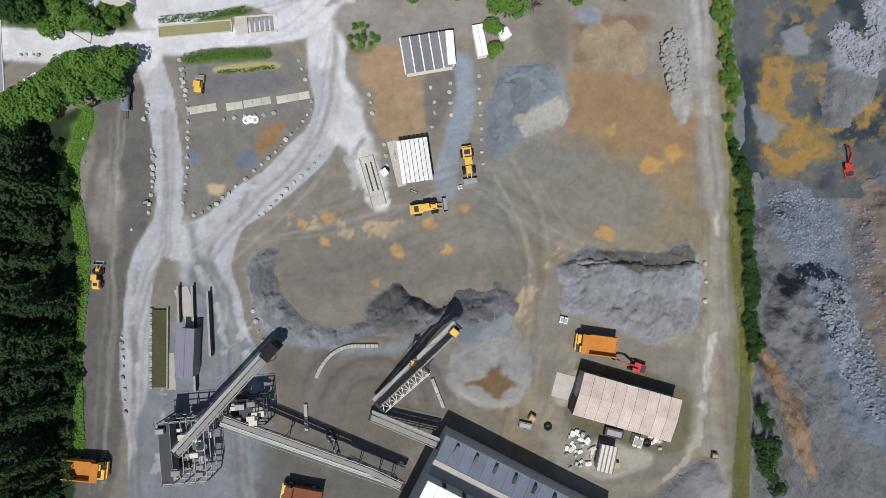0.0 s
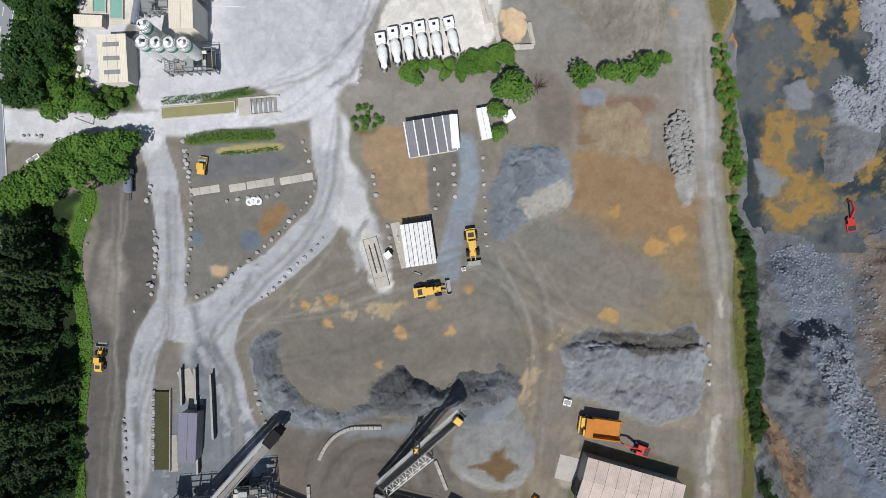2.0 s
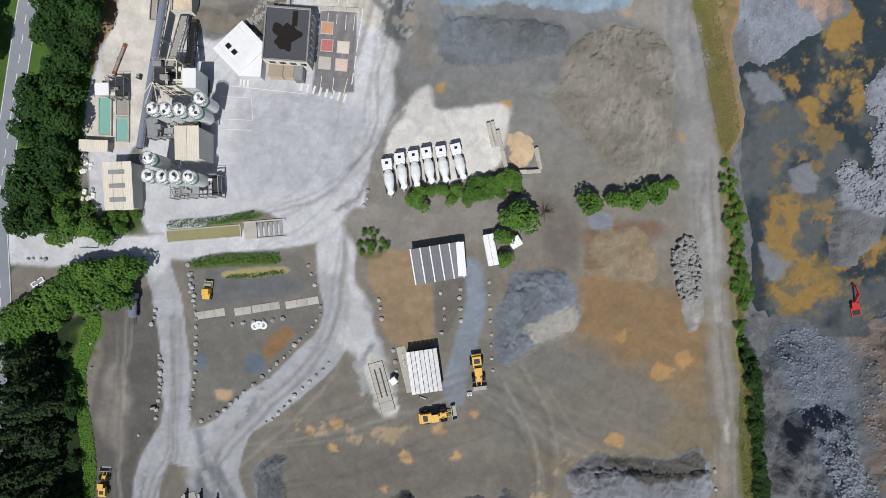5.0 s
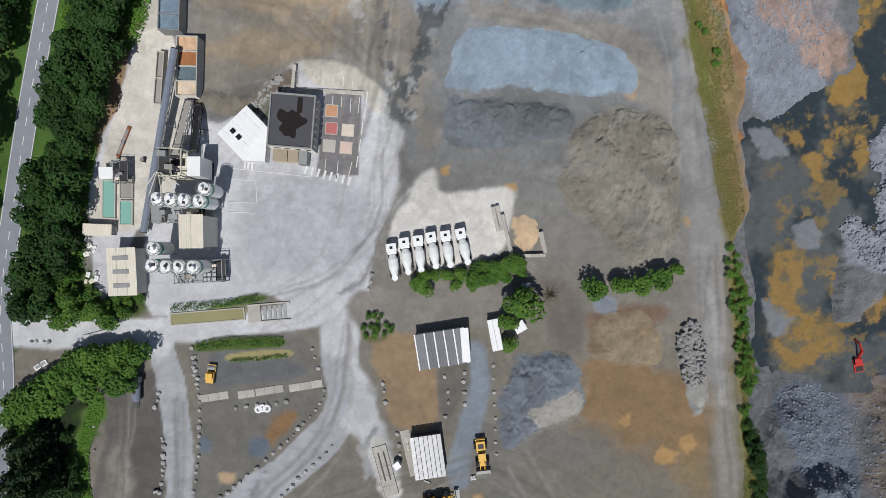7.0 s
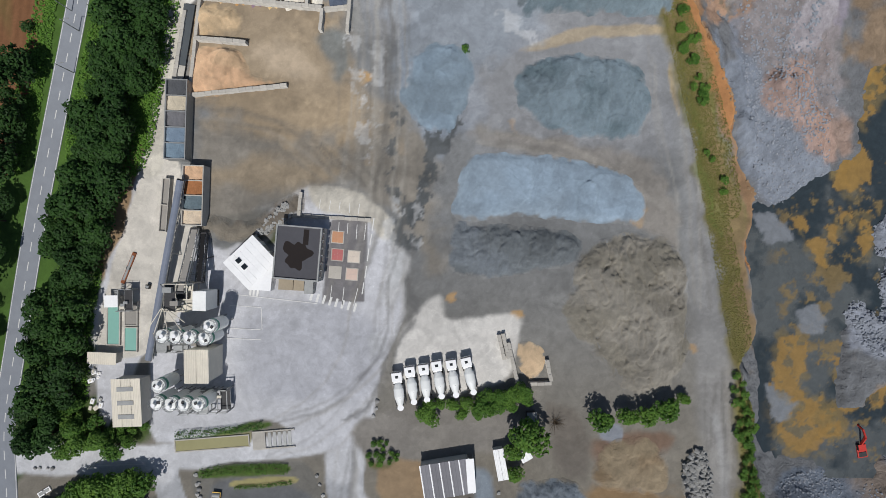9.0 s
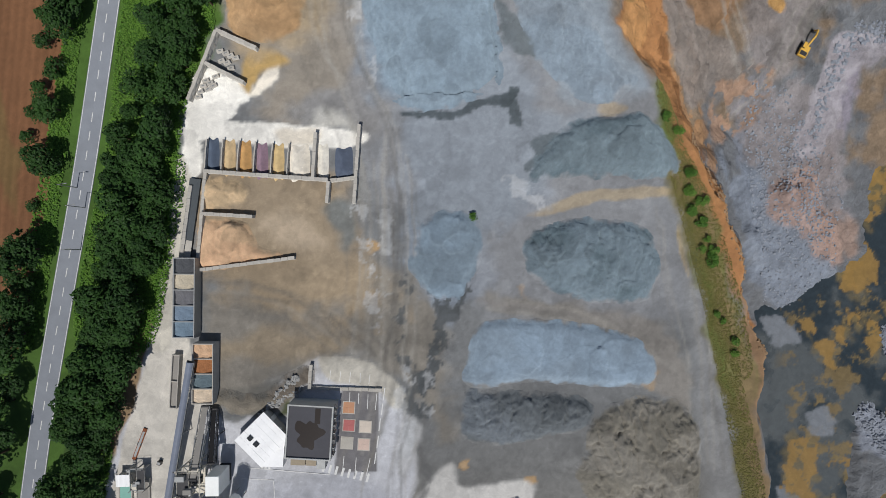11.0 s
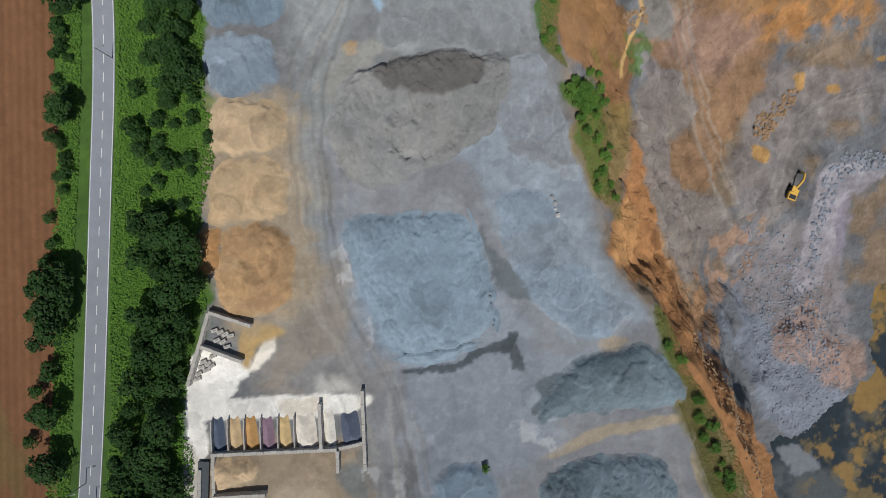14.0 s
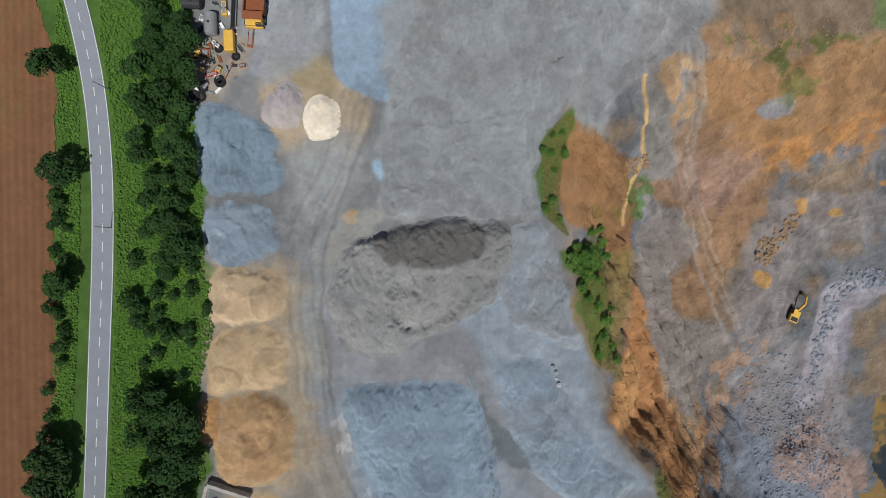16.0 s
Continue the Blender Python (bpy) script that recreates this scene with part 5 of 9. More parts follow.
heap("gravel_cone", "grey gravel cone under the stacker with brown dirt on top", [(1.9, -29.8), (4.9, -23.6), (10.4, -18.8), (17.9, -18.8), (22.5, -25), (23, -31.9), (20, -37.6), (13.1, -40.1), (6.6, -37.6), (2.9, -34.6)], 3.2, (158, 158, 156), (148, 148, 150), seed=31, rough=0.15, slope=0.5, blend=1.0, top=[((126, 104, 76), [(6.6, -33.2), (11.8, -30.5), (15.2, -27.7), (16.6, -31.2), (18.9, -33.2), (15.9, -34.6), (14.5, -36), (10.4, -33.9)])], wob=0.3)
heap("stone_stockpile", "smooth blue-grey stone dust heap below the stacker", [(4.2, -22.2), (5.6, -16.7), (11.8, -12.9), (17.9, -12.6), (19.5, -16.7), (16.6, -22.2), (10.4, -25.7), (5.6, -25)], 4.6, (128, 134, 140), (140, 146, 150), seed=41, rough=0.12, slope=0.7, blend=1.0, wob=0.3)
heap("stone_stockpile", "flat grey stone heap with a rocky broken edge", [(29.6, -4.4), (37.2, 0.4), (46.1, -0.3), (54.4, -1), (62, 1.8), (64.8, -5.8), (63.5, -16.8), (61.6, -20.9), (51.7, -23.1), (40.6, -19.8), (31, -16.2), (29.1, -9.9)], 3.4, (138, 140, 144), (156, 160, 166), seed=51, rough=0.45, lobes=14, cracks=0.35, step=0.3, top=[((104, 102, 98), [(36.5, -1.7), (44.8, -0.3), (54.4, -1.4), (61.6, 0.8), (62, -3.7), (51.6, -5.8), (42, -3.7)])], cuts=[([(62, -4.4), (51.7, -6.5), (39.2, -3.7), (31, -4.4)], 1.6)], gully=0.4, crease=0.2, lean=(0, 0.15), slope=0.85)
heap("stone_stockpile", "low blue-grey dust heap with crumpled pale toe", [(11.5, 34), (14.5, 42.2), (20, 44.7), (26.2, 44.7), (31, 42.2), (32.6, 35.4), (30.7, 29.2), (22.7, 25.8), (14.5, 21), (11.5, 25.7)], 2.4, (132, 142, 152), (112, 118, 126), seed=61, rough=0.35, lobes=8, cracks=0.35, step=0.3, top=[((164, 162, 156), [(17.9, 30.5), (22.7, 33.3), (31, 35.4), (31, 29.2), (22.7, 26.4)])], gully=0.3)
heap("earth_mound", "low brown earth heap with dry weeds", [(32.1, 47), (35.1, 53.2), (42, 55.3), (48.1, 53.2), (50.5, 47.8), (49.5, 42), (42, 41.4), (35.1, 42.8)], 2.0, (140, 122, 98), (158, 146, 124), seed=71, tips=6, rough=0.5, gully=0.3, category="earth heap")
heap("rock_mound", "long low heap of grey broken rock", [(53.7, 47.8), (56.4, 52.2), (59.9, 51.9), (61.2, 43.7), (62.4, 32.7), (58.5, 29.7), (56.4, 36.8)], 1.2, (152, 152, 150), (170, 168, 164), seed=81, rough=0.6)
heap("gravel_mound", "coarse grey gravel heap beside the haul road", [(51.7, -62.2), (57.2, -54.7), (64.1, -51.5), (69, -53.3), (71.1, -60.9), (66.9, -67.8), (54.5, -69.1)], 3.0, (150, 152, 154), (136, 136, 136), seed=91, rough=0.5)
heap("stone_stockpile", "smooth pale blue flat-topped dust heap", [(-1.2, 106.7), (-0.9, 116.9), (2.7, 122.1), (12.8, 123), (26.5, 121.6), (36.7, 119.3), (43.2, 114.8), (44.6, 110.1), (41.6, 106.6), (28, 106.7), (13, 107.3)], 1.7, (146, 163, 178), (138, 152, 164), seed=101, rough=0.1, lobes=7, step=0.3, slope=1.0, blend=1.0, wob=0.4)
heap("stone_stockpile", "dark blue-grey gritty heap in ridges", [(-2.3, 95.2), (-1.9, 104.4), (3.5, 106.1), (15.8, 105.5), (26.6, 104.5), (29.7, 100.4), (26.7, 96.2), (21.3, 94.4), (10.5, 93.2), (3.7, 93.1)], 3.4, (108, 114, 118), (128, 136, 144), seed=111, rough=0.5, gully=0.35, lobes=10, cracks=0.35, step=0.3, lean=(0, -0.1))
heap("earth_mound", "broad brown-grey spoil heap with cracks and gullies", [(26.8, 92.2), (30.1, 100.4), (38.9, 104.1), (49.2, 103.3), (54, 98), (55.5, 85), (54.3, 71.4), (47.6, 65.2), (40, 66.5), (35.2, 72.6), (27.6, 80), (24.8, 86)], 6.5, (132, 128, 118), (150, 146, 138), seed=121, rough=0.6, gully=0.35, slope=0.6, step=0.3, cracks=0.5, lobes=12, category="earth heap", lean=(0, 0.1))
heap("stone_stockpile", "dark blue-green stone heap with terraces", [(13.5, 133.2), (12.9, 141.3), (18.3, 145.7), (31.2, 146.6), (40.7, 145.2), (44.9, 139.2), (43.7, 129.3), (35.6, 126.7), (23.3, 127.8)], 4.0, (98, 114, 122), (130, 145, 155), seed=131, rough=0.35, gully=0.2, ribs=0.28, cracks=0.35, lobes=6, step=0.3)
heap("stone_stockpile", "dark blue-green stone heap beside a silt puddle", [(14, 156.9), (18, 165.2), (24.2, 169.6), (35.3, 172.2), (43.3, 170.8), (50.1, 162.5), (48.7, 156.5), (37.7, 156.3), (26.9, 156.6), (19.3, 155.8)], 4.0, (106, 122, 130), (128, 143, 151), seed=141, rough=0.3, gully=0.15, ribs=0.12, lobes=8, step=0.3)
heap("stone_stockpile", "large smooth pale blue dust heap with a steep edge", [(-27.2, 206.9), (-20.1, 210.2), (-8.2, 208.7), (3.2, 208.4), (5.9, 199.5), (7.3, 189.9), (8.6, 181), (7.1, 176.8), (-1, 174.4), (-12, 172), (-18.4, 175.4), (-22.6, 186.3), (-26.2, 197.4)], 5.0, (140, 157, 170), (132, 147, 159), seed=151, rough=0.16, lobes=9, cracks=0.28, slope=0.9, blend=0.6, step=0.3, lean=(0.2, -0.1), cuts=[([(3.2, 208.4), (6.2, 198.1), (7.3, 189.9), (8.6, 181), (7.1, 176.8)], 3.0), ([(7.3, 176.7), (-1, 174.4), (-12, 172), (-18.4, 175.4)], 2.0)])
heap("stone_stockpile", "low blue stone dust heap", [(-15.1, 136.4), (-12.9, 144.9), (-7.8, 148.4), (-0.4, 147.6), (3.5, 140.4), (-0, 132), (-3.9, 127.5), (-9.8, 128.6)], 1.8, (134, 151, 165), (124, 138, 148), seed=161, rough=0.2, lobes=8, step=0.3)
heap("sand_mound", "tan sand heap with a slumped crest", [(-55.5, 234.2), (-52.1, 240.4), (-44.8, 240.3), (-38, 236.9), (-37.1, 229.4), (-41.1, 226.6), (-49, 226.4), (-54.8, 227.5)], 3.0, TAN, (196, 174, 144), seed=171, rough=0.14, lobes=5, step=0.3, slope=0.6, category="sand heap")
heap("sand_mound", "tan sand heap with a slumped crest", [(-56.6, 220.4), (-51.7, 226.2), (-42.5, 225.9), (-37.3, 222.2), (-37.8, 214.2), (-42.8, 210.8), (-50.8, 210.4), (-57.6, 211.4)], 3.2, (190, 167, 134), (182, 156, 122), seed=181, rough=0.14, lobes=6, step=0.3, slope=0.6, category="sand heap")
heap("sand_mound", "orange sand heap dug into hollows", [(-57.6, 199.2), (-55, 208.9), (-46.8, 210.6), (-40.5, 208.5), (-37.6, 200.9), (-39.7, 191.8), (-48, 188.5), (-56.4, 189.8)], 3.2, (180, 148, 110), (190, 162, 126), seed=191, rough=0.2, lobes=12, step=0.3, slope=0.6, category="sand heap", hollow=[([(-50.4, 202.4), (-44.9, 204.4), (-41.4, 200), (-45.8, 196.5)], 0.5)])
heap("sand_mound", "small orange sand heap against the verge", [(-62, 202.4), (-60, 210.8), (-55.5, 209.6), (-55.4, 203), (-58, 199.3)], 1.5, (186, 142, 92), (196, 156, 108), seed=195, rough=0.3, category="sand heap")
heap("stone_stockpile", "blue-grey gravel heap with a scooped crown", [(-54.7, 272.5), (-52.7, 278.5), (-45.8, 278.6), (-37.2, 273.3), (-34, 266.7), (-35.6, 257.8), (-44.3, 256.4), (-53.3, 258.5)], 3.4, (132, 150, 164), (120, 136, 148), seed=201, rough=0.2, lobes=6, cracks=0.25, step=0.3, slope=0.6, hollow=[([(-46.5, 272.9), (-41.1, 273.7), (-40.3, 269), (-45.7, 268.2)], 0.4)])
heap("stone_stockpile", "blue-grey gravel heap with a scooped crown", [(-54.6, 250), (-51.7, 255.4), (-43.1, 255.3), (-37.2, 251.4), (-37, 243.4), (-44.8, 240.3), (-52.6, 241.7)], 3.2, (132, 146, 158), (144, 156, 168), seed=211, rough=0.2, lobes=5, cracks=0.25, step=0.3, slope=0.6)
heap("stone_stockpile", "small cone of lilac-grey chippings", [(-37.9, 276), (-33.6, 281.5), (-29, 281.3), (-27.3, 276.2), (-29.4, 271.5), (-33.6, 270.1), (-37, 272.3)], 3.4, (168, 160, 160), (186, 178, 170), seed=221, rough=0.3, gully=0.5, slope=0.85, wob=0.3, blend=0.5)
heap("sand_mound", "clean cone of cream white sand", [(-28.7, 273.4), (-26.5, 277.3), (-22.6, 278.2), (-19.9, 275), (-20.1, 269.7), (-23, 267.5), (-27.4, 268.1)], 3.4, (240, 231, 214), (230, 217, 196), seed=231, rough=0.08, slope=1.0, step=0.3, wob=0.2, blend=0.3, category="sand heap")
# top puts the shade of the slope facing away from the sun into the colour
heap("earth_mound", "broad grey silt heap, gullied north face painted darker as shade", [(-27.7, 230.4), (-23.7, 239.9), (-15.1, 245.2), (-1.7, 246.4), (10.2, 245.1), (17.6, 241.6), (16.1, 232.1), (12.1, 225.9), (3.6, 221.8), (-6.1, 218.3), (-14.6, 214.5), (-23.5, 217.7), (-26.8, 224.3)], 5.0, (140, 141, 140), (154, 153, 150), seed=241, rough=0.3, gully=0.25, cracks=0.42, lobes=6, step=0.3, slope=1.15, blend=0.5, lean=(0, 0.3), hollow=[([(-12.5, 232.7), (-3, 234.3), (8.8, 233), (12.4, 229.2), (1.1, 223.1), (-9.9, 220.4)], 0.4)], top=[((112, 110, 107), [(-15.5, 242.3), (-7.1, 245.4), (8.7, 243.9), (9.4, 238.2), (2.4, 235), (-10.7, 237.1)])], category="earth heap")
heap("stone_stockpile", "grey levelled plateau of stone dust with track marks", [(-13.2, 248.7), (-9.2, 272.2), (-2.1, 292.8), (7.6, 306.4), (36.7, 303.4), (50.5, 293.9), (39.3, 277.7), (28.4, 264.2), (23.6, 251.4), (24, 243.3), (10.2, 245.1), (-1.5, 248.5)], 2.2, (144, 148, 150), (134, 136, 138), seed=251, rough=0.18, crease=0.24, gully=0.12, lobes=8, cracks=0.42, step=0.35)
heap("stone_stockpile", "grey dust bank tipped towards the pit rim", [(13.7, 240.4), (24, 243.3), (27.5, 232.2), (30.4, 219.8), (29.3, 211.9), (21.6, 215.5), (14.1, 220.3), (11.2, 230)], 2.0, (148, 154, 160), (136, 138, 140), seed=261, rough=0.2, lobes=4, cracks=0.35, step=0.3)
heap("stone_stockpile", "pale blue dust bank tipped towards the pit rim", [(10.8, 209.8), (21.6, 210), (27.2, 198.7), (32.7, 186), (40.2, 179.8), (30.1, 174.1), (18.6, 180.7), (11.8, 193.5)], 1.6, (146, 160, 172), (136, 145, 153), seed=271, rough=0.2, lobes=5, cracks=0.3, step=0.3)
heap("sand_mound", "cream sand heap in a walled bay", [(-62.9, 156.7), (-53.9, 156), (-52.1, 152.6), (-54.6, 149.6), (-60, 148.6), (-63.5, 149.3)], 2.2, (206, 182, 148), (216, 196, 164), seed=281, rough=0.15, lobes=4, step=0.3, category="sand heap")
heap("sand_mound", "pinkish sand heap in a walled bay", [(-63.6, 146.9), (-53.6, 146.3), (-50.1, 140.8), (-43.7, 138.3), (-53.3, 136.3), (-64.6, 135.4)], 2.2, (204, 172, 140), (214, 186, 152), seed=291, rough=0.2, lobes=7, step=0.3, category="sand heap")
heap("sand_mound", "small tan sand heap in a concrete bay", [(13.3, 77.1), (17.4, 77.8), (20.8, 75.1), (20.2, 69.7), (16.8, 68.6), (13.7, 72.3)], 1.2, (204, 182, 152), (196, 172, 140), seed=301, rough=0.2, blend=0.5, category="sand heap")
heap("earth_mound", "low grey berm of dumped earth", None, 1.2, (122, 114, 104), (136, 130, 118), line=[(-60.9, 104.3), (-53.2, 103.1), (-46.5, 104.5), (-39.9, 110)], width=5, seed=311, rough=0.6, category="earth heap")

# ---- loose rock ----
def rocks(name, label, spots, mat=STONE, lift=0.2):
    """Loose stones as one mesh."""
    rng, bm = random.Random(len(spots)), bmesh.new()
    shape = [(0.9, 0.1, -0.3), (0.2, 0.85, -0.2), (-0.8, 0.3, -0.3), (-0.3, -0.9, -0.2), (0.5, -0.6, 0.3), (0.4, 0.5, 0.6), (-0.5, -0.1, 0.7), (0.0, 0.1, -0.6)]
    verts, faces = [], []
    hull = [(5, 6, 4), (0, 5, 4), (0, 1, 5), (1, 2, 5), (2, 6, 5), (2, 3, 6), (3, 4, 6), (3, 0, 4), (0, 7, 1), (1, 7, 2), (2, 7, 3), (3, 7, 0)]
    for x, y, z, s in spots:
        m = Matrix.Translation((x, y, z + s * lift)) @ Euler([rng.uniform(0, 6.3) for _ in range(3)]).to_matrix().to_4x4()
        k, jig = len(verts), [1 + rng.uniform(-0.25, 0.25) for _ in shape]
        verts += [tuple(m @ (Vector(p) * s * j)) for p, j in zip(shape, jig)]
        faces += [tuple(k + i for i in f) for f in hull]
    me = bpy.data.meshes.new(name)
    me.from_pydata(verts, [], faces)
    me.materials.append(mat)
    return tagged(new(name, me), label, kind="stuff")


def scatter(poly, count, seed, low=0.15, high=0.5, gap=0.0):
    rng, out = random.Random(seed), []
    line = rounded(poly, 5)
    xs, ys = [p[0] for p in line], [p[1] for p in line]
    px = np.array([rng.uniform(min(xs), max(xs)) for _ in range(count * 4)])
    py = np.array([rng.uniform(min(ys), max(ys)) for _ in range(count * 4)])
    ok = inside(px, py, line) > 0
    for x, y, k in zip(px, py, ok):
        if k and len(out) < count and (not gap or all((x - a) ** 2 + (y - b) ** 2 > gap * gap for a, b, _ in out)):
            out.append((float(x), float(y), rng.uniform(low, high)))
    return out


def on_ground(spots):
    z = ground_height(np.array([s[0] for s in spots]), np.array([s[1] for s in spots]))
    return [(x, y, float(h), s) for (x, y, s), h in zip(spots, z)]


rocks("rubble", "grey broken boulders on a rock heap", [(x, y, 0.8 + 0.5 * random.Random(x).random(), s) for x, y, s in scatter([(53.8, 47.8), (56.4, 51.9), (59.6, 51.6), (61, 43.7), (60.6, 38.2), (56.4, 37.5)], 190, 3, 0.35, 0.9)])
PIT_ROCK = material("pit_rock", lin(150, 156, 166), 0.9, grain=1.0, amount=0.25, stain=0.3, bump=0.3, blotch=0.2)
rocks("rubble", "loose blue-grey rock over the pit floor", on_ground(scatter([(124.1, -24.6), (142.4, -16.6), (160.4, -61), (146.5, -56.9)], 700, 5, 0.3, 0.9) + scatter([(120, 17.7), (142.3, 18.7), (146.4, -8.5), (142.4, -24.6), (126.2, -24.6), (122.1, -2.4)], 900, 25, 0.2, 0.6) + scatter([(146.4, 7.6), (158.6, 11.7), (160.3, -52.9), (154.6, -24.6)], 300, 26, 0.2, 0.6) + scatter([(144.9, 92), (161.4, 92), (161.5, 63.3), (149.1, 67.4)], 420, 6, 0.3, 1.0) + scatter([(143.4, 77.3), (151, 114.2), (163.2, 124.6), (168.3, 69.5)], 500, 7, 0.3, 1.0) + scatter([(98.6, 170.3), (119.1, 174.8), (134.1, 140.5), (134.5, 116), (109.8, 119.7)], 900, 8, 0.2, 0.6) + scatter([(96.3, 193), (117.5, 186.6), (138.6, 160.5), (128.6, 141.8), (99, 145.3)], 700, 9, 0.2, 0.7) + scatter([(123, 182), (127.5, 205.2), (136.7, 216.1), (154, 214.1), (153.4, 208.3), (137.8, 208), (130.2, 193.1), (126.5, 177.7)], 260, 10, 0.4, 1.0)), PIT_ROCK)
BROWN_ROCK = material("brown_rock", lin(160, 134, 106), 0.9, grain=1.0, amount=0.25, stain=0.3, bump=0.3, blotch=0.2)
rocks("rubble", "loose ochre rock on the pit slopes", on_ground(scatter([(76.8, 286), (138, 284.8), (139.7, 255), (97.1, 247.5), (75.2, 255.1)], 700, 12, 0.12, 0.42) + scatter([(58.1, 164.5), (64.8, 163.8), (78.8, 123.2), (78.6, 106.6), (71.1, 107.5)], 500, 13, 0.2, 0.6) + scatter([(100.4, 228), (114.4, 237.5), (115.8, 233.6), (103.5, 222.2)], 120, 14, 0.4, 1.1) + scatter([(52.2, 257.3), (59.2, 258.3), (59.6, 254.5), (53.5, 253.8)], 60, 15, 0.3, 0.7)), BROWN_ROCK)
rocks("rubble", "dark stone rubble on a bank", [(x, y, 0.7, s) for x, y, s in scatter([(-50.4, 100.4), (-46.5, 105.2), (-41.9, 110), (-39.8, 106.7), (-45.1, 103.2)], 120, 16, 0.3, 0.8)])


# ---- trees, hedges and undergrowth ----
def leaves_mesh(name, spots, normals, low, high, rng, mat):
    """Small bent leaf sprays at the spots, facing outward."""
    verts, faces = [], []
    for p, nrm in zip(spots, normals):
        n = (Vector(nrm) + Vector([rng.uniform(-0.7, 0.7) for _ in range(3)])).normalized()
        a = n.orthogonal().normalized()
        a = Matrix.Rotation(rng.uniform(0, 6.28), 3, n) @ a
        b, s, k = n.cross(a), rng.uniform(low, high), len(verts)
        c = Vector(p)
        verts += [tuple(c + a * s), tuple(c + b * s * 0.55 - n * s * 0.15), tuple(c - a * s * 0.9 - n * s * 0.3), tuple(c - b * s * 0.55 - n * s * 0.15), tuple(c + n * s * 0.25)]
        faces += [(k, k + 1, k + 4), (k + 1, k + 2, k + 4), (k + 2, k + 3, k + 4), (k + 3, k, k + 4)]
    me = bpy.data.meshes.new(name)
    me.from_pydata(verts, [], faces)
    me.materials.append(mat)
    return me


def make_tree(seed, high, wide, mat, label, count=620, low=0.3, big=0.62, conic=0.0, name="tree"):
    """Trunk with limbs, and a crown of leaf sprays on several uneven lobes."""
    rng = random.Random(seed)
    top = empty(name, pose(0, 0, -300), label, name)
    bm = bmesh.new()
    rod(bm, (0, 0, -0.3), (0.1, 0.05, high * 0.75), 0.03 * high, 7, 0.006 * high)
    for i in range(5):
        a, h = i * 1.26 + rng.uniform(-0.4, 0.4), high * rng.uniform(0.3, 0.5)
        rod(bm, (0, 0, h), (math.cos(a) * wide * 0.6, math.sin(a) * wide * 0.6, h + high * 0.25), 0.012 * high, 5, 0.004 * high)
    part("trunk", bm, BARK, top)
    lobes = []
    for i in range(9):
        a, f = rng.uniform(0, 6.28), rng.random()
        h = high * (0.42 + 0.45 * f)
        out = wide * (0.62 - 0.35 * f) * (1 - conic * f)
        lobes.append((math.cos(a) * out, math.sin(a) * out, h, wide * rng.uniform(0.34, 0.55) * (1 - conic * f * 0.6)))
    lobes.append((0, 0, high * 0.8, wide * 0.42 * (1 - conic * 0.6)))
    spots, normals = [], []
    while len(spots) < count:
        x, y, z, r = rng.choice(lobes)
        v = Vector([rng.gauss(0, 1) for _ in range(3)]).normalized()
        if v.z < -0.45:
            continue
        q = Vector((x, y, z)) + Vector((v.x, v.y, v.z * 0.85)) * r * rng.uniform(0.72, 1.08)
        spots.append(tuple(q))
        normals.append(tuple(v + Vector((0, 0, 0.35))))
    crown = new("crown", leaves_mesh("crown", spots, normals, low, big, rng, mat))
    crown.parent = top
    return top


def make_spruce(seed, high, wide, mat, label, tiers=15):
    """Straight trunk with tiers of drooping branches, shorter towards the tip."""
    rng = random.Random(seed)
    top = empty("tree", pose(0, 0, -300), label, "tree")
    bm = bmesh.new()
    rod(bm, (0, 0, -0.3), (0.05, 0.05, high * 0.96), 0.02 * high, 7, 0.003 * high)
    part("trunk", bm, BARK, top)
    spots, normals = [], []
    for i in range(tiers):
        f = i / (tiers - 1)
        reach, h = wide * (1 - f) ** 0.8 * rng.uniform(0.85, 1.1) + 0.25, high * (0.22 + 0.76 * f)
        arms, turn = max(5, int(11 * (1 - 0.5 * f))), rng.uniform(0, 6.28)
        for k in range(arms):
            a, r = turn + k * 6.283 / arms + rng.uniform(-0.2, 0.2), reach * rng.uniform(0.7, 1.15)
            for j in range(max(2, int(r * 2.6))):
                q = r * (j + 0.7) / max(2, int(r * 2.6))
                spots.append((math.cos(a) * q + rng.uniform(-0.15, 0.15), math.sin(a) * q + rng.uniform(-0.15, 0.15), h - 0.3 * q + rng.uniform(-0.1, 0.1)))
                normals.append((math.cos(a) * 0.5, math.sin(a) * 0.5, 1))
    crown = new("crown", leaves_mesh("crown", spots, normals, 0.3, 0.62, rng, mat))
    crown.parent = top
    return top


KINDS = {
    "wood": [make_tree(1, 11, 4.2, LEAF_DARK, "tall dark green tree in the dense wood", 800, conic=0.3)] + [make_spruce(s, 14, 3.1, LEAF_DARK, "tall dark spruce in the dense wood") for s in (2, 3, 15)],
    "belt": [make_tree(s, 8.5, 3.6, LEAF, "green leafy tree in the roadside belt", 620) for s in (4, 5, 6)],
    "road": [make_tree(s, 9, 4.0, LEAF, "round dark green tree on the field verge", 760) for s in (7, 8)],
    "yard": [make_tree(s, 6.5, 3.4, LEAF_BRIGHT, "bright green bushy tree in the yard", 640) for s in (9, 10)],
    "bush": [make_tree(s, 2.6, 1.7, LEAF_BRIGHT, "low green shrub on rough ground", 200, 0.2, 0.42, name="shrub") for s in (11, 12)],
    "dark_bush": [make_tree(s, 3.6, 2.2, LEAF, "dark green shrub on the bank", 260, 0.25, 0.5, name="shrub") for s in (13, 14)],
}
used = set()


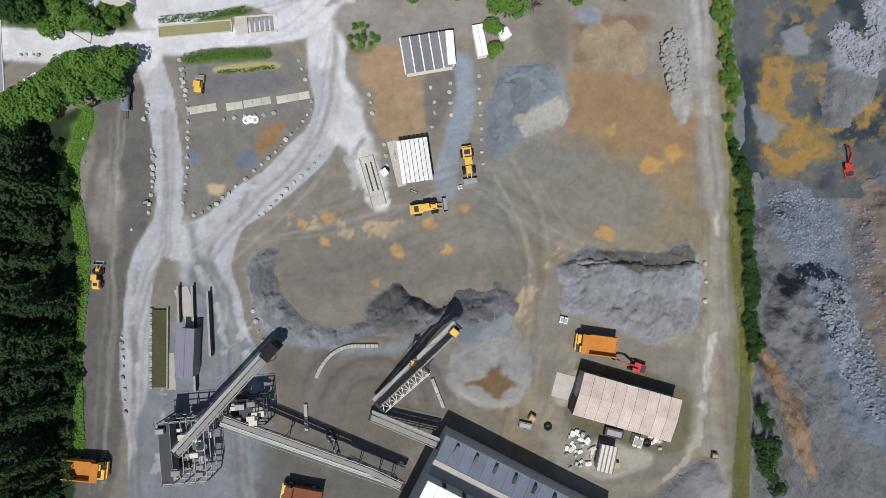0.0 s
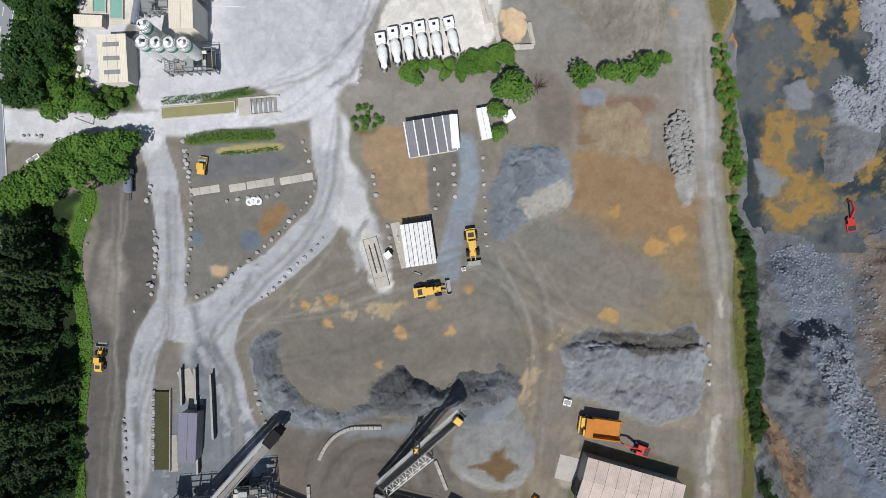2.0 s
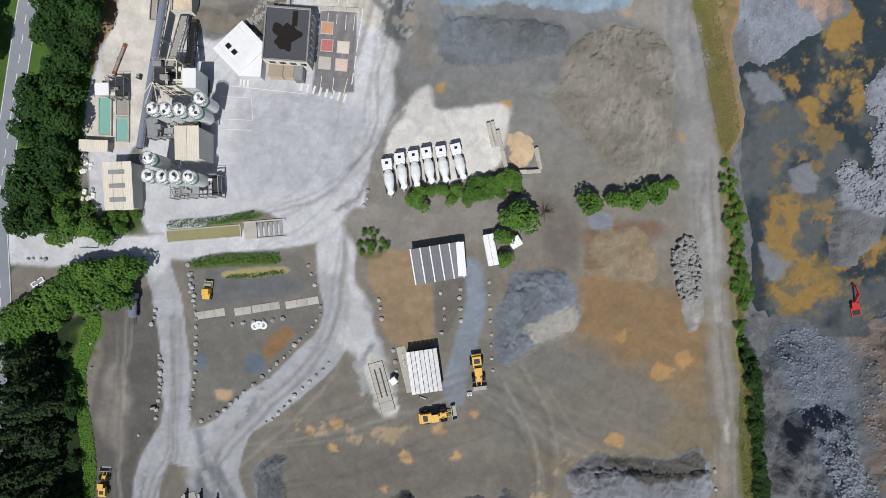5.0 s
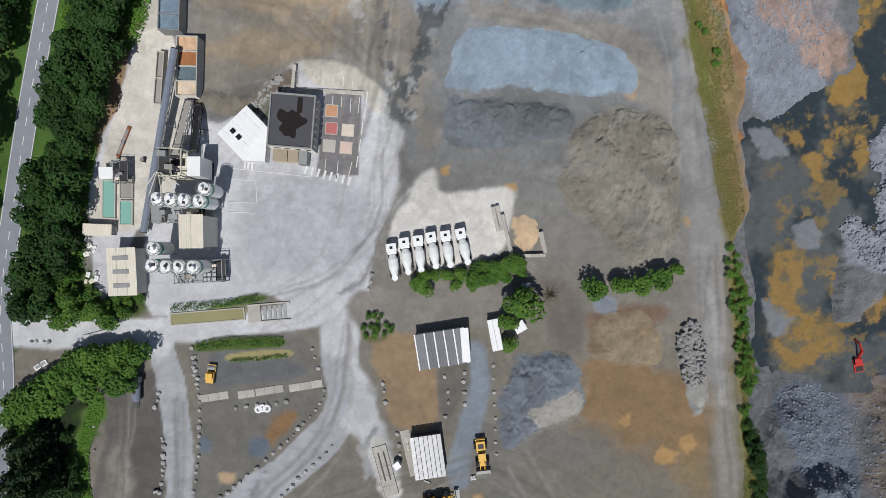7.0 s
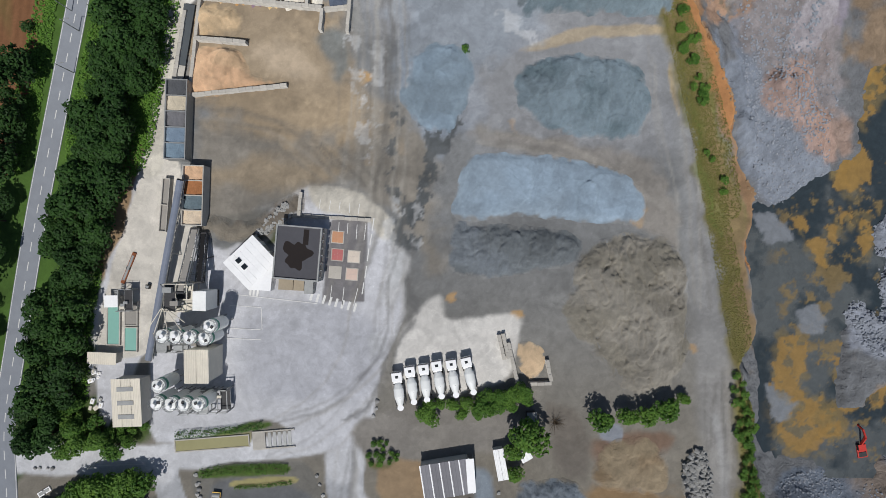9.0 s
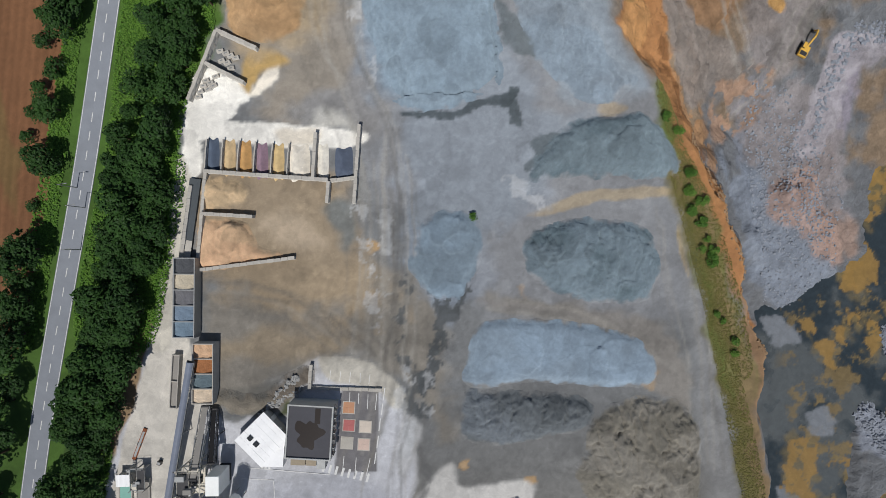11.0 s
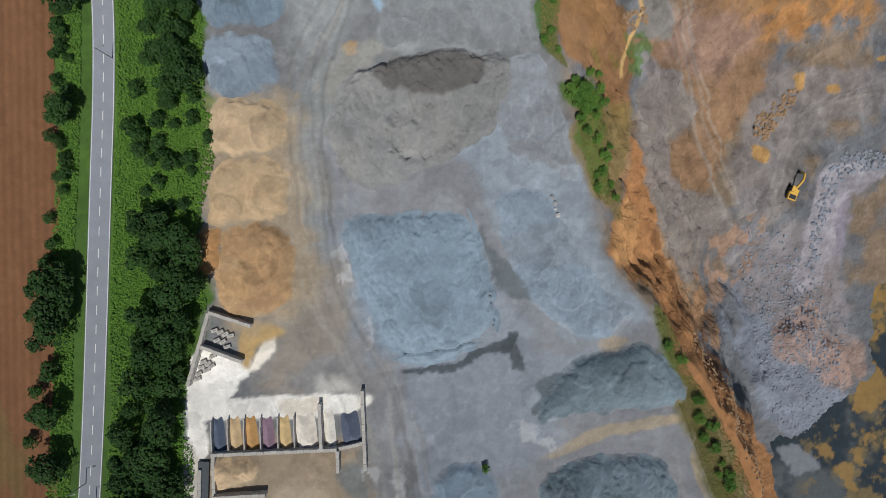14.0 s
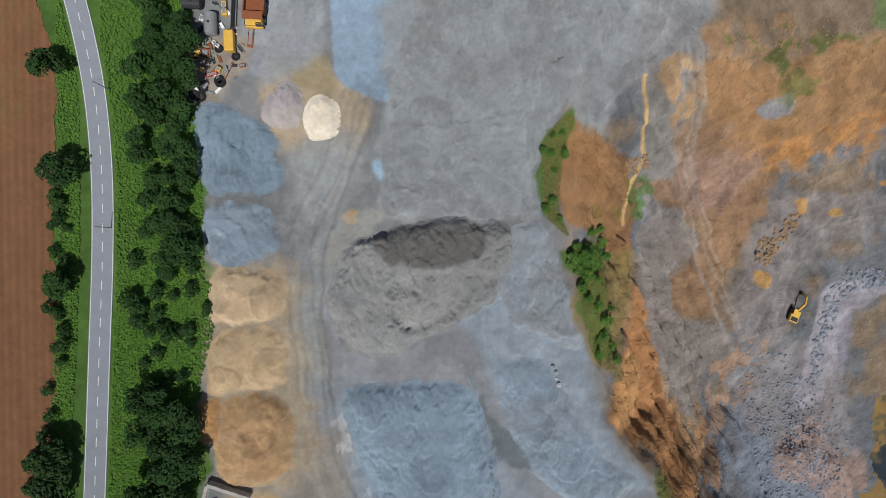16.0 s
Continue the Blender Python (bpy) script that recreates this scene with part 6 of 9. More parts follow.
def plant(kind, x, y, scale=1.0, z=None):
    rng = random.Random(x * 7.1 + y * 3.3)
    first = rng.choice(KINDS[kind])
    clear = float(to_line(np.array([x]), np.array([y]), ROAD)[0][0])
    if kind == "road" and clear < 7.0:
        x -= 7.0 - clear
    elif kind in ("belt", "wood", "dark_bush") and clear < 6.5:
        return
    h = float(ground_height(np.array([x]), np.array([y]))[0]) if z is None else z
    m = pose(x, y, h, 0, 0, rng.uniform(0, 360))
    s = scale * rng.uniform(0.8, 1.2)
    tree = first if first.name not in used else copy_thing(first, m)
    used.add(first.name)
    tree.matrix_basis = m
    tree.scale = (s, s, s * rng.uniform(0.85, 1.1))
    tagged(tree, group="trees and shrubs")


listed_tracks = []
listed_tracks.append(("wood", [(-113.3, 18.7), (-102.5, 26.9), (-93.1, 25.6), (-91.1, 14.7), (-91.8, -1.6), (-88.4, -16.6), (-89.8, -35.7), (-90.5, -52.1), (-91.9, -71.2), (-117.6, -71.1), (-117.4, 5.2)], 170, 3.2, 1.05))
listed_tracks.append(("dark_bush", [(-91, 25.6), (-87.7, 20.1), (-88, 5.2), (-86.4, -22.1), (-87.1, -52.1), (-89.8, -52.1), (-89.1, -8.5)], 24, 2.6, 1.0))
listed_tracks.append(("yard", [(-103.2, 31.7), (-98.5, 35.1), (-92.4, 39.2), (-87.6, 44.3), (-75.4, 46), (-71.9, 44.4), (-72.7, 39.9), (-84.9, 35.8), (-94.4, 30.3), (-101.9, 27.6)], 80, 2.0, 1.0))
listed_tracks.append(("belt", [(-103.2, 52.7), (-98.8, 74.2), (-94.4, 97.1), (-89.4, 117.3), (-86.8, 126.7), (-79.4, 118.8), (-80.6, 108), (-85.1, 94.5), (-86.9, 82.4), (-88.7, 65), (-93.9, 55.5)], 70, 3.2, 1.05))
listed_tracks.append(("yard", [(-100.6, 58.1), (-91.3, 64.9), (-87.2, 54.2), (-76.6, 54.4), (-75.2, 51), (-87.2, 50.2), (-95.2, 52.8)], 14, 2.6, 0.8))
listed_tracks.append(("belt", [(-86.9, 130.7), (-83.1, 145.5), (-79.9, 154.9), (-74.6, 156.4), (-71.7, 141.7), (-76.9, 130.9), (-78.1, 117.4), (-84.1, 118.7)], 30, 3.2, 1.0))
listed_tracks.append(("belt", [(-62.4, 300.5), (-51.1, 299.3), (-51.5, 284.0), (-54.4, 275.3), (-54.6, 262.4), (-57.3, 249.9), (-55.6, 242.6), (-66.3, 241.8), (-65.5, 262.3), (-65.4, 280.3)], 46, 2.7, 0.85))
listed_tracks.append(("belt", [(-71.1, 214.0), (-64.6, 214.6), (-60.8, 208.4), (-60.2, 197.3), (-64.7, 186.1), (-67.5, 176.0), (-69.8, 163.3), (-73.2, 139.1), (-82.7, 140.2), (-77.6, 177.2), (-72.9, 198.7)], 62, 2.9, 1.00))
listed_tracks.append(("belt", [(-80.2, 166.0), (-70.5, 167.1), (-73.5, 151.6), (-77.5, 125.8), (-84.8, 94.7), (-96.3, 95.0), (-87.7, 126.1), (-81.9, 150.6)], 46, 3.2, 1.0))
listed_tracks.append(("dark_bush", [(-87.0, 262.3), (-82.6, 261.8), (-86.9, 230.7), (-91.0, 204.7), (-94.9, 202.5), (-91.3, 231.1)], 26, 2.2, 0.8))
listed_tracks.append(("dark_bush", [(-98.5, 202.9), (-92.0, 202.2), (-100.7, 142.1), (-106.7, 142.8)], 16, 3.0, 1.0))
listed_tracks.append(("dark_bush", [(-70.2, 235.4), (-59.8, 234.3), (-61.4, 214.6), (-72.4, 215.9)], 14, 2.6, 0.90))
listed_tracks.append(("dark_bush", [(-70.2, 245.0), (-54.8, 243.3), (-56.2, 225.0), (-71.0, 226.7)], 10, 3.0, 0.90))
listed_tracks.append(("bush", [(68.1, 60.2), (72.3, 60.2), (75.1, 39.6), (75.1, 24.5), (70.9, 25.8)], 30, 1.6, 0.7))
listed_tracks.append(("dark_bush", [(72.3, 23.1), (77.8, 24.5), (79.5, 2.5), (81.4, -16.8), (78.6, -27.8), (75.8, -22.3), (74, 2.5)], 120, 1.2, 0.7))
listed_tracks.append(("dark_bush", [(78.7, -44.4), (86.3, -41.6), (89.1, -49.9), (91.9, -61.3), (80.8, -61.2)], 14, 2.8, 0.9))
listed_tracks.append(("bush", [(64.6, 70.1), (68.1, 70.2), (72.5, 45.6), (71.3, 34.7), (68.4, 42.9)], 26, 1.5, 0.7))
listed_tracks.append(("bush", [(51.4, 154.9), (53.5, 154.9), (58.6, 133.3), (64.5, 109), (61.8, 106.2), (55.9, 133.3)], 26, 1.8, 0.7))
listed_tracks.append(("bush", [(27.0, 261.1), (31.3, 266.1), (35.5, 266.6), (31.8, 258.5), (28.9, 245.2), (30.7, 238.8), (25.7, 244.1), (25.6, 252.4)], 12, 2.0, 0.7))
listed_tracks.append(("bush", [(30.5, 236.2), (38.4, 234.4), (36.7, 229.3), (31.6, 231.0)], 12, 1.4, 0.9))
listed_tracks.append(("bush", [(33.3, 234.6), (44.0, 240.4), (40.4, 219.1), (41.9, 208.0), (36.7, 205.4), (32.2, 214.4)], 26, 1.8, 0.8))
listed_tracks.append(("bush", [(44.1, 178.1), (49.4, 176.8), (49.7, 166.7), (57.2, 146.9), (59.6, 130.3), (56.9, 130.6), (51, 153), (48.1, 164.1)], 16, 2.6, 0.9))
listed_tracks.append(("yard", [(-7.5, 62.6), (2.6, 64.1), (13.4, 67.6), (16.9, 66.9), (16.2, 63.5), (4, 60.7), (-6.8, 59.2)], 24, 1.6, 0.62))
listed_tracks.append(("bush", [(-21.7, 52.7), (-17.9, 53.6), (-14.6, 52.8), (-13.8, 49), (-17.6, 47.6), (-20.9, 47.8)], 16, 1.3, 0.55))
listed_tracks.append(("bush", [(-0.2, 148.7), (1.1, 148.5), (1, 147.2), (-0.3, 147.3)], 1, 0.5, 0.6))
listed_tracks.append(("bush", [(-99.8, 58.1), (-91.7, 59.5), (-74.1, 59.6), (-74.8, 54.2), (-82.2, 53.5), (-97.1, 55.4)], 14, 2.6, 1.2))
for kind, poly, count, gap, size in listed_tracks:
    for x, y, s in scatter(poly, count, int(count * 7 + gap * 10), 0.85, 1.15, gap):
        plant(kind, x, y, size * s)
for x, y, s in (*[(*p, 1.0) for p in [(-91.3, 203.9), (-93.3, 191.8), (-96.6, 172.8), (-98.2, 160.6), (-101.3, 140.2), (-104, 132.7), (-91, 201.3), (-89.6, 196.6)]], *[(*p, 0.95) for p in [(-82.4, 289.4), (-82.7, 266.4), (-85.3, 241.1), (-91.2, 202.6), (-93.9, 195.8)]], *[(*p, 1.1) for p in [(-101.4, 137.3), (-103.9, 128.2), (-101.3, 125.6), (-102.5, 120.4), (-104.4, 116.5), (-105.6, 108.7), (-103.6, 104.8), (-107.4, 98.2), (-106.7, 93), (-104.6, 82.7), (-108.4, 77.4)]]):
    plant("road", x, y, s)
for x, y, s in ((*(16.4, 55.8), 1.25), (*(14, 46.7), 0.75), (*(13, 51.7), 0.7), (*(33.4, 61), 0.95), (*(39.6, 60.6), 1.05), (*(48.1, 63.6), 1.35), (*(44.1, 61.9), 1.0), (*(53.2, 64.7), 0.5), (*(33.8, 233.5), 0.7)):
    plant("yard", x, y, s)


def hedge(line, width, high, label, mat=HEDGE, dense=14):
    """A clipped hedge: a tapering core of twigs under many small leaves."""
    rng, spots, normals = random.Random(int(line[0][0] * 10)), [], []
    pts = rounded(line, 8, False)
    for a, b in zip(pts, pts[1:]):
        a, b = Vector(a), Vector(b)
        for _ in range(max(1, int((b - a).length * width * dense))):
            s, t = rng.uniform(-1, 1), rng.random()
            side = Vector((-(b - a).y, (b - a).x)).normalized()
            p = a.lerp(b, t) + side * s * width / 2
            spots.append((p.x, p.y, high * rng.uniform(0.55, 1.0) * (1 - 0.3 * abs(s) ** 3)))
            normals.append((side.x * s * 0.5, side.y * s * 0.5, 1))
    top = empty("hedge", pose(0, 0, 0), label, "hedge")
    leaves = new("foliage", leaves_mesh("foliage", spots, normals, 0.14, 0.3, rng, mat))
    leaves.parent = top
    for i, (a, b) in enumerate(zip(pts[::4], pts[4::4])):
        part("stem", rodded((*a, -0.1), ((a[0] + b[0]) / 2, (a[1] + b[1]) / 2, high * 0.7), 0.12, 6), BARK, top)


hedge([(-67, 54.6), (-60.4, 55.2), (-53.7, 56), (-46.4, 57.2)], 1.8, 1.2, "long clipped green hedge beside a basin")
hedge([(-61, 45.4), (-55, 46.4), (-48.3, 46.7), (-40.3, 46.8)], 2.6, 1.0, "wide low green hedge on a road island", LEAF_BRIGHT)
hedge([(-52.9, 42.1), (-45.6, 42.7), (-39.2, 43.5)], 1.0, 0.6, "thin low hedge on a road island", LEAF_BRIGHT)

tufts, ups, dry, dry_ups, rng = [], [], [], [], random.Random(77)
listed_spoil = []
listed_spoil.append(([(-77.7, 238.6), (-53.4, 236.2), (-60.2, 210.2), (-60.2, 196.8), (-66.3, 177.4), (-70, 155), (-75.2, 117.8), (-93.6, 119.9), (-84.9, 170)], 24000, 0.8))
listed_spoil.append(([(-70.2, 313.1), (-51.4, 311.1), (-54.6, 282.4), (-53, 273), (-55.4, 237.5), (-61.5, 203.7), (-61.6, 190.4), (-86.3, 193.3), (-76.4, 246.4)], 24000, 0.8))
listed_spoil.append(([(-99.2, 58.1), (-93.2, 103.8), (-83.1, 144.1), (-78, 160.3), (-67.3, 160.5), (-73.5, 125.6), (-82.5, 104), (-86.8, 77.1), (-88.6, 60.9)], 6500, 1.0))
listed_spoil.append(([(67.4, 62.9), (72.3, 62.9), (75.7, 46.5), (76.5, 19), (80.7, 2.5), (82.8, -16.8), (78.6, -27.8), (76.6, -61.2), (71.8, -61.2), (73.8, -27.8), (71, 2.5), (70.9, 25.8)], 11000, 0.4))
listed_spoil.append(([(47.3, 160.2), (53.4, 160.3), (57.1, 144.2), (64.5, 109), (70.5, 79.1), (66.5, 73.6), (62, 92.6), (55.3, 126.5)], 7000, 0.35))
listed_spoil.append(([(27.0, 261.1), (31.3, 266.1), (35.5, 266.6), (31.8, 258.5), (28.9, 245.2), (30.7, 238.8), (25.7, 244.1), (25.6, 252.4)], 2600, 0.4))
listed_spoil.append(([(30.5, 236.2), (38.4, 234.4), (36.7, 229.3), (31.6, 231.0)], 900, 0.4))
listed_spoil.append(([(33.3, 234.6), (44.0, 240.4), (40.4, 219.1), (41.9, 208.0), (36.7, 205.4), (32.2, 214.4)], 2400, 0.4))
listed_spoil.append(([(44.1, 178.7), (49.4, 176.8), (50.9, 165.2), (59.8, 145.2), (67.4, 113.1), (63, 109.5), (54.2, 130.9), (49, 159.9)], 5000, 0.4))
listed_spoil.append(([(-84.9, 33.7), (-82.9, 30.3), (-86.3, 18.8), (-84.3, 2.4), (-83.7, -5.7), (-85.7, -27.5), (-85.1, -49.4), (-87.8, -49.4), (-86.6, -8.5), (-89, 18.8)], 5000, 0.4))
listed_spoil.append(([(-90.5, 223.9), (-87.9, 223.6), (-94.1, 171), (-102.1, 120.8), (-107.9, 121.5), (-98.7, 171.4)], 6000, 0.6))
listed_spoil.append(([(-82, 306.4), (-79.1, 303.5), (-79.8, 279.8), (-84.2, 240.7), (-92.1, 194), (-96, 194.4), (-87.3, 254.3)], 6000, 0.6))
listed_spoil.append(([(79.3, -41.6), (86.3, -38.9), (100.2, -47.2), (100.2, -61.3), (79.4, -61.2)], 900, 0.8))
for poly, count, tall in listed_spoil:
    spots = scatter(poly, count, count, 0, 1)
    far_off = to_line(np.array([p[0] for p in spots]), np.array([p[1] for p in spots]), rounded(ROAD, 4, False))[0] > 3.4
    spots = [p for p, ok in zip(spots, far_off) if ok]
    rim_side = poly[0][0] > 20
    for x, y, z, s in on_ground(spots):
        (dry if rim_side else tufts).append((x, y, z + tall * (0.2 + 0.8 * s)))
        (dry_ups if rim_side else ups).append((rng.uniform(-0.3, 0.3), rng.uniform(-0.3, 0.3), 1.8))
tagged(new("undergrowth", leaves_mesh("undergrowth", tufts, ups, 0.2, 0.44, rng, WEEDS)), "rank green grass and weeds on the verges", kind="stuff")
tagged(new("undergrowth", leaves_mesh("undergrowth", dry, dry_ups, 0.12, 0.28, rng, LEAF_OLIVE)), "dry olive grass and weeds along the pit rim", kind="stuff")


# ---- buildings ----
def facing(p, q, z=0.0):
    """The pose at p whose x axis points to q."""
    return pose(p[0], p[1], z, 0, 0, math.degrees(math.atan2(q[1] - p[1], q[0] - p[0])))


def span(p, q):
    return math.hypot(q[0] - p[0], q[1] - p[1])


PINK_ROOF = material("weathered_roof", lin(216, 202, 192), 0.75, grain=1.2, amount=0.15, stain=0.3, bump=0.1, vary=0.1, blotch=0.35)
GREY_ROOF = material("slate_roof", lin(132, 132, 138), 0.6, grain=1.5, amount=0.12, stain=0.2, bump=0.08, vary=0.12, blotch=0.4)
BLUE_ROOF = material("blue_roof", lin(128, 136, 152), 0.6, grain=1.5, amount=0.12, stain=0.3, bump=0.08, vary=0.08, blotch=0.3)
STORE_ROOF = material("grimy_white_sheet", lin(232, 232, 232), 0.6, grain=3.5, amount=0.3, stain=0.3, bump=0.1, vary=0.08, blotch=0.8)
CREAM = material("cream_sheet", lin(226, 220, 206), 0.6, grain=1.5, amount=0.08, stain=0.15, bump=0.05, vary=0.05, blotch=0.4)
FELT = material("roof_felt", lin(88, 88, 94), 0.75, grain=1.5, amount=0.12, stain=0.2, bump=0.05, blotch=0.3)
WET = material("standing_water", lin(46, 40, 36), 0.1, grain=1.5, amount=0.1, stain=0.2, bump=0, spec=0.6)
WALL = material("plaster_wall", lin(200, 196, 188), 0.85, grain=1.5, amount=0.1, stain=0.2, bump=0.05, blotch=0.4)
SILO = material("silo_white", lin(240, 242, 240), 0.45, grain=1.5, amount=0.06, stain=0.15, bump=0.02, blotch=0.5)
GREEN = material("green_band", lin(82, 150, 132), 0.5, grain=1.5, amount=0.06, stain=0.15, bump=0)
TEAL = material("teal_water", lin(136, 184, 172), 0.15, grain=0.8, amount=0.06, stain=0.1, bump=0.02, spec=0.5)
LILAC = material("lilac_roof", lin(140, 138, 156), 0.6, grain=1.5, amount=0.08, stain=0.15, bump=0.05, blotch=0.3)


def ribbed(bm, x0, x1, y0, y1, z0, z1, ribs, thick=0.06):
    """A profiled sheet sloping from z0 at y0 to z1 at y1, with ribs along the slope."""
    n = ribs * 4
    rows = []
    for y, z in ((y0, z0), (y1, z1)):
        rows.append([bm.verts.new((x0 + (x1 - x0) * i / n, y, z + (0.05 if i % 4 in (1, 2) else 0))) for i in range(n + 1)])
        rows.append([bm.verts.new((x0 + (x1 - x0) * i / n, y, z - thick)) for i in range(n + 1)])
    for i in range(n):
        bm.faces.new((rows[0][i], rows[0][i + 1], rows[2][i + 1], rows[2][i]))
        bm.faces.new((rows[1][i], rows[3][i], rows[3][i + 1], rows[1][i + 1]))
        bm.faces.new((rows[0][i], rows[1][i], rows[1][i + 1], rows[0][i + 1]))
        bm.faces.new((rows[2][i], rows[2][i + 1], rows[3][i + 1], rows[3][i]))
    bm.faces.new((rows[0][0], rows[2][0], rows[3][0], rows[1][0]))
    bm.faces.new((rows[0][n], rows[1][n], rows[3][n], rows[2][n]))
    bmesh.ops.recalc_face_normals(bm, faces=bm.faces)


def shed(name, label, p, q, deep, high, sheets, roof_mat, wall_mat, ribs=4, pitch=0.25, ridge=False, glass=0, gap=0.03, doors=0, seam=None):
    """A sheet-roofed building whose front edge runs from p to q; it reaches deep to the left of that line."""
    long = span(p, q)
    top = empty(name, facing(p, q), label, "building")
    t = 0.18
    for i, b in enumerate(((0.15, long - 0.15, 0.15, 0.15 + t), (0.15, long - 0.15, deep - 0.15 - t, deep - 0.15), (0.15, 0.15 + t, 0.15 + t, deep - 0.15 - t), (long - 0.15 - t, long - 0.15, 0.15 + t, deep - 0.15 - t))):
        part("wall", boxed(*b, -0.2, high - 0.12 + (0 if ridge else min(0, pitch))), wall_mat, top)
    w = long / sheets
    for i in range(sheets):
        halves = ((-0.15, deep / 2, high, high + pitch), (deep / 2, deep + 0.15, high + pitch, high)) if ridge else ((-0.15, deep + 0.15, high, high + pitch),)
        for y0, y1, z0, z1 in halves:
            bm = bmesh.new()
            ribbed(bm, i * w + gap, (i + 1) * w - gap, y0, y1, z0, z1, ribs)
            part("roof_sheet", bm, roof_mat, top)
    if seam:
        for i in range(sheets + 1):
            part("roof_strip", beamed((i * w, -0.2, high + 0.1), (i * w, deep + 0.2, high + pitch + 0.1), 0.28, 0.08), seam, top)
    for i in range(glass):
        y = deep * (i + 0.7) / (glass + 0.4)
        part("roof_light", boxed(long * 0.2, long * 0.75, y - 0.5, y + 0.5, high + 0.1 + pitch * y / deep, high + 0.16 + pitch * y / deep), STEEL, top)
    for i in range(doors):
        x = long * (i + 0.5) / doors
        part("door", boxed(x - 1.4, x + 1.4, 0.09, 0.15, 0.0, 3.0), STEEL, top)
    return top


# workshop with a weathered sheet roof
shed("workshop", "long workshop with weathered pinkish sheet roof", (31.7, -39.1), (54.8, -45.7), span((31.7, -39.1), (34.2, -29.4)), 5.0, 9, PINK_ROOF, STEEL, 6, 0.6, True, doors=3)
# narrow dark block added to stand for the shadow area beside the workshop
shed("lean_to", "dark upright strip standing for shade against the workshop gable", (31.4, -39), (32.2, -39.3), 9.5, 4.2, 2, DARK, DARK, 2, 0.1)
shed("hut", "small hut with striped cream and grey roof", (37.9, -53.2), (41.8, -54), 6.2, 2.6, 4, CREAM, STEEL, 2, 0.2, seam=GREY_ROOF)
shed("garage", "garage with dark grey panelled roof and white edge", (-7.5, 41), (3.8, 42.9), span((-7.5, 41), (-8.8, 49)), 3.6, 5, GREY_ROOF, WALL, 3, 0.4, seam=WHITE)
part_edge = empty("canopy", facing((1.8, 50.9), (3, 51)), "white roof sheet at the end of the garage", "canopy")
part("sheet", boxed(0, 1.9, -8.0, 0, 4.1, 4.2), WHITE, part_edge)
for s in (0.1, 1.7):
    part("post", boxed(s, s + 0.12, -7.9, -7.78, -0.1, 4.1), STEEL, part_edge)
    part("post", boxed(s, s + 0.12, -0.2, -0.08, -0.1, 4.1), STEEL, part_edge)
shed("store", "square store with white corrugated roof", (-8.3, 15.1), (-1, 16.2), span((-8.3, 15.1), (-9.9, 24.8)), 3.4, 7, STORE_ROOF, DARK, 3, 0.3, seam=None, gap=0.06)
shed("cabin", "narrow cabin with bluish white roof under trees", (9.6, 45.4), (12.1, 45.9), 7.2, 2.8, 2, WHITE, WALL, 3, 0.2)
shed("cabin", "small white site cabin beside a tree", (15.4, 49.4), (17.8, 50.8), 2.2, 2.2, 1, WHITE, WALL, 3, 0.1)
shed("cabin", "small grey cabin with a dark side", (16.2, 59), (18.6, 59.1), 2.3, 2.6, 1, STEEL, DARK, 3, 0.1)
# mixing plant
shed("plant_building", "cream sheeted building with three roof lights", (-79.3, 57.8), (-72.6, 58.1), span((-79.3, 57.8), (-79.3, 68.6)), 5.0, 3, CREAM, WALL, 6, 0.3, glass=3)
shed("batching_tower", "tall cream sheeted batching tower on steel legs", (-61.4, 69), (-55.9, 69.1), span((-61.4, 69), (-61.2, 76.3)), 9.2, 2, CREAM, CREAM, 7, 0.2)
shed("pump_house", "small white flat-roofed pump house", (-83, 85), (-79.6, 85.1), 2.5, 2.6, 1, WHITE, WALL, 3, 0.1)
shed("shipping_container", "dirty white shipping container beside the trees", (-86.8, 71.8), (-80, 71.6), 2.5, 2.6, 1, CREAM, WALL, 14, 0.02)
shed("weigh_hut", "open weighing shed with lilac sheet roof", (-61.6, -30.4), (-57.3, -30.6), span((-61.6, -30.4), (-61.3, -19)), 4.4, 2, LILAC, STEEL, 5, 0.2)

# office
office = empty("office_building", facing((-42.9, 92.5), (-32.6, 91.8)), "two-storey office with dark flat roof holding rainwater", "building")
ow, od = span((-42.9, 92.5), (-32.6, 91.8)), span((-42.9, 92.5), (-41.8, 104.7))
for b in ((0, ow, 0, 0.25), (0, ow, od - 0.25, od), (0, 0.25, 0.25, od - 0.25), (ow - 0.25, ow, 0.25, od - 0.25)):
    part("wall", boxed(*b, -0.2, 6.6), WALL, office)
part("roof", boxed(0.26, ow - 0.26, 0.26, od - 0.26, 6.1, 6.3), FELT, office)
for b in ((-0.05, ow + 0.05, -0.05, 0.28), (-0.05, ow + 0.05, od - 0.28, od + 0.05), (-0.05, 0.28, 0.28, od - 0.28), (ow - 0.28, ow + 0.05, 0.28, od - 0.28)):
    part("parapet", boxed(*b, 6.61, 6.72), STEEL, office)
bm = bmesh.new()
ring = []
for i in range(40):
    a = i / 40 * 6.2832
    r = 2.9 + 0.55 * math.sin(3 * a + 0.5) + 0.45 * math.sin(5 * a + 1.3) + 0.25 * math.sin(9 * a)
    ring.append(bm.verts.new((ow * 0.48 + r * math.cos(a), od * 0.47 + r * 1.05 * math.sin(a), 6.312)))
bm.faces.new(ring)
part("puddle", bm, WET, office, "dark rainwater puddle")
part("puddle", boxed(ow * 0.6, ow * 0.72, od * 0.66, od * 0.95, 6.305, 6.311), WET, office)
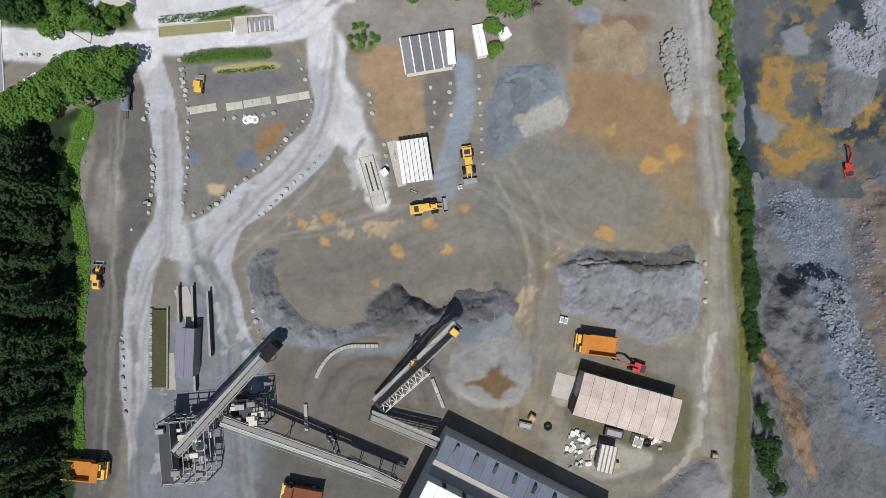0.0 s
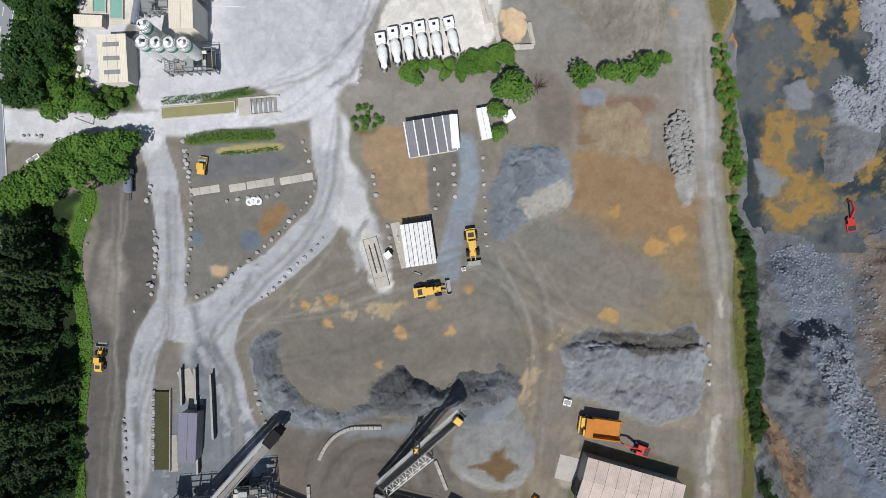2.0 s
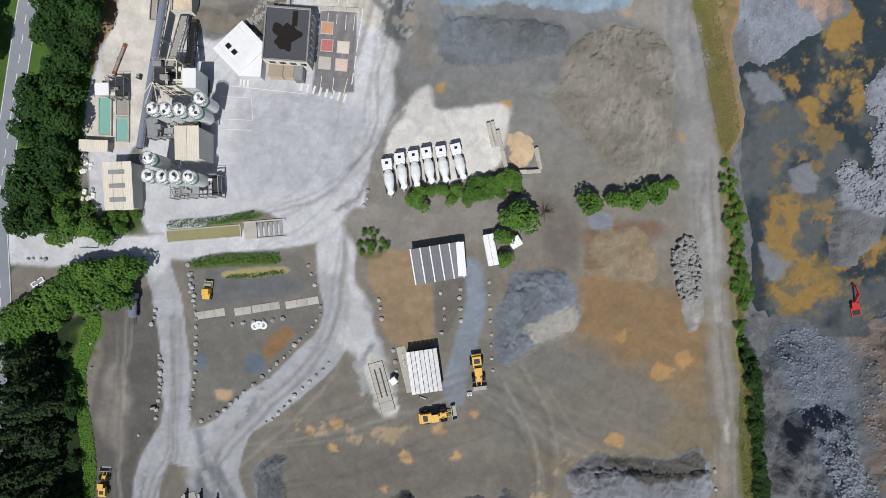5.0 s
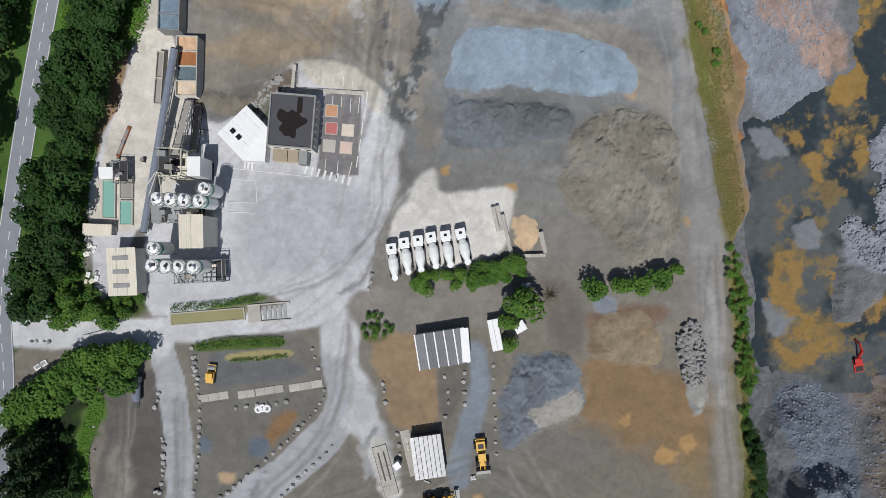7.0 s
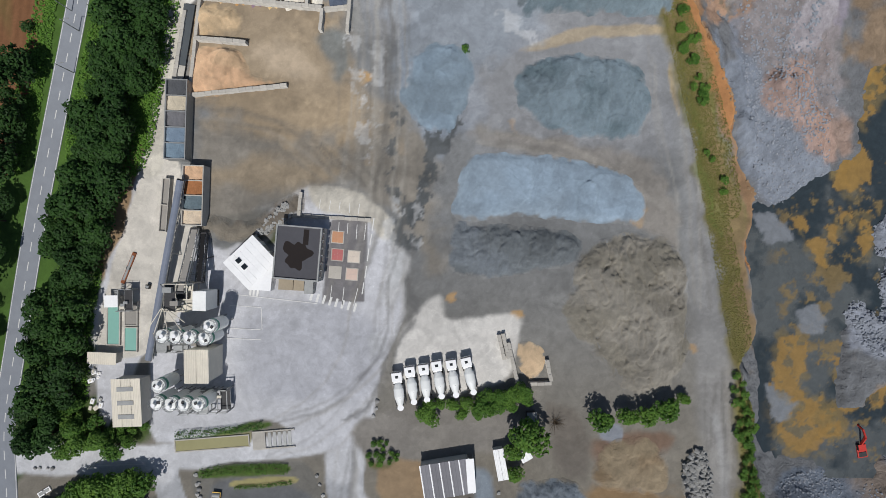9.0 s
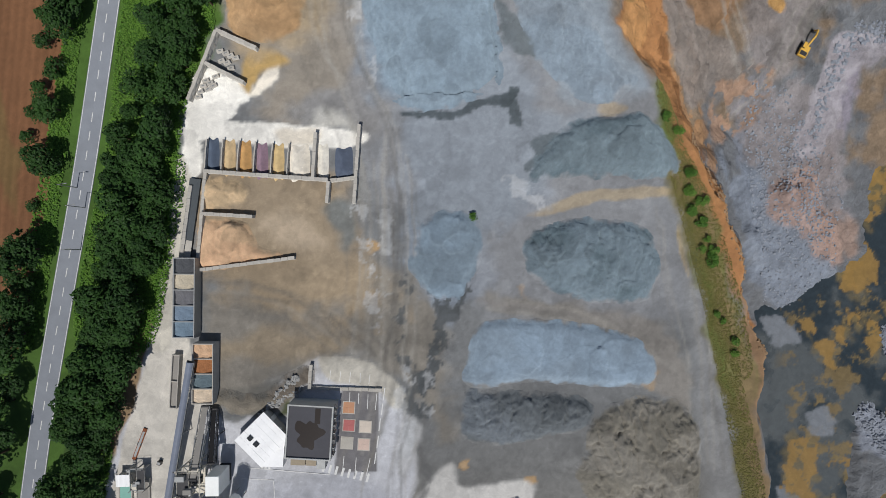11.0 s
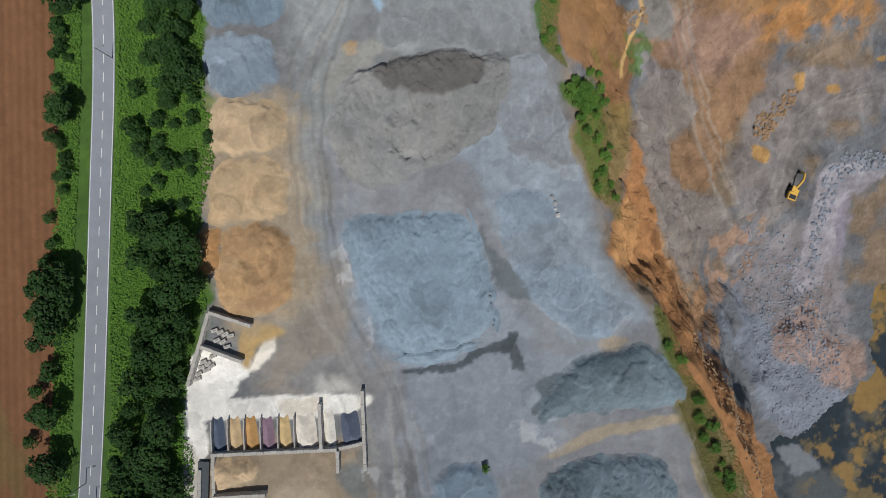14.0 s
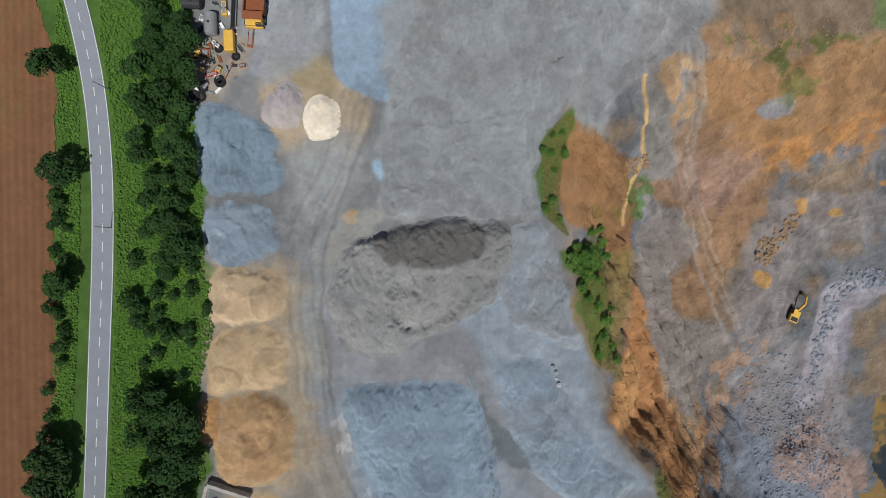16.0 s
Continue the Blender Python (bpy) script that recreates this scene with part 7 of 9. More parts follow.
for i in range(7):
    part("window", boxed(ow + 0.0, ow + 0.03, 1.0 + i * 1.7, 2.1 + i * 1.7, 3.9, 5.2), GLASS, office)
    part("window_fin", boxed(ow + 0.06, ow + 0.5, 0.8 + i * 1.7, 0.95 + i * 1.7, 2.8, 5.6), STEEL, office)
for i in range(4):
    part("window", boxed(1.2 + i * 2.4, 2.6 + i * 2.4, -0.03, 0.0, 3.8, 5.2), GLASS, office)
terrace = empty("entrance_terrace", facing((-44.3, 89.7), (-34.4, 89.3)), "low beige paved roof terrace before the office", "terrace")
tw = span((-44.3, 89.7), (-34.4, 89.3))
part("slab", boxed(1.8, tw * 0.52, 0, 4.2, -0.1, 2.9), material("beige_slab", lin(178, 166, 146), 0.85, grain=1.5, amount=0.12, stain=0.2), terrace)
part("slab", boxed(tw * 0.52 + 0.15, tw * 0.78, 0, 4.2, -0.1, 2.9), bpy.data.materials["beige_slab"], terrace)
part("block", boxed(tw * 0.8, tw * 1.0, -0.6, 3.6, -0.1, 3.3), STEEL, terrace)
annex = empty("office_annex", facing((-49.3, 89.6), (-55.2, 95.7)), "white sheet-roofed annex set askew to the office", "building")
aw, ad = span((-49.3, 89.6), (-55.2, 95.7)), span((-55.2, 95.7), (-47.4, 101.1))
for i in range(6):
    bm = bmesh.new()
    ribbed(bm, 0, aw, -ad * (i + 1) / 6 + 0.03, -ad * i / 6, 3.6 + 0.03 * i, 3.6 + 0.03 * (i - 1), 2)
    part("roof_sheet", bm, WHITE, annex)
for b in ((0.1, aw - 0.1, -0.3, -0.1), (0.1, aw - 0.1, -ad + 0.1, -ad + 0.3), (0.1, 0.3, -ad + 0.3, -0.3), (aw - 0.3, aw - 0.1, -ad + 0.3, -0.3)):
    part("wall", boxed(*b, -0.2, 3.45), WALL, annex)
for u in (0.45, 0.68):
    part("roof_light", boxed(aw * u, aw * u + 1.1, -3.6, -2.5, 3.66, 3.95), GLASS, annex)
wedge = empty("link_roof", pose(0, 0, 0), "low white roof joining annex and office", "roof")
bm = bmesh.new()
vs = [bm.verts.new((*p, 3.3)) for p in [(-49.4, 89.5), (-44.2, 89.3), (-43.6, 95.9), (-46.9, 100.9)]]
f = bm.faces.new(vs)
ext = bmesh.ops.extrude_face_region(bm, geom=[f])
for v in ext["geom"]:
    if isinstance(v, bmesh.types.BMVert):
        v.co.z -= 3.5
bmesh.ops.recalc_face_normals(bm, faces=bm.faces)
part("block", bm, WHITE, wedge)
part("roof", boxed(0, 3.4, 0, 6.5, 3.32, 3.38), WHITE, wedge).matrix_basis = facing((-45.4, 95.2), (-43, 102.3))


# great crusher house: low lean-to with roof windows, tall white-roofed hall behind
hall = empty("crusher_house", facing((1.9, -43.2), (25, -55)), "tall crusher house with blue lean-to and white roof", "building")
part("wall", boxed(0, 44, -9, 0, -0.2, 7.6), WALL, hall)
part("wall", boxed(0, 44, -34, -9.01, -0.2, 14.0), WALL, hall)
for i in range(16):
    bm = bmesh.new()
    ribbed(bm, i * 2.75 + 0.02, (i + 1) * 2.75 - 0.02, -5.6, 0.2, 9.4, 7.7, 4)
    part("roof_sheet", bm, BLUE_ROOF, hall)
    bm = bmesh.new()
    ribbed(bm, i * 2.75 + 0.02, (i + 1) * 2.75 - 0.02, -34, -8.8, 14.6, 14.1, 4)
    part("roof_sheet", bm, WHITE, hall, "clean white sheet")
for i in range(8):
    x = 3.2 + i * 5
    part("window", boxed(x, x + 0.7, -2.6, -0.6, 8.1, 8.75), GLASS, hall)
    part("window", boxed(x + 0.5, x + 1.4, -8.98, -8.9, 10.2, 12.8), GLASS, hall)
part("cladding", boxed(-0.05, 44.05, -9.0, -5.4, 7.61, 9.5), WALL, hall)


# ---- silos, conveyors, steel towers ----
def make_silo():
    top = empty("silo", pose(0, 0, -300), "white cement silo with green band and guard rail", "silo")
    part("shell", rodded((0, 0, 3.6), (0, 0, 11.2), 1.5, 28), SILO, top, smooth=False)
    part("hopper", rodded((0, 0, 1.6), (0, 0, 3.6), 0.35, 20, 1.5), SILO, top)
    part("roof", rodded((0, 0, 11.2), (0, 0, 11.6), 1.52, 28, 0.5), SILO, top)
    part("band", rodded((0, 0, 9.2), (0, 0, 10.2), 1.515, 28), GREEN, top, "green painted band")
    part("filter", rodded((0.3, 0.2, 11.4), (0.3, 0.2, 12.6), 0.45, 14), WHITE, top)
    part("hatch", boxed(-0.8, -0.2, -0.5, 0.1, 11.4, 11.75), DARK, top)
    for i in range(4):
        a = i * math.pi / 2 + 0.78
        part("leg", beamed((1.35 * math.cos(a), 1.35 * math.sin(a), -0.1), (1.35 * math.cos(a), 1.35 * math.sin(a), 4.2), 0.2, 0.2), STEEL, top)
    bm = bmesh.new()
    for z in (11.75, 12.25):
        for i in range(16):
            a, b = i * math.pi / 8, (i + 1) * math.pi / 8
            rod(bm, (1.5 * math.cos(a), 1.5 * math.sin(a), z), (1.5 * math.cos(b), 1.5 * math.sin(b), z), 0.05, 4)
            if z > 12:
                rod(bm, (1.5 * math.cos(a), 1.5 * math.sin(a), 11.2), (1.5 * math.cos(a), 1.5 * math.sin(a), z), 0.04, 4)
    part("rail", bm, STEEL, top)
    return top


silo = make_silo()
for i, p in enumerate([(-65.4, 79.7), (-62.5, 79.6), (-59.5, 79.5), (-56.2, 79.3), (-55.1, 82), (-66.4, 65), (-63.3, 64.8), (-60.5, 64.8), (-57.4, 64.8), (-66.2, 68.8)]):
    m = pose(p[0], p[1], 0, 0, 0, i * 37)
    s = silo if i == 0 else copy_thing(silo, m)
    s.matrix_basis = m
    tagged(s, group="cement silos")


def conveyor(label, a, b, wide, depth, legs, belt=RUBBER, cover=None, frame_mat=STEEL, walk_side=0, bays=None):
    """A sloping lattice conveyor from a to b, with belt, rollers, lattice sides and trestle legs."""
    a, b = Vector(a), Vector(b)
    top = empty("conveyor", pose(a.x, a.y, 0), label, "conveyor")
    o = Vector((a.x, a.y, 0))
    along = (b - a).normalized()
    side = along.cross(Vector((0, 0, 1))).normalized()
    up = side.cross(along).normalized()
    long = (b - a).length
    bays = bays or max(4, int(long / 2.2))
    for s in (-1, 1):
        e = side * s * wide / 2
        part("chord", beamed(a - o + e, b - o + e, 0.16, 0.2), frame_mat, top)
        part("chord", beamed(a - o + e - up * depth, b - o + e - up * depth, 0.16, 0.16), frame_mat, top)
        bm = bmesh.new()
        for i in range(bays):
            p, q = a + along * long * i / bays - o + e, a + along * long * (i + 1) / bays - o + e
            beam(bm, p, q - up * depth, 0.09, 0.09)
            beam(bm, q, q - up * depth, 0.09, 0.09)
        part("lattice", bm, frame_mat, top)
    if cover:
        bm = bmesh.new()
        s = rod(bm, a - o + up * 0.1, b - o + up * 0.1, wide * 0.52, 14)
        part("hood", bm, cover, top)
    elif belt is None:
        bm = bmesh.new()
        for i in range(bays):
            p, q = a + along * long * i / bays - o, a + along * long * (i + 1) / bays - o
            beam(bm, p - side * wide / 2, q + side * wide / 2, 0.12, 0.12)
            beam(bm, p + side * wide / 2, q - side * wide / 2, 0.12, 0.12)
            beam(bm, q - side * wide / 2, q + side * wide / 2, 0.14, 0.14)
        part("lattice", bm, frame_mat, top)
    else:
        part("belt", beamed(a - o + up * 0.12, b - o + up * 0.12, wide * 0.66, 0.06), belt, top)
        for i in range(bays * 2):
            p = a + along * long * (i + 0.5) / bays / 2 - o + up * 0.05
            part("roller", rodded(p - side * wide * 0.46, p + side * wide * 0.46, 0.07, 6), DARK, top)
    for s in (a, b):
        part("drum", rodded(s - o - side * wide * 0.45, s - o + side * wide * 0.45, 0.32, 12), DARK, top)
    if walk_side:
        e = side * walk_side * (wide / 2 + 0.45)
        part("walkway", beamed(a - o + e, b - o + e, 0.7, 0.06), STEEL, top)
        part("handrail", beamed(a - o + e * 1.4 + up * 1.0, b - o + e * 1.4 + up * 1.0, 0.05, 0.05), STEEL, top)
    for t in legs:
        p = a + (b - a) * t - o
        for s in (-1, 1):
            foot = Vector((p.x, p.y, -0.1)) + side * s * wide * 0.9
            part("leg", beamed(foot, p + side * s * wide / 2 - up * depth, 0.18, 0.18), frame_mat, top)
        part("brace", beamed(Vector((p.x, p.y, p.z * 0.4)) + side * wide * 0.7, Vector((p.x, p.y, p.z * 0.75)) - side * wide * 0.6, 0.1, 0.1), frame_mat, top)
    return top


PALE_STEEL = material("galvanised_steel", lin(196, 198, 198), 0.5, 0.2, grain=3, amount=0.15, stain=0.25, bump=0.05, blotch=0.6)
PALE_BELT = material("dusty_belt", lin(168, 164, 158), 0.9, grain=2, amount=0.15, stain=0.25, bump=0.05)
STACK = conveyor("dark stacking conveyor with lattice mast over a heap", (*(-14.3, -37.5), 2.2), (*(4.8, -17.8), 10.5), 1.9, 1.5, (0.45, 0.06), walk_side=-1, bays=16)
conveyor("pale lattice support under the stacker", (*(-13.8, -38.4), 2.0), (*(-2.9, -28.1), 6.0), 3.4, 2.0, (0.9,), None, frame_mat=PALE_STEEL, bays=7)
stack_house = empty("motor_house", facing((3.3, -19.6), (4.8, -17.8), 10.4), "yellow motor guard at the stacker head", "guard")
part("guard", boxed(0, 1.5, -0.9, 0.9, 0.3, 1.3, bevel=0.08), YELLOW, stack_house)
part("bracket", boxed(-0.3, 1.7, -1.0, 1.0, 0.0, 0.28), DARK, stack_house)
mast = empty("mast_frame", pose(*(-5.6, -27.7), 0), "dark lattice mast bracing the stacker", "mast")
mx, my = (-5.6, -27.7)
for dx, dy in ((-1.2, -0.8), (1.0, -0.8), (-1.2, 0.9), (1.0, 0.9)):
    part("post", beamed((dx, dy, -0.1), (dx * 0.4, dy * 0.4 + 1.5, 11.0), 0.16, 0.16), DARK, mast)
for z in (3, 6, 9):
    part("tie", beamed((-0.9, -0.5 + z * 0.1, z), (0.8, 0.6 + z * 0.1, z + 1.6), 0.12, 0.12), DARK, mast)
part("stay", beamed((0, 1.5, 11), (-9.0, -9.0, 3.0), 0.1, 0.1), DARK, mast)
part("stay", beamed((0, 1.5, 11), (9.5, 8.0, 10.0), 0.1, 0.1), DARK, mast)
part("box", boxed(-0.6, 0.6, 0.9, 2.1, 8.8, 9.8), YELLOW, mast, "yellow drive box")
conveyor("long dusty conveyor from screen to crusher house", (*(-48.9, -38.9), 9.0), (*(-9.7, -54.1), 6.0), 1.6, 1.2, (0.08, 0.35, 0.62, 0.9), PALE_BELT, walk_side=1)
conveyor("short conveyor feeding the crusher house", (*(-20.9, -49.5), 6.0), (*(-8.1, -55.3), 7.0), 1.8, 1.2, (0.2, 0.8), PALE_BELT)
conveyor("conveyor between crusher house and stacker", (*(0.1, -46), 6.0), (*(-16, -40.4), 2.4), 1.8, 1.2, (0.3, 0.7), PALE_BELT, walk_side=1)
conveyor("inclined grey conveyor above the loading lane", (*(-58.2, -46.4), 11.0), (*(-39.2, -25), 8.0), 1.6, 1.2, (0.3, 0.62, 0.95), PALE_BELT, walk_side=-1)
chute = empty("chute", facing((-39.8, -25.5), (-36.7, -21.9), 0), "black rubber discharge chute at conveyor end", "chute")
part("hood", boxed(0, 4.2, -1.2, 1.2, 6.2, 8.6, bevel=0.2), RUBBER, chute)
part("skirt", boxed(2.2, 4.0, -1.0, 1.0, 3.0, 6.2), RUBBER, chute)
part("support", boxed(2.9, 3.2, -0.15, 0.15, -0.1, 3.0), DARK, chute)
conveyor("long grey covered conveyor of the mixing plant", (*(-72.8, 72.7), 2.0), (*(-64.2, 114.4), 6.0), 1.5, 0.8, (0.3, 0.6, 0.9), cover=BLUE_ROOF)
conveyor("sloping belt conveyor from bins to mixer", (*(-62, 103.5), 3.0), (*(-62.2, 89.2), 10.0), 2.0, 1.2, (0.3, 0.7), PALE_BELT)
conveyor("side conveyor with rusty rail beside the bins", (*(-60.4, 102.6), 2.0), (*(-59.7, 91.3), 6.0), 1.6, 1.0, (0.5,), RUBBER, frame_mat=DARK)


def tower(label, p, q, deep, high, levels, mat=STEEL, cells=3, clutter=6, seed=1):
    """A bolted steel frame with decks, braces, stairs, rails and machine boxes."""
    rng, long = random.Random(seed), span(p, q)
    top = empty("steel_tower", facing(p, q), label, "steel tower")
    for i in range(cells + 1):
        for y in (0, deep):
            x = long * i / cells
            part("column", boxed(x - 0.13, x + 0.13, y - 0.13, y + 0.13, -0.1, high), mat, top)
            part("rail_post", boxed(x - 0.04, x + 0.04, y - 0.04, y + 0.04, high, high + 1.1), mat, top)
    for k in range(1, levels + 1):
        z = high * k / levels
        for y in (0, deep):
            part("beam", boxed(-0.1, long + 0.1, y - 0.1, y + 0.1, z - 0.26, z), mat, top)
        for i in range(cells + 1):
            part("beam", boxed(long * i / cells - 0.08, long * i / cells + 0.08, 0.1, deep - 0.1, z - 0.24, z - 0.02), mat, top)
        i = rng.randrange(cells)
        part("deck", boxed(long * i / cells, long * (i + 1) / cells, 0.12, deep - 0.12, z, z + 0.05), DARK if k % 2 else mat, top)
        for y in (0, deep):
            part("brace", beamed((0, y, z - high / levels), (long / cells, y, z - 0.2), 0.1, 0.1), mat, top)
    for y in (0, deep):
        part("rail", boxed(0, long, y - 0.03, y + 0.03, high + 1.05, high + 1.1), mat, top)
    for i in range(clutter):
        x, y, z, s = rng.uniform(0.8, long - 1.2), rng.uniform(0.6, deep - 0.9), high * rng.randint(1, levels) / levels, rng.uniform(0.5, 1.1)
        part("machine_box", boxed(x - s, x + s, y - s * 0.6, y + s * 0.6, z + 0.06, z + s * 1.3, bevel=0.06), rng.choice((STEEL, DARK, PALE_BELT, CREAM)), top)
    for i in range(12):
        part("step", boxed(-0.9, -0.15, deep * i / 12, deep * i / 12 + 0.3, high * i / 12, high * i / 12 + 0.05), STEEL, top)
    for x in (-0.92, -0.15):
        part("stringer", beamed((x, 0.1, 0.0), (x, deep, high), 0.05, 0.22), STEEL, top)
    return top


tower("grey steel screening tower full of machinery", (-62.3, -53.8), (-52.2, -53), 14.0, 9.0, 3, cells=4, clutter=34, seed=2)
tower("dark steel platform beside the screening tower", (-50.8, -41.5), (-39.5, -40.6), 6.0, 7.5, 3, DARK, 4, 22, 3)
tower("dusty steel frame at the mixer top", (-65.7, 85), (-60.8, 85), 6.0, 10.0, 3, CREAM, 2, 14, 4)
tower("light steel gantry under the cement silos", (-64.4, 60.7), (-53.4, 61.3), 5.0, 4.5, 2, STEEL, 5, 8, 5)
tower("steel frame between the cement silos", (-70, 74.8), (-58.4, 75), 4.5, 4.0, 2, STEEL, 5, 10, 6)
tower("light steel loading gantry at the basins", (-79.5, 84.1), (-76.2, 84.2), 5.0, 3.0, 1, STEEL, 2, 3, 7)
mixer_box = empty("mixer_housing", facing((-59.9, 85.1), (-56.7, 85.1)), "white mixer housing on the plant frame", "housing")
part("body", boxed(0, 3.0, 0, 4.4, 2.0, 9.0, bevel=0.1), SILO, mixer_box)
part("base", boxed(0.3, 2.7, 0.3, 4.1, -0.1, 2.0), DARK, mixer_box)
pipes = empty("pipe_run", pose(*(-65.7, 85.6), 0), "bundle of pale cement pipes to the silos", "pipe")
for i, (dx, dy) in enumerate(((-3.5, -5.5), (-1.5, -5.5), (1.6, -5.7), (4.5, -4.5), (5.2, -2.8))):
    part("pipe", rodded((-0.4 + 0.3 * i, 0, 10.6), (dx, dy, 11.4), 0.1, 8), CREAM, pipes)
part("riser", rodded((0, 0, -0.1), (0, 0, 10.8), 0.2, 8), CREAM, pipes)


# ---- storage bins and block walls ----
def bins(label, p, q, wide, high, fills, wall_mat=CONCRETE):
    """A row of open bins from p to q, each heaped with its own material."""
    long = span(p, q)
    top = empty("aggregate_bin", facing(p, q), label, "aggregate bin")
    n, t = len(fills), 0.22
    for y in (-wide / 2, wide / 2 - t):
        part("side_wall", boxed(0, long, y, y + t, -0.1, high), wall_mat, top)
    for i in range(n + 1):
        x = (long - t) * i / n
        part("divider", boxed(x, x + t, -wide / 2 + t, wide / 2 - t, -0.1, high), wall_mat, top)
    for i, c in enumerate(fills):
        x0, x1 = (long - t) * i / n + t, (long - t) * (i + 1) / n
        x, y = np.meshgrid(np.linspace(x0, x1, 12), np.linspace(-wide / 2 + t, wide / 2 - t, 12))
        u, v = (x - x0) / (x1 - x0) * 2 - 1, y / (wide / 2 - t)
        z = high - 0.35 - 0.5 * v * v + 0.2 * fractal(x, y, 1.5, 400 + i)
        c4 = np.empty((*x.shape, 4))
        c4[:] = (*lin(*c), 0.95)
        fill = sheet("fill", x, y, z, c4, GRAVEL)
        fill.parent = top
    return top


bins("row of concrete bins with tan, rust and grey aggregate", (-62.2, 118.2), (-62.4, 104.2), 4.9, 4.0, ((214, 182, 150), (176, 122, 82), (110, 126, 134), (222, 206, 184)))
bins("row of steel bins with grey and blue chippings", (-66.3, 138), (-66.6, 119.5), 5.0, 4.0, ((92, 94, 98), (206, 196, 176), (120, 120, 124), (128, 146, 164), (126, 146, 162)), STEEL)
hopper = empty("hopper", facing((-69.3, 115.3), (-70.1, 103)), "long concrete trough with wet sand", "hopper")
for b in ((0, 12.6, -0.9, -0.7), (0, 12.6, 0.7, 0.9), (0, 0.2, -0.7, 0.7), (6.2, 6.4, -0.7, 0.7), (12.4, 12.6, -0.7, 0.7)):
    part("wall", boxed(*b, -0.1, 1.8), CONCRETE, hopper)
for x in (0.2, 6.4):
    part("fill", boxed(x, x + 6.0, -0.7, 0.7, -0.1, 1.2), PALE_BELT, hopper)
for label, p, q, wide in (("teal water settling basin with concrete rim", (-81.8, 85), (-81.8, 75.7), 3.2), ("teal water settling basin with concrete rim", (-77.7, 80.1), (-77.7, 74.2), 3.2), ("dusty empty settling basin with concrete rim", (-77.8, 86.1), (-77.7, 80.4), 3.2)):
    long = span(p, q)
    basin = empty("settling_basin", facing(p, q), label, "basin", "settling basins")
    for b in ((0, long, -wide / 2, -wide / 2 + 0.25), (0, long, wide / 2 - 0.25, wide / 2), (0, 0.25, -wide / 2 + 0.25, wide / 2 - 0.25), (long - 0.25, long, -wide / 2 + 0.25, wide / 2 - 0.25)):
        part("rim", boxed(*b, -0.1, 0.7), CONCRETE, basin)
    part("water", boxed(0.25, long - 0.25, -wide / 2 + 0.25, wide / 2 - 0.25, -0.1, 0.5), TEAL if "teal" in label else PALE_BELT, basin)

BLOCK = None


def block_wall(label, p, q, courses=3, size=1.6, thick=0.8, mat=CONCRETE):
    """A wall of stacked concrete blocks from p to q."""
    global BLOCK
    long = span(p, q)
    top = empty("block_wall", facing(p, q), label, "block wall", "concrete block walls")
    if BLOCK is None:
        bm = bmesh.new()
        box(bm, -0.49, 0.49, -0.49, 0.49, 0, 0.78, bevel=0.04)
        BLOCK = part("block", bm, mat, None)
        mesh = BLOCK.data
        bpy.data.objects.remove(BLOCK)
        BLOCK = mesh
    n = max(1, round(long / size))
    for k in range(courses):
        for i in range(n):
            b = new("block", BLOCK)
            b.parent = top
            b.matrix_basis = pose(long * (i + 0.5) / n, 0.02 * ((i * 7 + k * 3) % 5 - 2), k * 0.8 - 0.02) @ Matrix.Diagonal((long / n, thick, 1, 1))
    return top


listed_clutter = []
listed_clutter.append(((-62.5, 158.2), (-33.5, 156), 3))
listed_clutter.append(((-26.1, 168.9), (-27.5, 150.4), 3))
listed_clutter.append(((-33.4, 155.7), (-33.8, 150.6), 3))
listed_clutter.append(((-63.1, 148.3), (-51.1, 147.5), 3))
listed_clutter.append(((-63.9, 135.1), (-41.6, 137.8), 2))
listed_clutter.append(((-59.3, 190.9), (-66, 174.7), 3))
listed_clutter.append(((-59.3, 191.1), (-50, 186.8), 3))
listed_clutter.append(((-61.9, 183.4), (-53, 178.8), 3))
listed_clutter.append(((-62.3, 157.8), (-64.3, 136.2), 2))
listed_clutter.append(((-36.3, 167.1), (-37.1, 156.5), 3))
listed_clutter.append(((-65.7, 154.9), (-68, 138), 2))
listed_clutter.append(((-33.2, 155.9), (-26.8, 156.6), 2))
listed_clutter.append(((11.7, 77.7), (14.1, 68), 2))
listed_clutter.append(((17, 67.9), (22.1, 68.1), 2))
listed_clutter.append(((21, 73.7), (22.1, 68.6), 2))
listed_clutter.append(((-37.9, 112.6), (-38.4, 106.8), 2))
listed_clutter.append(((-40.2, 107.1), (-21.4, 106.3), 1))
listed_clutter.append(((9.4, 79.5), (10.8, 73.6), 2))
listed_clutter.append(((10.4, 79.8), (11.8, 73.9), 2))
for p, q, c in listed_clutter:
    block_wall("pale concrete block wall of a storage bay", p, q, c, 1.6 if c < 3 else 1.5)
for i, (x, c) in enumerate(((368, 0), (397, 0), (426, 0), (455, 0), (485, 0), (514, 0))):
    block_wall("thin concrete divider between display bays", ([(-61.9, 165.8), (-58.1, 165.7), (-54.3, 165.4), (-50.5, 165.1), (-46.5, 164.8), (-42.7, 164.6)])[i], ([(-62.5, 158.3), (-58.7, 158), (-55, 157.6), (-51.2, 157.4), (-47.2, 157), (-43.4, 156.7)])[i], 2, 2.0, 0.3)
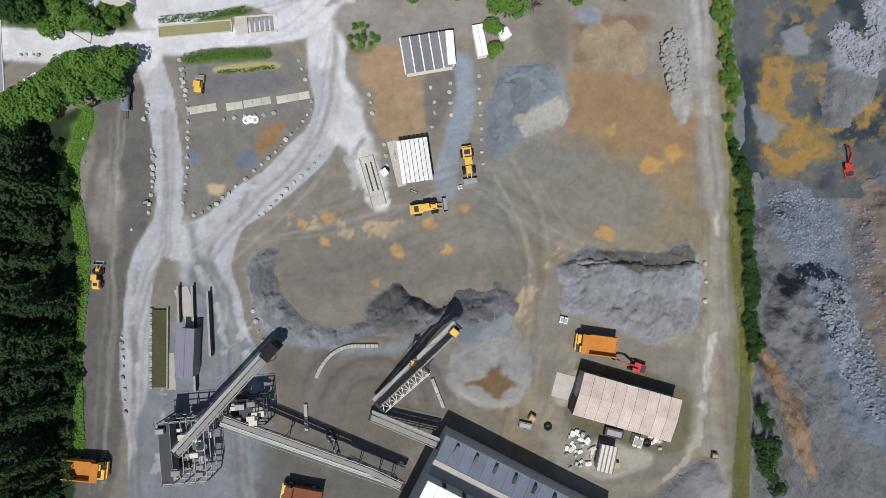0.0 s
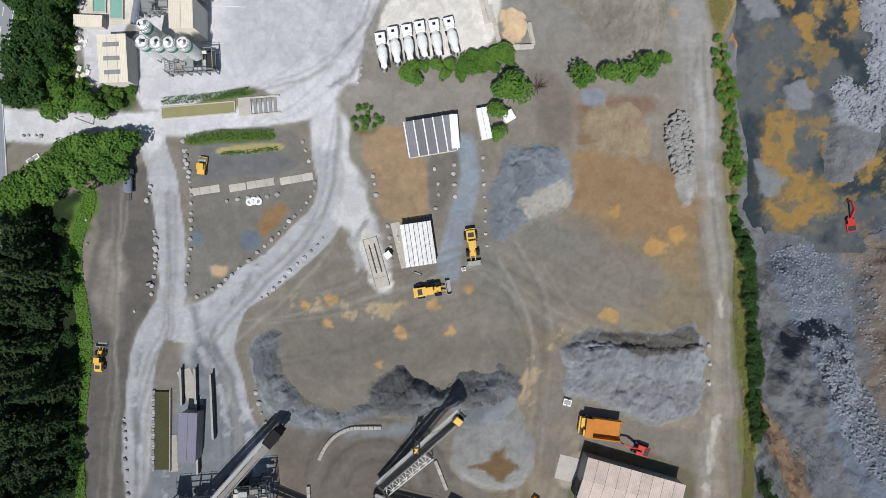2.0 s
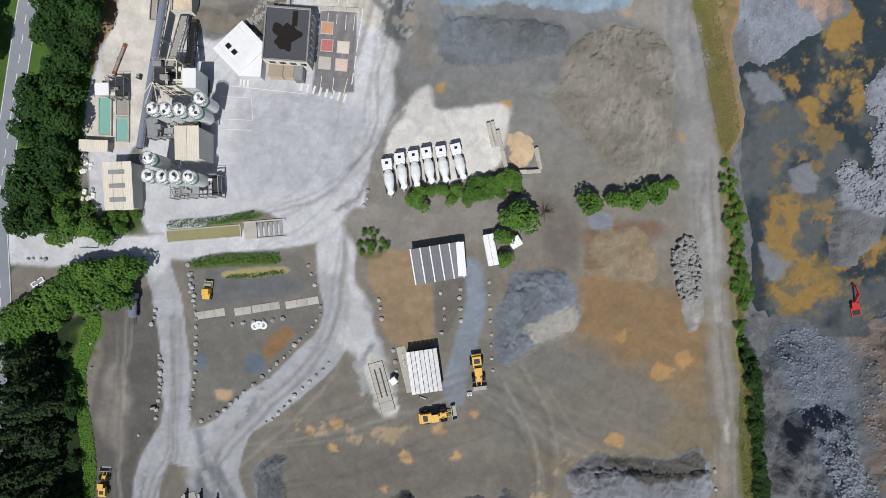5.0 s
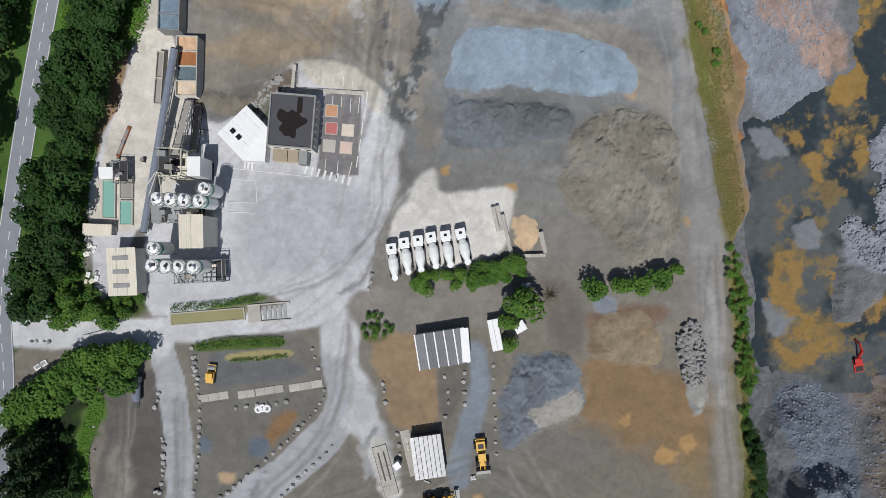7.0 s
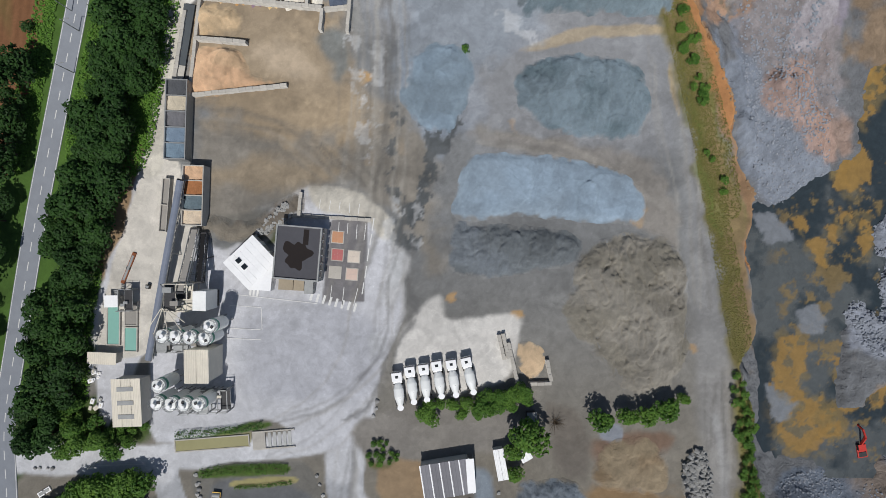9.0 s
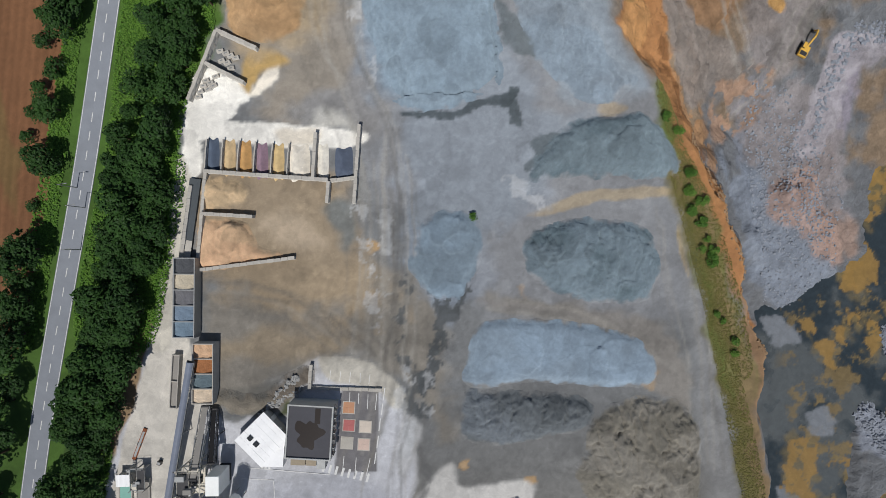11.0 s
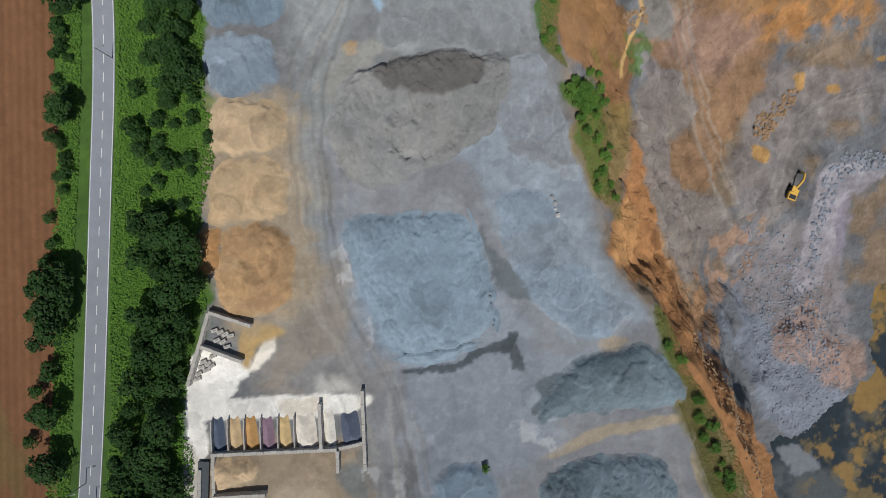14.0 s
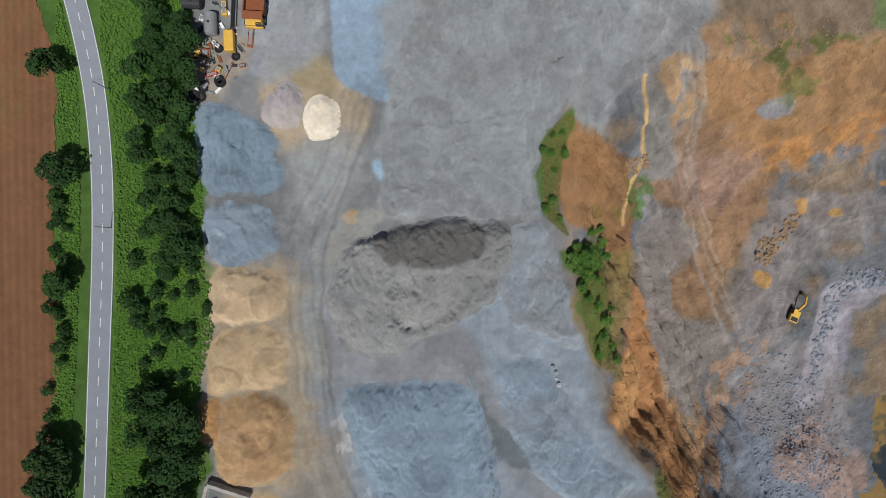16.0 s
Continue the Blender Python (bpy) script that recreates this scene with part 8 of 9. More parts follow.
for i, (label, c) in enumerate((("dark blue chippings in a display bay", (92, 104, 122)), ("cream chippings in a display bay", (214, 190, 150)), ("ochre chippings in a display bay", (206, 164, 108)), ("purple chippings in a display bay", (150, 126, 140)), ("yellow chippings in a display bay", (214, 190, 142)), ("white chippings in a display bay", (232, 226, 214)), ("pale chippings in a display bay", (226, 222, 212)), ("dark blue-grey chippings in a display bay", (96, 106, 124)))):
    a = ([(-62.1, 165.6), (-58.2, 165.2), (-54.4, 164.9), (-50.6, 164.5), (-46.6, 164.2), (-42.6, 163.9), (-36.1, 164.2), (-32, 163.3)])[i]
    b = ([(-59.6, 158.2), (-55.8, 157.8), (-52, 157.4), (-48, 157.1), (-44.2, 156.7), (-38.3, 156.5), (-33.8, 156.5), (-28.1, 157)])[i]
    c4 = [(a[0], a[1]), (b[0], a[1] + (b[0] - a[0]) * 0.1), (b[0], b[1]), (a[0], b[1] - (b[0] - a[0]) * 0.1)]
    heap("chipping_mound", label, [c4[0], ((c4[0][0] + c4[1][0]) / 2, (c4[0][1] + c4[1][1]) / 2), c4[1], c4[2], ((c4[3][0] + c4[2][0]) / 2, (c4[3][1] + c4[2][1]) / 2), c4[3]], 1.5, c, None, slope=1.2, rough=0.1, step=0.25, seed=500 + i * 7, wob=0.05, lean=(0, -0.35), category="chipping heap", blend=0)
ramp_slab = empty("loading_ramp", facing((-64.8, 156.5), (-67.5, 138)), "dark asphalt loading ramp between concrete kerbs", "ramp")
rl = span((-64.8, 156.5), (-67.5, 138))
part("surface", boxed(0, rl, -1.3, 1.3, -0.1, 0.9), material("ramp_asphalt", lin(92, 98, 102), 0.85, grain=2, amount=0.15, stain=0.2), ramp_slab)
part("end_slab", boxed(rl * 0.78, rl + 1.5, -1.35, 1.35, 0.905, 1.0), CONCRETE, ramp_slab)
for i, p in enumerate([(-58.9, 186.6), (-57.6, 186.1), (-56.5, 185.5), (-55.3, 185), (-58.6, 184.3), (-57.3, 183.8), (-56.4, 182.5), (-60, 180.6), (-61.3, 179.1), (-62.9, 178.4), (-61.8, 177.6), (-63.6, 177), (-64.1, 175.8), (-62.3, 179.6), (-60.5, 178.4)]):
    blk = empty("concrete_block", pose(*p, 0, 0, 0, 12 + 7 * (i % 3)), "loose white concrete block stacked in the bay", "concrete block", "loose blocks")
    part("body", boxed(-0.8, 0.8, -0.4, 0.4, -0.02, 0.78, bevel=0.05), CONCRETE, blk)
    part("lug", boxed(-0.3, 0.3, -0.12, 0.12, 0.78, 0.9), STEEL, blk)

# ---- paving, markings and pads ----
for i, (p, q) in enumerate((((-60.4, 32.8), (-53.3, 33.9)), ((-51, 33.8), (-47, 34.4)), ((-46.8, 34.5), (-40.2, 35.6)), ((-38.8, 35.5), (-30.9, 36.9)))):
    slab = empty("concrete_slab", facing(p, q), "pale concrete slab strip across the island", "slab", "slab strips")
    n = max(2, round(span(p, q) / 2.4))
    for k in range(n):
        part("panel", boxed(span(p, q) * k / n + 0.02, span(p, q) * (k + 1) / n - 0.02, -0.9, 0.9, -0.05, 0.12, bevel=0.02), CONCRETE, slab)
bridge = empty("weighbridge", facing((-17.3, 21.9), (-14, 10.1)), "worn concrete weighbridge with steel rails", "weighbridge")
wl = span((-17.3, 21.9), (-14, 10.1))
for k in range(5):
    part("slab", boxed(wl * k / 5 + 0.02, wl * (k + 1) / 5 - 0.02, -1.6, 1.6, -0.1, 0.28, bevel=0.03), CONCRETE, bridge)
for y in (-1.75, 1.6):
    part("rail", boxed(0, wl, y, y + 0.15, -0.1, 0.5), STEEL, bridge)
for y in (-0.7, 0.6):
    part("groove", boxed(1.5, wl * 0.7, y, y + 0.35, 0.281, 0.29), DARK, bridge)
cab = empty("scale_cabin", facing((-12.7, 17.9), (-11.4, 16.2)), "small pale scale cabin by the weighbridge", "cabin")
part("body", boxed(-0.7, 0.7, -0.7, 0.7, -0.1, 2.2, bevel=0.05), CREAM, cab)
part("roof", boxed(-0.8, 0.8, -0.8, 0.8, 2.2, 2.3), WHITE, cab)
for p, q, w in (((-11.2, 25.7), (-8.5, 14.8), 2.2), ((28.3, -33.2), (33.8, -34.6), 6.0), ((-62, -9.8), (-58.7, -18.7), 3.4), ((-64.7, -25.5), (-64.2, -34.4), 2.2)):
    pad = empty("concrete_pad", facing(p, q), "worn pale concrete pad", "pad", "pads")
    part("slab", boxed(0, span(p, q), -w / 2, w / 2, -0.1, 0.1, bevel=0.03), CONCRETE, pad)
for p, q, h in (((-62.1, -9.2), (-61.8, -18), 1.6), ((-58.7, -9.2), (-58.4, -18.7), 1.6), ((-54.8, -10.5), (-54.1, -26), 2.2), ((-58.3, -16.7), (-57.9, -34.4), 1.8)):
    rail = empty("retaining_wall", facing(p, q), "thin dark retaining wall of the loading ramp", "wall")
    part("panel", boxed(0, span(p, q), -0.2, 0.2, -0.1, h), DARK, rail)
    part("coping", boxed(0, span(p, q), -0.24, 0.24, h, h + 0.08), STEEL, rail)
markings = []
yard_line = material("yard_line", lin(228, 228, 226), 0.7, grain=3, amount=0.2, stain=0.25, bump=0)


def stripe(p, q, wide=0.15, name="marking"):
    s = part("marking", boxed(0, span(p, q), -wide / 2, wide / 2, 0, 0.012), yard_line, None)
    s.matrix_basis = facing(p, q, 0.12)
    tagged(s, "white painted line on the yard", "marking", "yard markings", "structure")


for a, b in zip([(-33.5, 111), (-31.1, 110.8), (-28.8, 110.6), (-26.5, 110.3), (-24.2, 110.1)], [(-33.8, 108.7), (-31.4, 108.5), (-29.1, 108.1), (-26.6, 107.9), (-24.5, 107.7)]):
    stripe(a, b)
for a, b in zip([(-29, 105.7), (-26.9, 105.5), (-24.7, 105.2), (-22.6, 105.5)], [(-29.1, 103.4), (-27, 103), (-24.9, 101.7), (-23, 101.5)]):
    stripe(a, b)
for a, b in zip([(-30.5, 90.6), (-27.6, 90.2), (-24.3, 90)], [(-30.8, 87.7), (-28, 85.9), (-25.3, 85.8)]):
    stripe(a, b)
for a, b in zip([(-20.7, 106.8), (-21.2, 103), (-21.8, 99.5), (-22.3, 95.4), (-22.9, 91.4)], [(-21.1, 103.8), (-21.6, 100.3), (-22.2, 96.5), (-22.7, 92.4), (-23.3, 88.6)]):
    stripe(a, b, 0.25)
for i in range(8):
    a, b = (-35.3, 87.9), (-24.9, 85.4)
    p = (a[0] + (b[0] - a[0]) * i / 7, a[1] + (b[1] - a[1]) * i / 7)
    stripe((p[0] + 0.3, p[1] + 1.0), (p[0] - 0.3, p[1] - 1.0), 0.55)
for i in range(3):
    p = ([(-49.8, 88.8), (-49, 88.7), (-48.1, 88.6)])[i]
    stripe((p[0] + 0.1, p[1] + 0.9), (p[0] - 0.1, p[1] - 0.9), 0.5)
for a, b in (((-53.4, 88.1), (-33.9, 86.2)), ((-54.7, 85.5), (-47.2, 85.1)), ((-55.4, 80.1), (-47.3, 79.8)), ((-55.3, 77.7), (-47.1, 77.4)), ((-47.2, 84.9), (-46.9, 79.8)), ((-86.2, 47), (-74.1, 47.4))):
    stripe(a, b)
for p, label, c in (((-29.3, 102.1), "orange paved sample square", (206, 160, 128)), ((-29.3, 97.9), "red paved sample square", (196, 124, 122)), ((-25.4, 97.5), "cream paved sample square", (222, 212, 200)), ((-29.8, 93.7), "grey paved sample square", (196, 192, 184)), ((-25.8, 93.3), "pinkish paved sample square", (220, 200, 188))):
    pad = empty("sample_square", pose(*p, 0, 0, 0, -4), label, "paving sample", "paving samples")
    part("edging", boxed(-1.5, 1.5, -1.5, 1.5, -0.05, 0.1), CONCRETE, pad)
    tint = material("sample_paving", lin(*c), 0.85, grain=3, amount=0.12, stain=0.15)
    for i in range(2):
        for k in range(2):
            part("tile", boxed(-1.3 + i * 1.31, -0.01 + i * 1.31, -1.3 + k * 1.31, -0.01 + k * 1.31, 0.1, 0.125), tint, pad)
basin = empty("long_basin", facing((-67.2, 51.8), (-49.5, 53.4)), "long shallow basin of murky green water", "basin")
bl = span((-67.2, 51.8), (-49.5, 53.4))
for b in ((0, bl, -1.5, -1.25), (0, bl, 1.25, 1.5), (0, 0.25, -1.25, 1.25), (bl - 0.25, bl, -1.25, 1.25)):
    part("rim", boxed(*b, -0.1, 0.35), CONCRETE, basin)
part("water", boxed(0.25, bl - 0.25, -1.25, 1.25, -0.1, 0.22), material("murky_water", lin(150, 146, 108), 0.2, grain=1, amount=0.08, stain=0.15, bump=0.02), basin)
weir = empty("wheel_wash", facing((-48.7, 53.3), (-38.6, 54.2)), "muddy wheel wash with grey concrete curbs", "wheel wash")
for b in ((0, 10, -2.2, -1.9), (0, 10, 1.9, 2.2), (0, 3.0, -1.9, 1.9)):
    part("kerb", boxed(*b, -0.1, 0.4), CONCRETE, weir)
for i in range(5):
    part("grate", boxed(3.6 + i * 1.2, 4.3 + i * 1.2, -1.7, 1.7, -0.05, 0.16), STEEL, weir)
planter = empty("planter", facing((-69.1, -34.1), (-69, -14.6)), "long raised bed with stone border and weeds", "planter")
pl, pw = span((-69.1, -34.1), (-69, -14.6)), span((-69, -14.6), (-64.7, -14.6))
part("soil", boxed(0.4, pl - 0.4, -pw + 0.4, -0.4, -0.1, 0.6), material("weedy_soil", lin(88, 88, 60), 0.95, grain=2, amount=0.35, stain=0.35, bump=0.3), planter)
part("kerb", boxed(0, pl, -pw, -pw + 0.25, -0.1, 0.9), CONCRETE, planter)
for i in range(30):
    part("border_stone", boxed(pl * i / 30, pl * (i + 0.9) / 30, -0.5, 0.15 + 0.1 * (i % 3), -0.1, 0.6 + 0.1 * (i % 4), bevel=0.12), STONE, planter)

# ---- boulders along the lanes ----
BOULDERS = []
for seed in range(3):
    rng, bm = random.Random(seed + 60), bmesh.new()
    bmesh.ops.create_icosphere(bm, subdivisions=2, radius=0.5)
    for v in bm.verts:
        v.co *= 1 + 0.3 * noise.noise(v.co * 2.1 + Vector((seed * 9, 0, 0)))
        v.co.z *= 0.75
    me = bpy.data.meshes.new("boulder")
    bm.to_mesh(me)
    bm.free()
    me.materials.append(STONE)
    BOULDERS.append(me)
listed_kerbs = []
listed_kerbs.append(([(-61.6, 44.4), (-60.9, 39.2), (-60.3, 33.8), (-60.1, 27), (-60.6, 16.1), (-61.7, 8.6)], 1.7))
listed_kerbs.append(([(-59.9, 7.6), (-55.8, 9), (-51.1, 12.3), (-41.5, 20.9), (-34.7, 27.7), (-30.9, 32.8), (-30.5, 35.5)], 1.6))
listed_kerbs.append(([(-44.5, 6.5), (-41.5, 8.6), (-37.4, 12.7), (-32, 18.2), (-27.6, 22.7)], 1.7))
listed_kerbs.append(([(-53.1, 30.7), (-45.6, 31.6), (-37.4, 32.5)], 1.9))
listed_kerbs.append(([(-34.7, 46.8), (-32.7, 43.4), (-31.3, 38)], 2.4))
listed_kerbs.append(([(-17.2, 39.1), (-16.2, 35.3), (-15.3, 30.9)], 2.2))
listed_kerbs.append(([(-13.4, 26.8), (-12.3, 22.3), (-11.8, 16.4)], 2.4))
listed_kerbs.append(([(9.8, 43.5), (10.4, 34), (10.8, 24.4), (11.2, 18.9)], 2.6))
listed_kerbs.append(([(-69.8, 35.8), (-70, 31.7), (-71.7, 30.4)], 1.8))
listed_kerbs.append(([(-69, 24.9), (-68.4, 18.8), (-69, 13.3), (-69.8, 6.8)], 1.6))
listed_kerbs.append(([(-76.2, -20.5), (-75.8, -28.9), (-75.3, -41.5)], 1.5))
listed_kerbs.append(([(-44.8, -13.9), (-43.6, -18.7), (-42.1, -22.8)], 2.2))
listed_kerbs.append(([(-85, 30.3), (-85.2, 18.8)], 5))
listed_kerbs.append(([(-19.1, 64.5), (-19.7, 60.5), (-20.4, 58.4)], 1.5))
listed_kerbs.append(([(-62.1, 45.9), (-61.3, 39.1), (-60.6, 35.1)], 1.6))
listed_kerbs.append(([(-68.6, 24.2), (-68.2, 16.1)], 1.7))
listed_kerbs.append(([(23.4, 209.9), (23.9, 205.8), (24.3, 200.7)], 1.4))
listed_kerbs.append(([(-101.1, 46.2), (-94.9, 46.2)], 1.2))
listed_kerbs.append(([(-2.6, 40.8), (-0.6, 35.3), (-1.3, 28.5)], 3))
listed_kerbs.append(([(-74.8, 2.4), (-72.8, 5.8)], 2))
listed_kerbs.append(([(2.9, 41), (3.2, 31.5)], 2.2))
listed_kerbs.append(([(-60.5, 104), (-55.8, 103.7), (-52.5, 102.4)], 1.4))
listed_kerbs.append(([(31, -48.4), (32.4, -53.9)], 2.5))
listed_kerbs.append(([(64.1, -0.3), (65.5, -8.5), (64.8, -15.4)], 4))
for line, gap in listed_kerbs:
    pts, gone = rounded(line, 10, False), 0.0
    for a, b in zip(pts, pts[1:]):
        gone += span(a, b)
        if gone > gap:
            gone = 0.0
            rng = random.Random(a[0] * 13 + a[1])
            rock = new("boulder", rng.choice(BOULDERS))
            s = rng.uniform(0.7, 1.25)
            rock.matrix_basis = pose(a[0] + rng.uniform(-0.2, 0.2), a[1] + rng.uniform(-0.2, 0.2), 0.28 * s, 0, 0, rng.uniform(0, 360)) @ Matrix.Diagonal((s, s * rng.uniform(0.7, 1), s, 1))
            tagged(rock, "grey boulder lining the edge of a lane", "boulder", "edge boulders")

# leafless brown shrub
bare = empty("bare_shrub", pose(*(23.2, 58.6), 0), "leafless brown shrub beside a tree", "shrub")
rng = random.Random(5)
bm = bmesh.new()
for i in range(46):
    a, t = rng.uniform(0, 6.28), rng.uniform(0.6, 2.6)
    rod(bm, (0, 0, 0.1), (t * math.cos(a), t * math.sin(a), rng.uniform(1.0, 2.6)), 0.05, 4, 0.02)
part("twigs", bm, BARK, bare)
part("stump", rodded((0, 0, -0.2), (0, 0, 0.5), 0.2, 8), BARK, bare)


# ---- vehicles ----
def lathe(bm, ring, sides=20):
    """A solid of revolution about the x axis from (x, radius) pairs."""
    rows = [[bm.verts.new((x, r * math.cos(2 * math.pi * i / sides), r * math.sin(2 * math.pi * i / sides))) for i in range(sides)] for x, r in ring]
    for a, b in zip(rows, rows[1:]):
        for i in range(sides):
            bm.faces.new((a[i], a[(i + 1) % sides], b[(i + 1) % sides], b[i]))
    bm.faces.new(rows[0])
    bm.faces.new(rows[-1])
    bmesh.ops.recalc_face_normals(bm, faces=bm.faces)


def wheel(parent, x, y, r, wide):
    bm = bmesh.new()
    rod(bm, (x, y - wide / 2, r), (x, y + wide / 2, r), r, 18)
    tyre = part("tyre", bm, RUBBER, parent)
    part("rim", rodded((x, y - wide / 2 - 0.02, r), (x, y + wide / 2 + 0.02, r), r * 0.5, 12), STEEL, tyre)


def make_mixer():
    t = empty("mixer_truck", pose(0, 0, -300), "white concrete mixer truck parked in a row", "truck")
    part("chassis", boxed(-4.3, 4.0, -0.45, 0.45, 0.75, 1.1), DARK, t)
    bm = bmesh.new()
    box(bm, 2.5, 4.5, -1.22, 1.22, 0.8, 3.0, bevel=0.14)
    cab = part("cab", bm, WHITE, t)
    part("windscreen", boxed(4.46, 4.52, -1.05, 1.05, 1.9, 2.75), GLASS, cab)
    part("roof_hatch", boxed(3.2, 3.8, -0.35, 0.35, 3.0, 3.06), GLASS, cab)
    part("sun_visor", boxed(4.5, 4.72, -1.1, 1.1, 2.7, 2.85), DARK, cab)
    for y in (-1.4, 1.28):
        part("mirror", boxed(4.3, 4.45, y, y + 0.12, 1.9, 2.5), DARK, cab)
        part("side_window", boxed(3.2, 4.0, y * 0.885, y * 0.885 + 0.02, 1.9, 2.6), GLASS, cab)
    bm = bmesh.new()
    lathe(bm, [(-3.3, 0.55), (-2.9, 0.75), (-1.2, 1.18), (0.6, 1.2), (1.7, 0.8), (1.95, 0.4)])
    bmesh.ops.transform(bm, matrix=pose(0, 0, 2.45, 0, 9, 0), verts=bm.verts)
    drum = part("drum", bm, SILO, t, "white mixing drum", smooth=False)
    for i in range(3):
        part("lettering_bar", boxed(-1.4 + i * 0.6, -1.0 + i * 0.6, -0.22 + 0.1 * (i % 2), 0.16, 3.72 - 0.1 * i, 3.75 - 0.08 * i), STEEL, drum)
    part("water_tank", rodded((2.2, -1.05, 2.1), (2.2, 1.05, 2.1), 0.32, 14), WHITE, t)
    bm = bmesh.new()
    rod(bm, (-3.6, 0, 2.6), (-3.6, 0, 3.5), 0.35, 12, 0.75)
    part("hopper", bm, WHITE, t)
    part("chute", beamed((-3.7, 0, 2.2), (-4.6, 0.3, 1.4), 0.5, 0.12), STEEL, t)
    part("ladder", boxed(-3.9, -3.8, 0.6, 1.1, 0.9, 3.0), STEEL, t)
    for y in (-1.25, 1.05):
        part("mudguard", boxed(-3.6, -0.6, y, y + 0.2, 1.15, 1.25), DARK, t)
    for x in (3.5, 1.7, -1.4, -2.8):
        for y in (-1.05, 1.05):
            wheel(t, x, y, 0.52, 0.34)
    return t


mixer = make_mixer()
for i, (p, q) in enumerate(zip([(-14.6, 69.7), (-11.6, 71.1), (-8.3, 71.4), (-5.3, 72.4), (-1.9, 72.9), (1.5, 73.9)], [(-13.5, 62.4), (-10.4, 63.8), (-7.4, 64.6), (-4, 65.3), (-0.6, 65.5), (3.6, 65.8)])):
    m = facing(((p[0] + q[0]) / 2, (p[1] + q[1]) / 2), p)
    t = mixer if i == 0 else copy_thing(mixer, m)
    t.matrix_basis = m
    tagged(t, group="mixer trucks")


def dump_truck(p, q, body, label):
    t = empty("dump_truck", facing(p, q), label, "truck")
    part("frame", boxed(-4.0, 3.6, -0.9, 0.9, 1.1, 1.6), DARK, t)
    bm = bmesh.new()
    for b in ((-4.6, 2.4, -2.3, 2.3, 1.9, 2.1), (-4.6, 2.4, -2.4, -2.15, 2.1, 3.6), (-4.6, 2.4, 2.15, 2.4, 2.1, 3.6), (2.2, 2.45, -2.4, 2.4, 2.1, 3.9), (-4.6, -4.5, -2.15, 2.15, 2.1, 2.3)):
        box(bm, *b)
    tub = part("tub", bm, body, t, "open haul body")
    for i in range(5):
        for y in (-2.5, 2.41):
            part("rib", boxed(-4.2 + i * 1.4, -4.0 + i * 1.4, y, y + 0.09, 2.0, 3.5), body, tub)
    part("canopy", boxed(2.46, 4.1, -2.3, 2.3, 3.8, 3.95, bevel=0.04), body, tub)
    part("cab", boxed(3.1, 4.5, 0.5, 2.0, 2.0, 3.6, bevel=0.1), YELLOW, t)
    part("windscreen", boxed(4.46, 4.54, 0.65, 1.85, 2.6, 3.4), GLASS, t)
    part("hood", boxed(3.1, 4.9, -2.0, 0.4, 1.6, 2.5, bevel=0.12), YELLOW, t)
    part("deck", boxed(2.6, 4.9, -2.3, 2.3, 1.9, 2.0), DARK, t)
    part("bumper", boxed(4.9, 5.2, -2.0, 2.0, 0.8, 1.6), YELLOW, t)
    for x, ys in ((3.3, (-1.9, 1.9)), (-2.3, (-1.95, -1.2, 1.2, 1.95))):
        for y in ys:
            wheel(t, x, y, 1.0, 0.65)
    return t


dump_truck((38.3, -23.4), (33.8, -22.8), ORANGE, "orange quarry dump truck with empty body parked by workshop")
dump_truck((-83.9, -52.8), (-78.6, -53.3), ORANGE, "orange quarry dump truck parked on the dirt lane")
dump_truck((-32.3, -59.4), (-37, -58.5), RUST, "brown quarry dump truck beside the crusher house")
dump_truck((-36, 299.7), (-36.7, 295.6), RUST, "old brown and yellow dump truck among scrap")


def wheel_loader(p, q, label, s=1.0):
    t = empty("wheel_loader", facing(p, q), label, "wheel loader", "wheel loaders")
    t.scale = (s, s, s)
    part("engine_cover", boxed(-3.9, -1.2, -1.1, 1.1, 1.1, 2.5, bevel=0.18), YELLOW, t)
    part("grille", boxed(-3.3, -2.2, -0.7, 0.7, 2.5, 2.56), DARK, t)
    part("counterweight", boxed(-4.3, -3.9, -1.2, 1.2, 0.9, 1.9, bevel=0.1), YELLOW, t)
    cab = part("cab", boxed(-1.2, 0.3, -0.8, 0.8, 1.4, 3.4, bevel=0.1), GLASS, t, "dark glazed cab")
    part("cab_roof", boxed(-1.35, 0.45, -0.9, 0.9, 3.4, 3.52, bevel=0.04), YELLOW, cab)
    part("front_frame", boxed(0.4, 2.3, -0.7, 0.7, 0.8, 1.6, bevel=0.08), YELLOW, t)
    part("hinge", boxed(0.1, 0.5, -0.35, 0.35, 0.8, 1.5), DARK, t)
    for y in (-0.6, 0.45):
        part("lift_arm", beamed((1.2, y, 1.9), (3.6, y, 0.7), 0.18, 0.35), YELLOW, t)
    bm = bmesh.new()
    box(bm, 3.5, 4.7, -1.7, 1.7, -0.02, 0.1)
    box(bm, 3.5, 3.65, -1.7, 1.7, 0.1, 1.4)
    for y in (-1.7, 1.6):
        box(bm, 3.65, 4.6, y, y + 0.1, 0.1, 1.2)
    part("bucket", bm, STEEL, t, "worn steel bucket")
    for x in (-2.6, 1.5):
        for y in (-1.25, 1.25):
            wheel(t, x, y, 0.85, 0.65)
    return t


wheel_loader((-2.3, 9.5), (2.1, 10.2), "yellow wheel loader resting on the yard")
wheel_loader((7.4, 20), (8.1, 14.6), "yellow wheel loader beside the blue-grey lane")
wheel_loader((-81.4, -6.8), (-81.2, -3), "small yellow wheel loader beside the wood", 0.75)
wheel_loader((-50, 290.2), (-44.2, 290), "rusty old loader among scrap", 0.55)


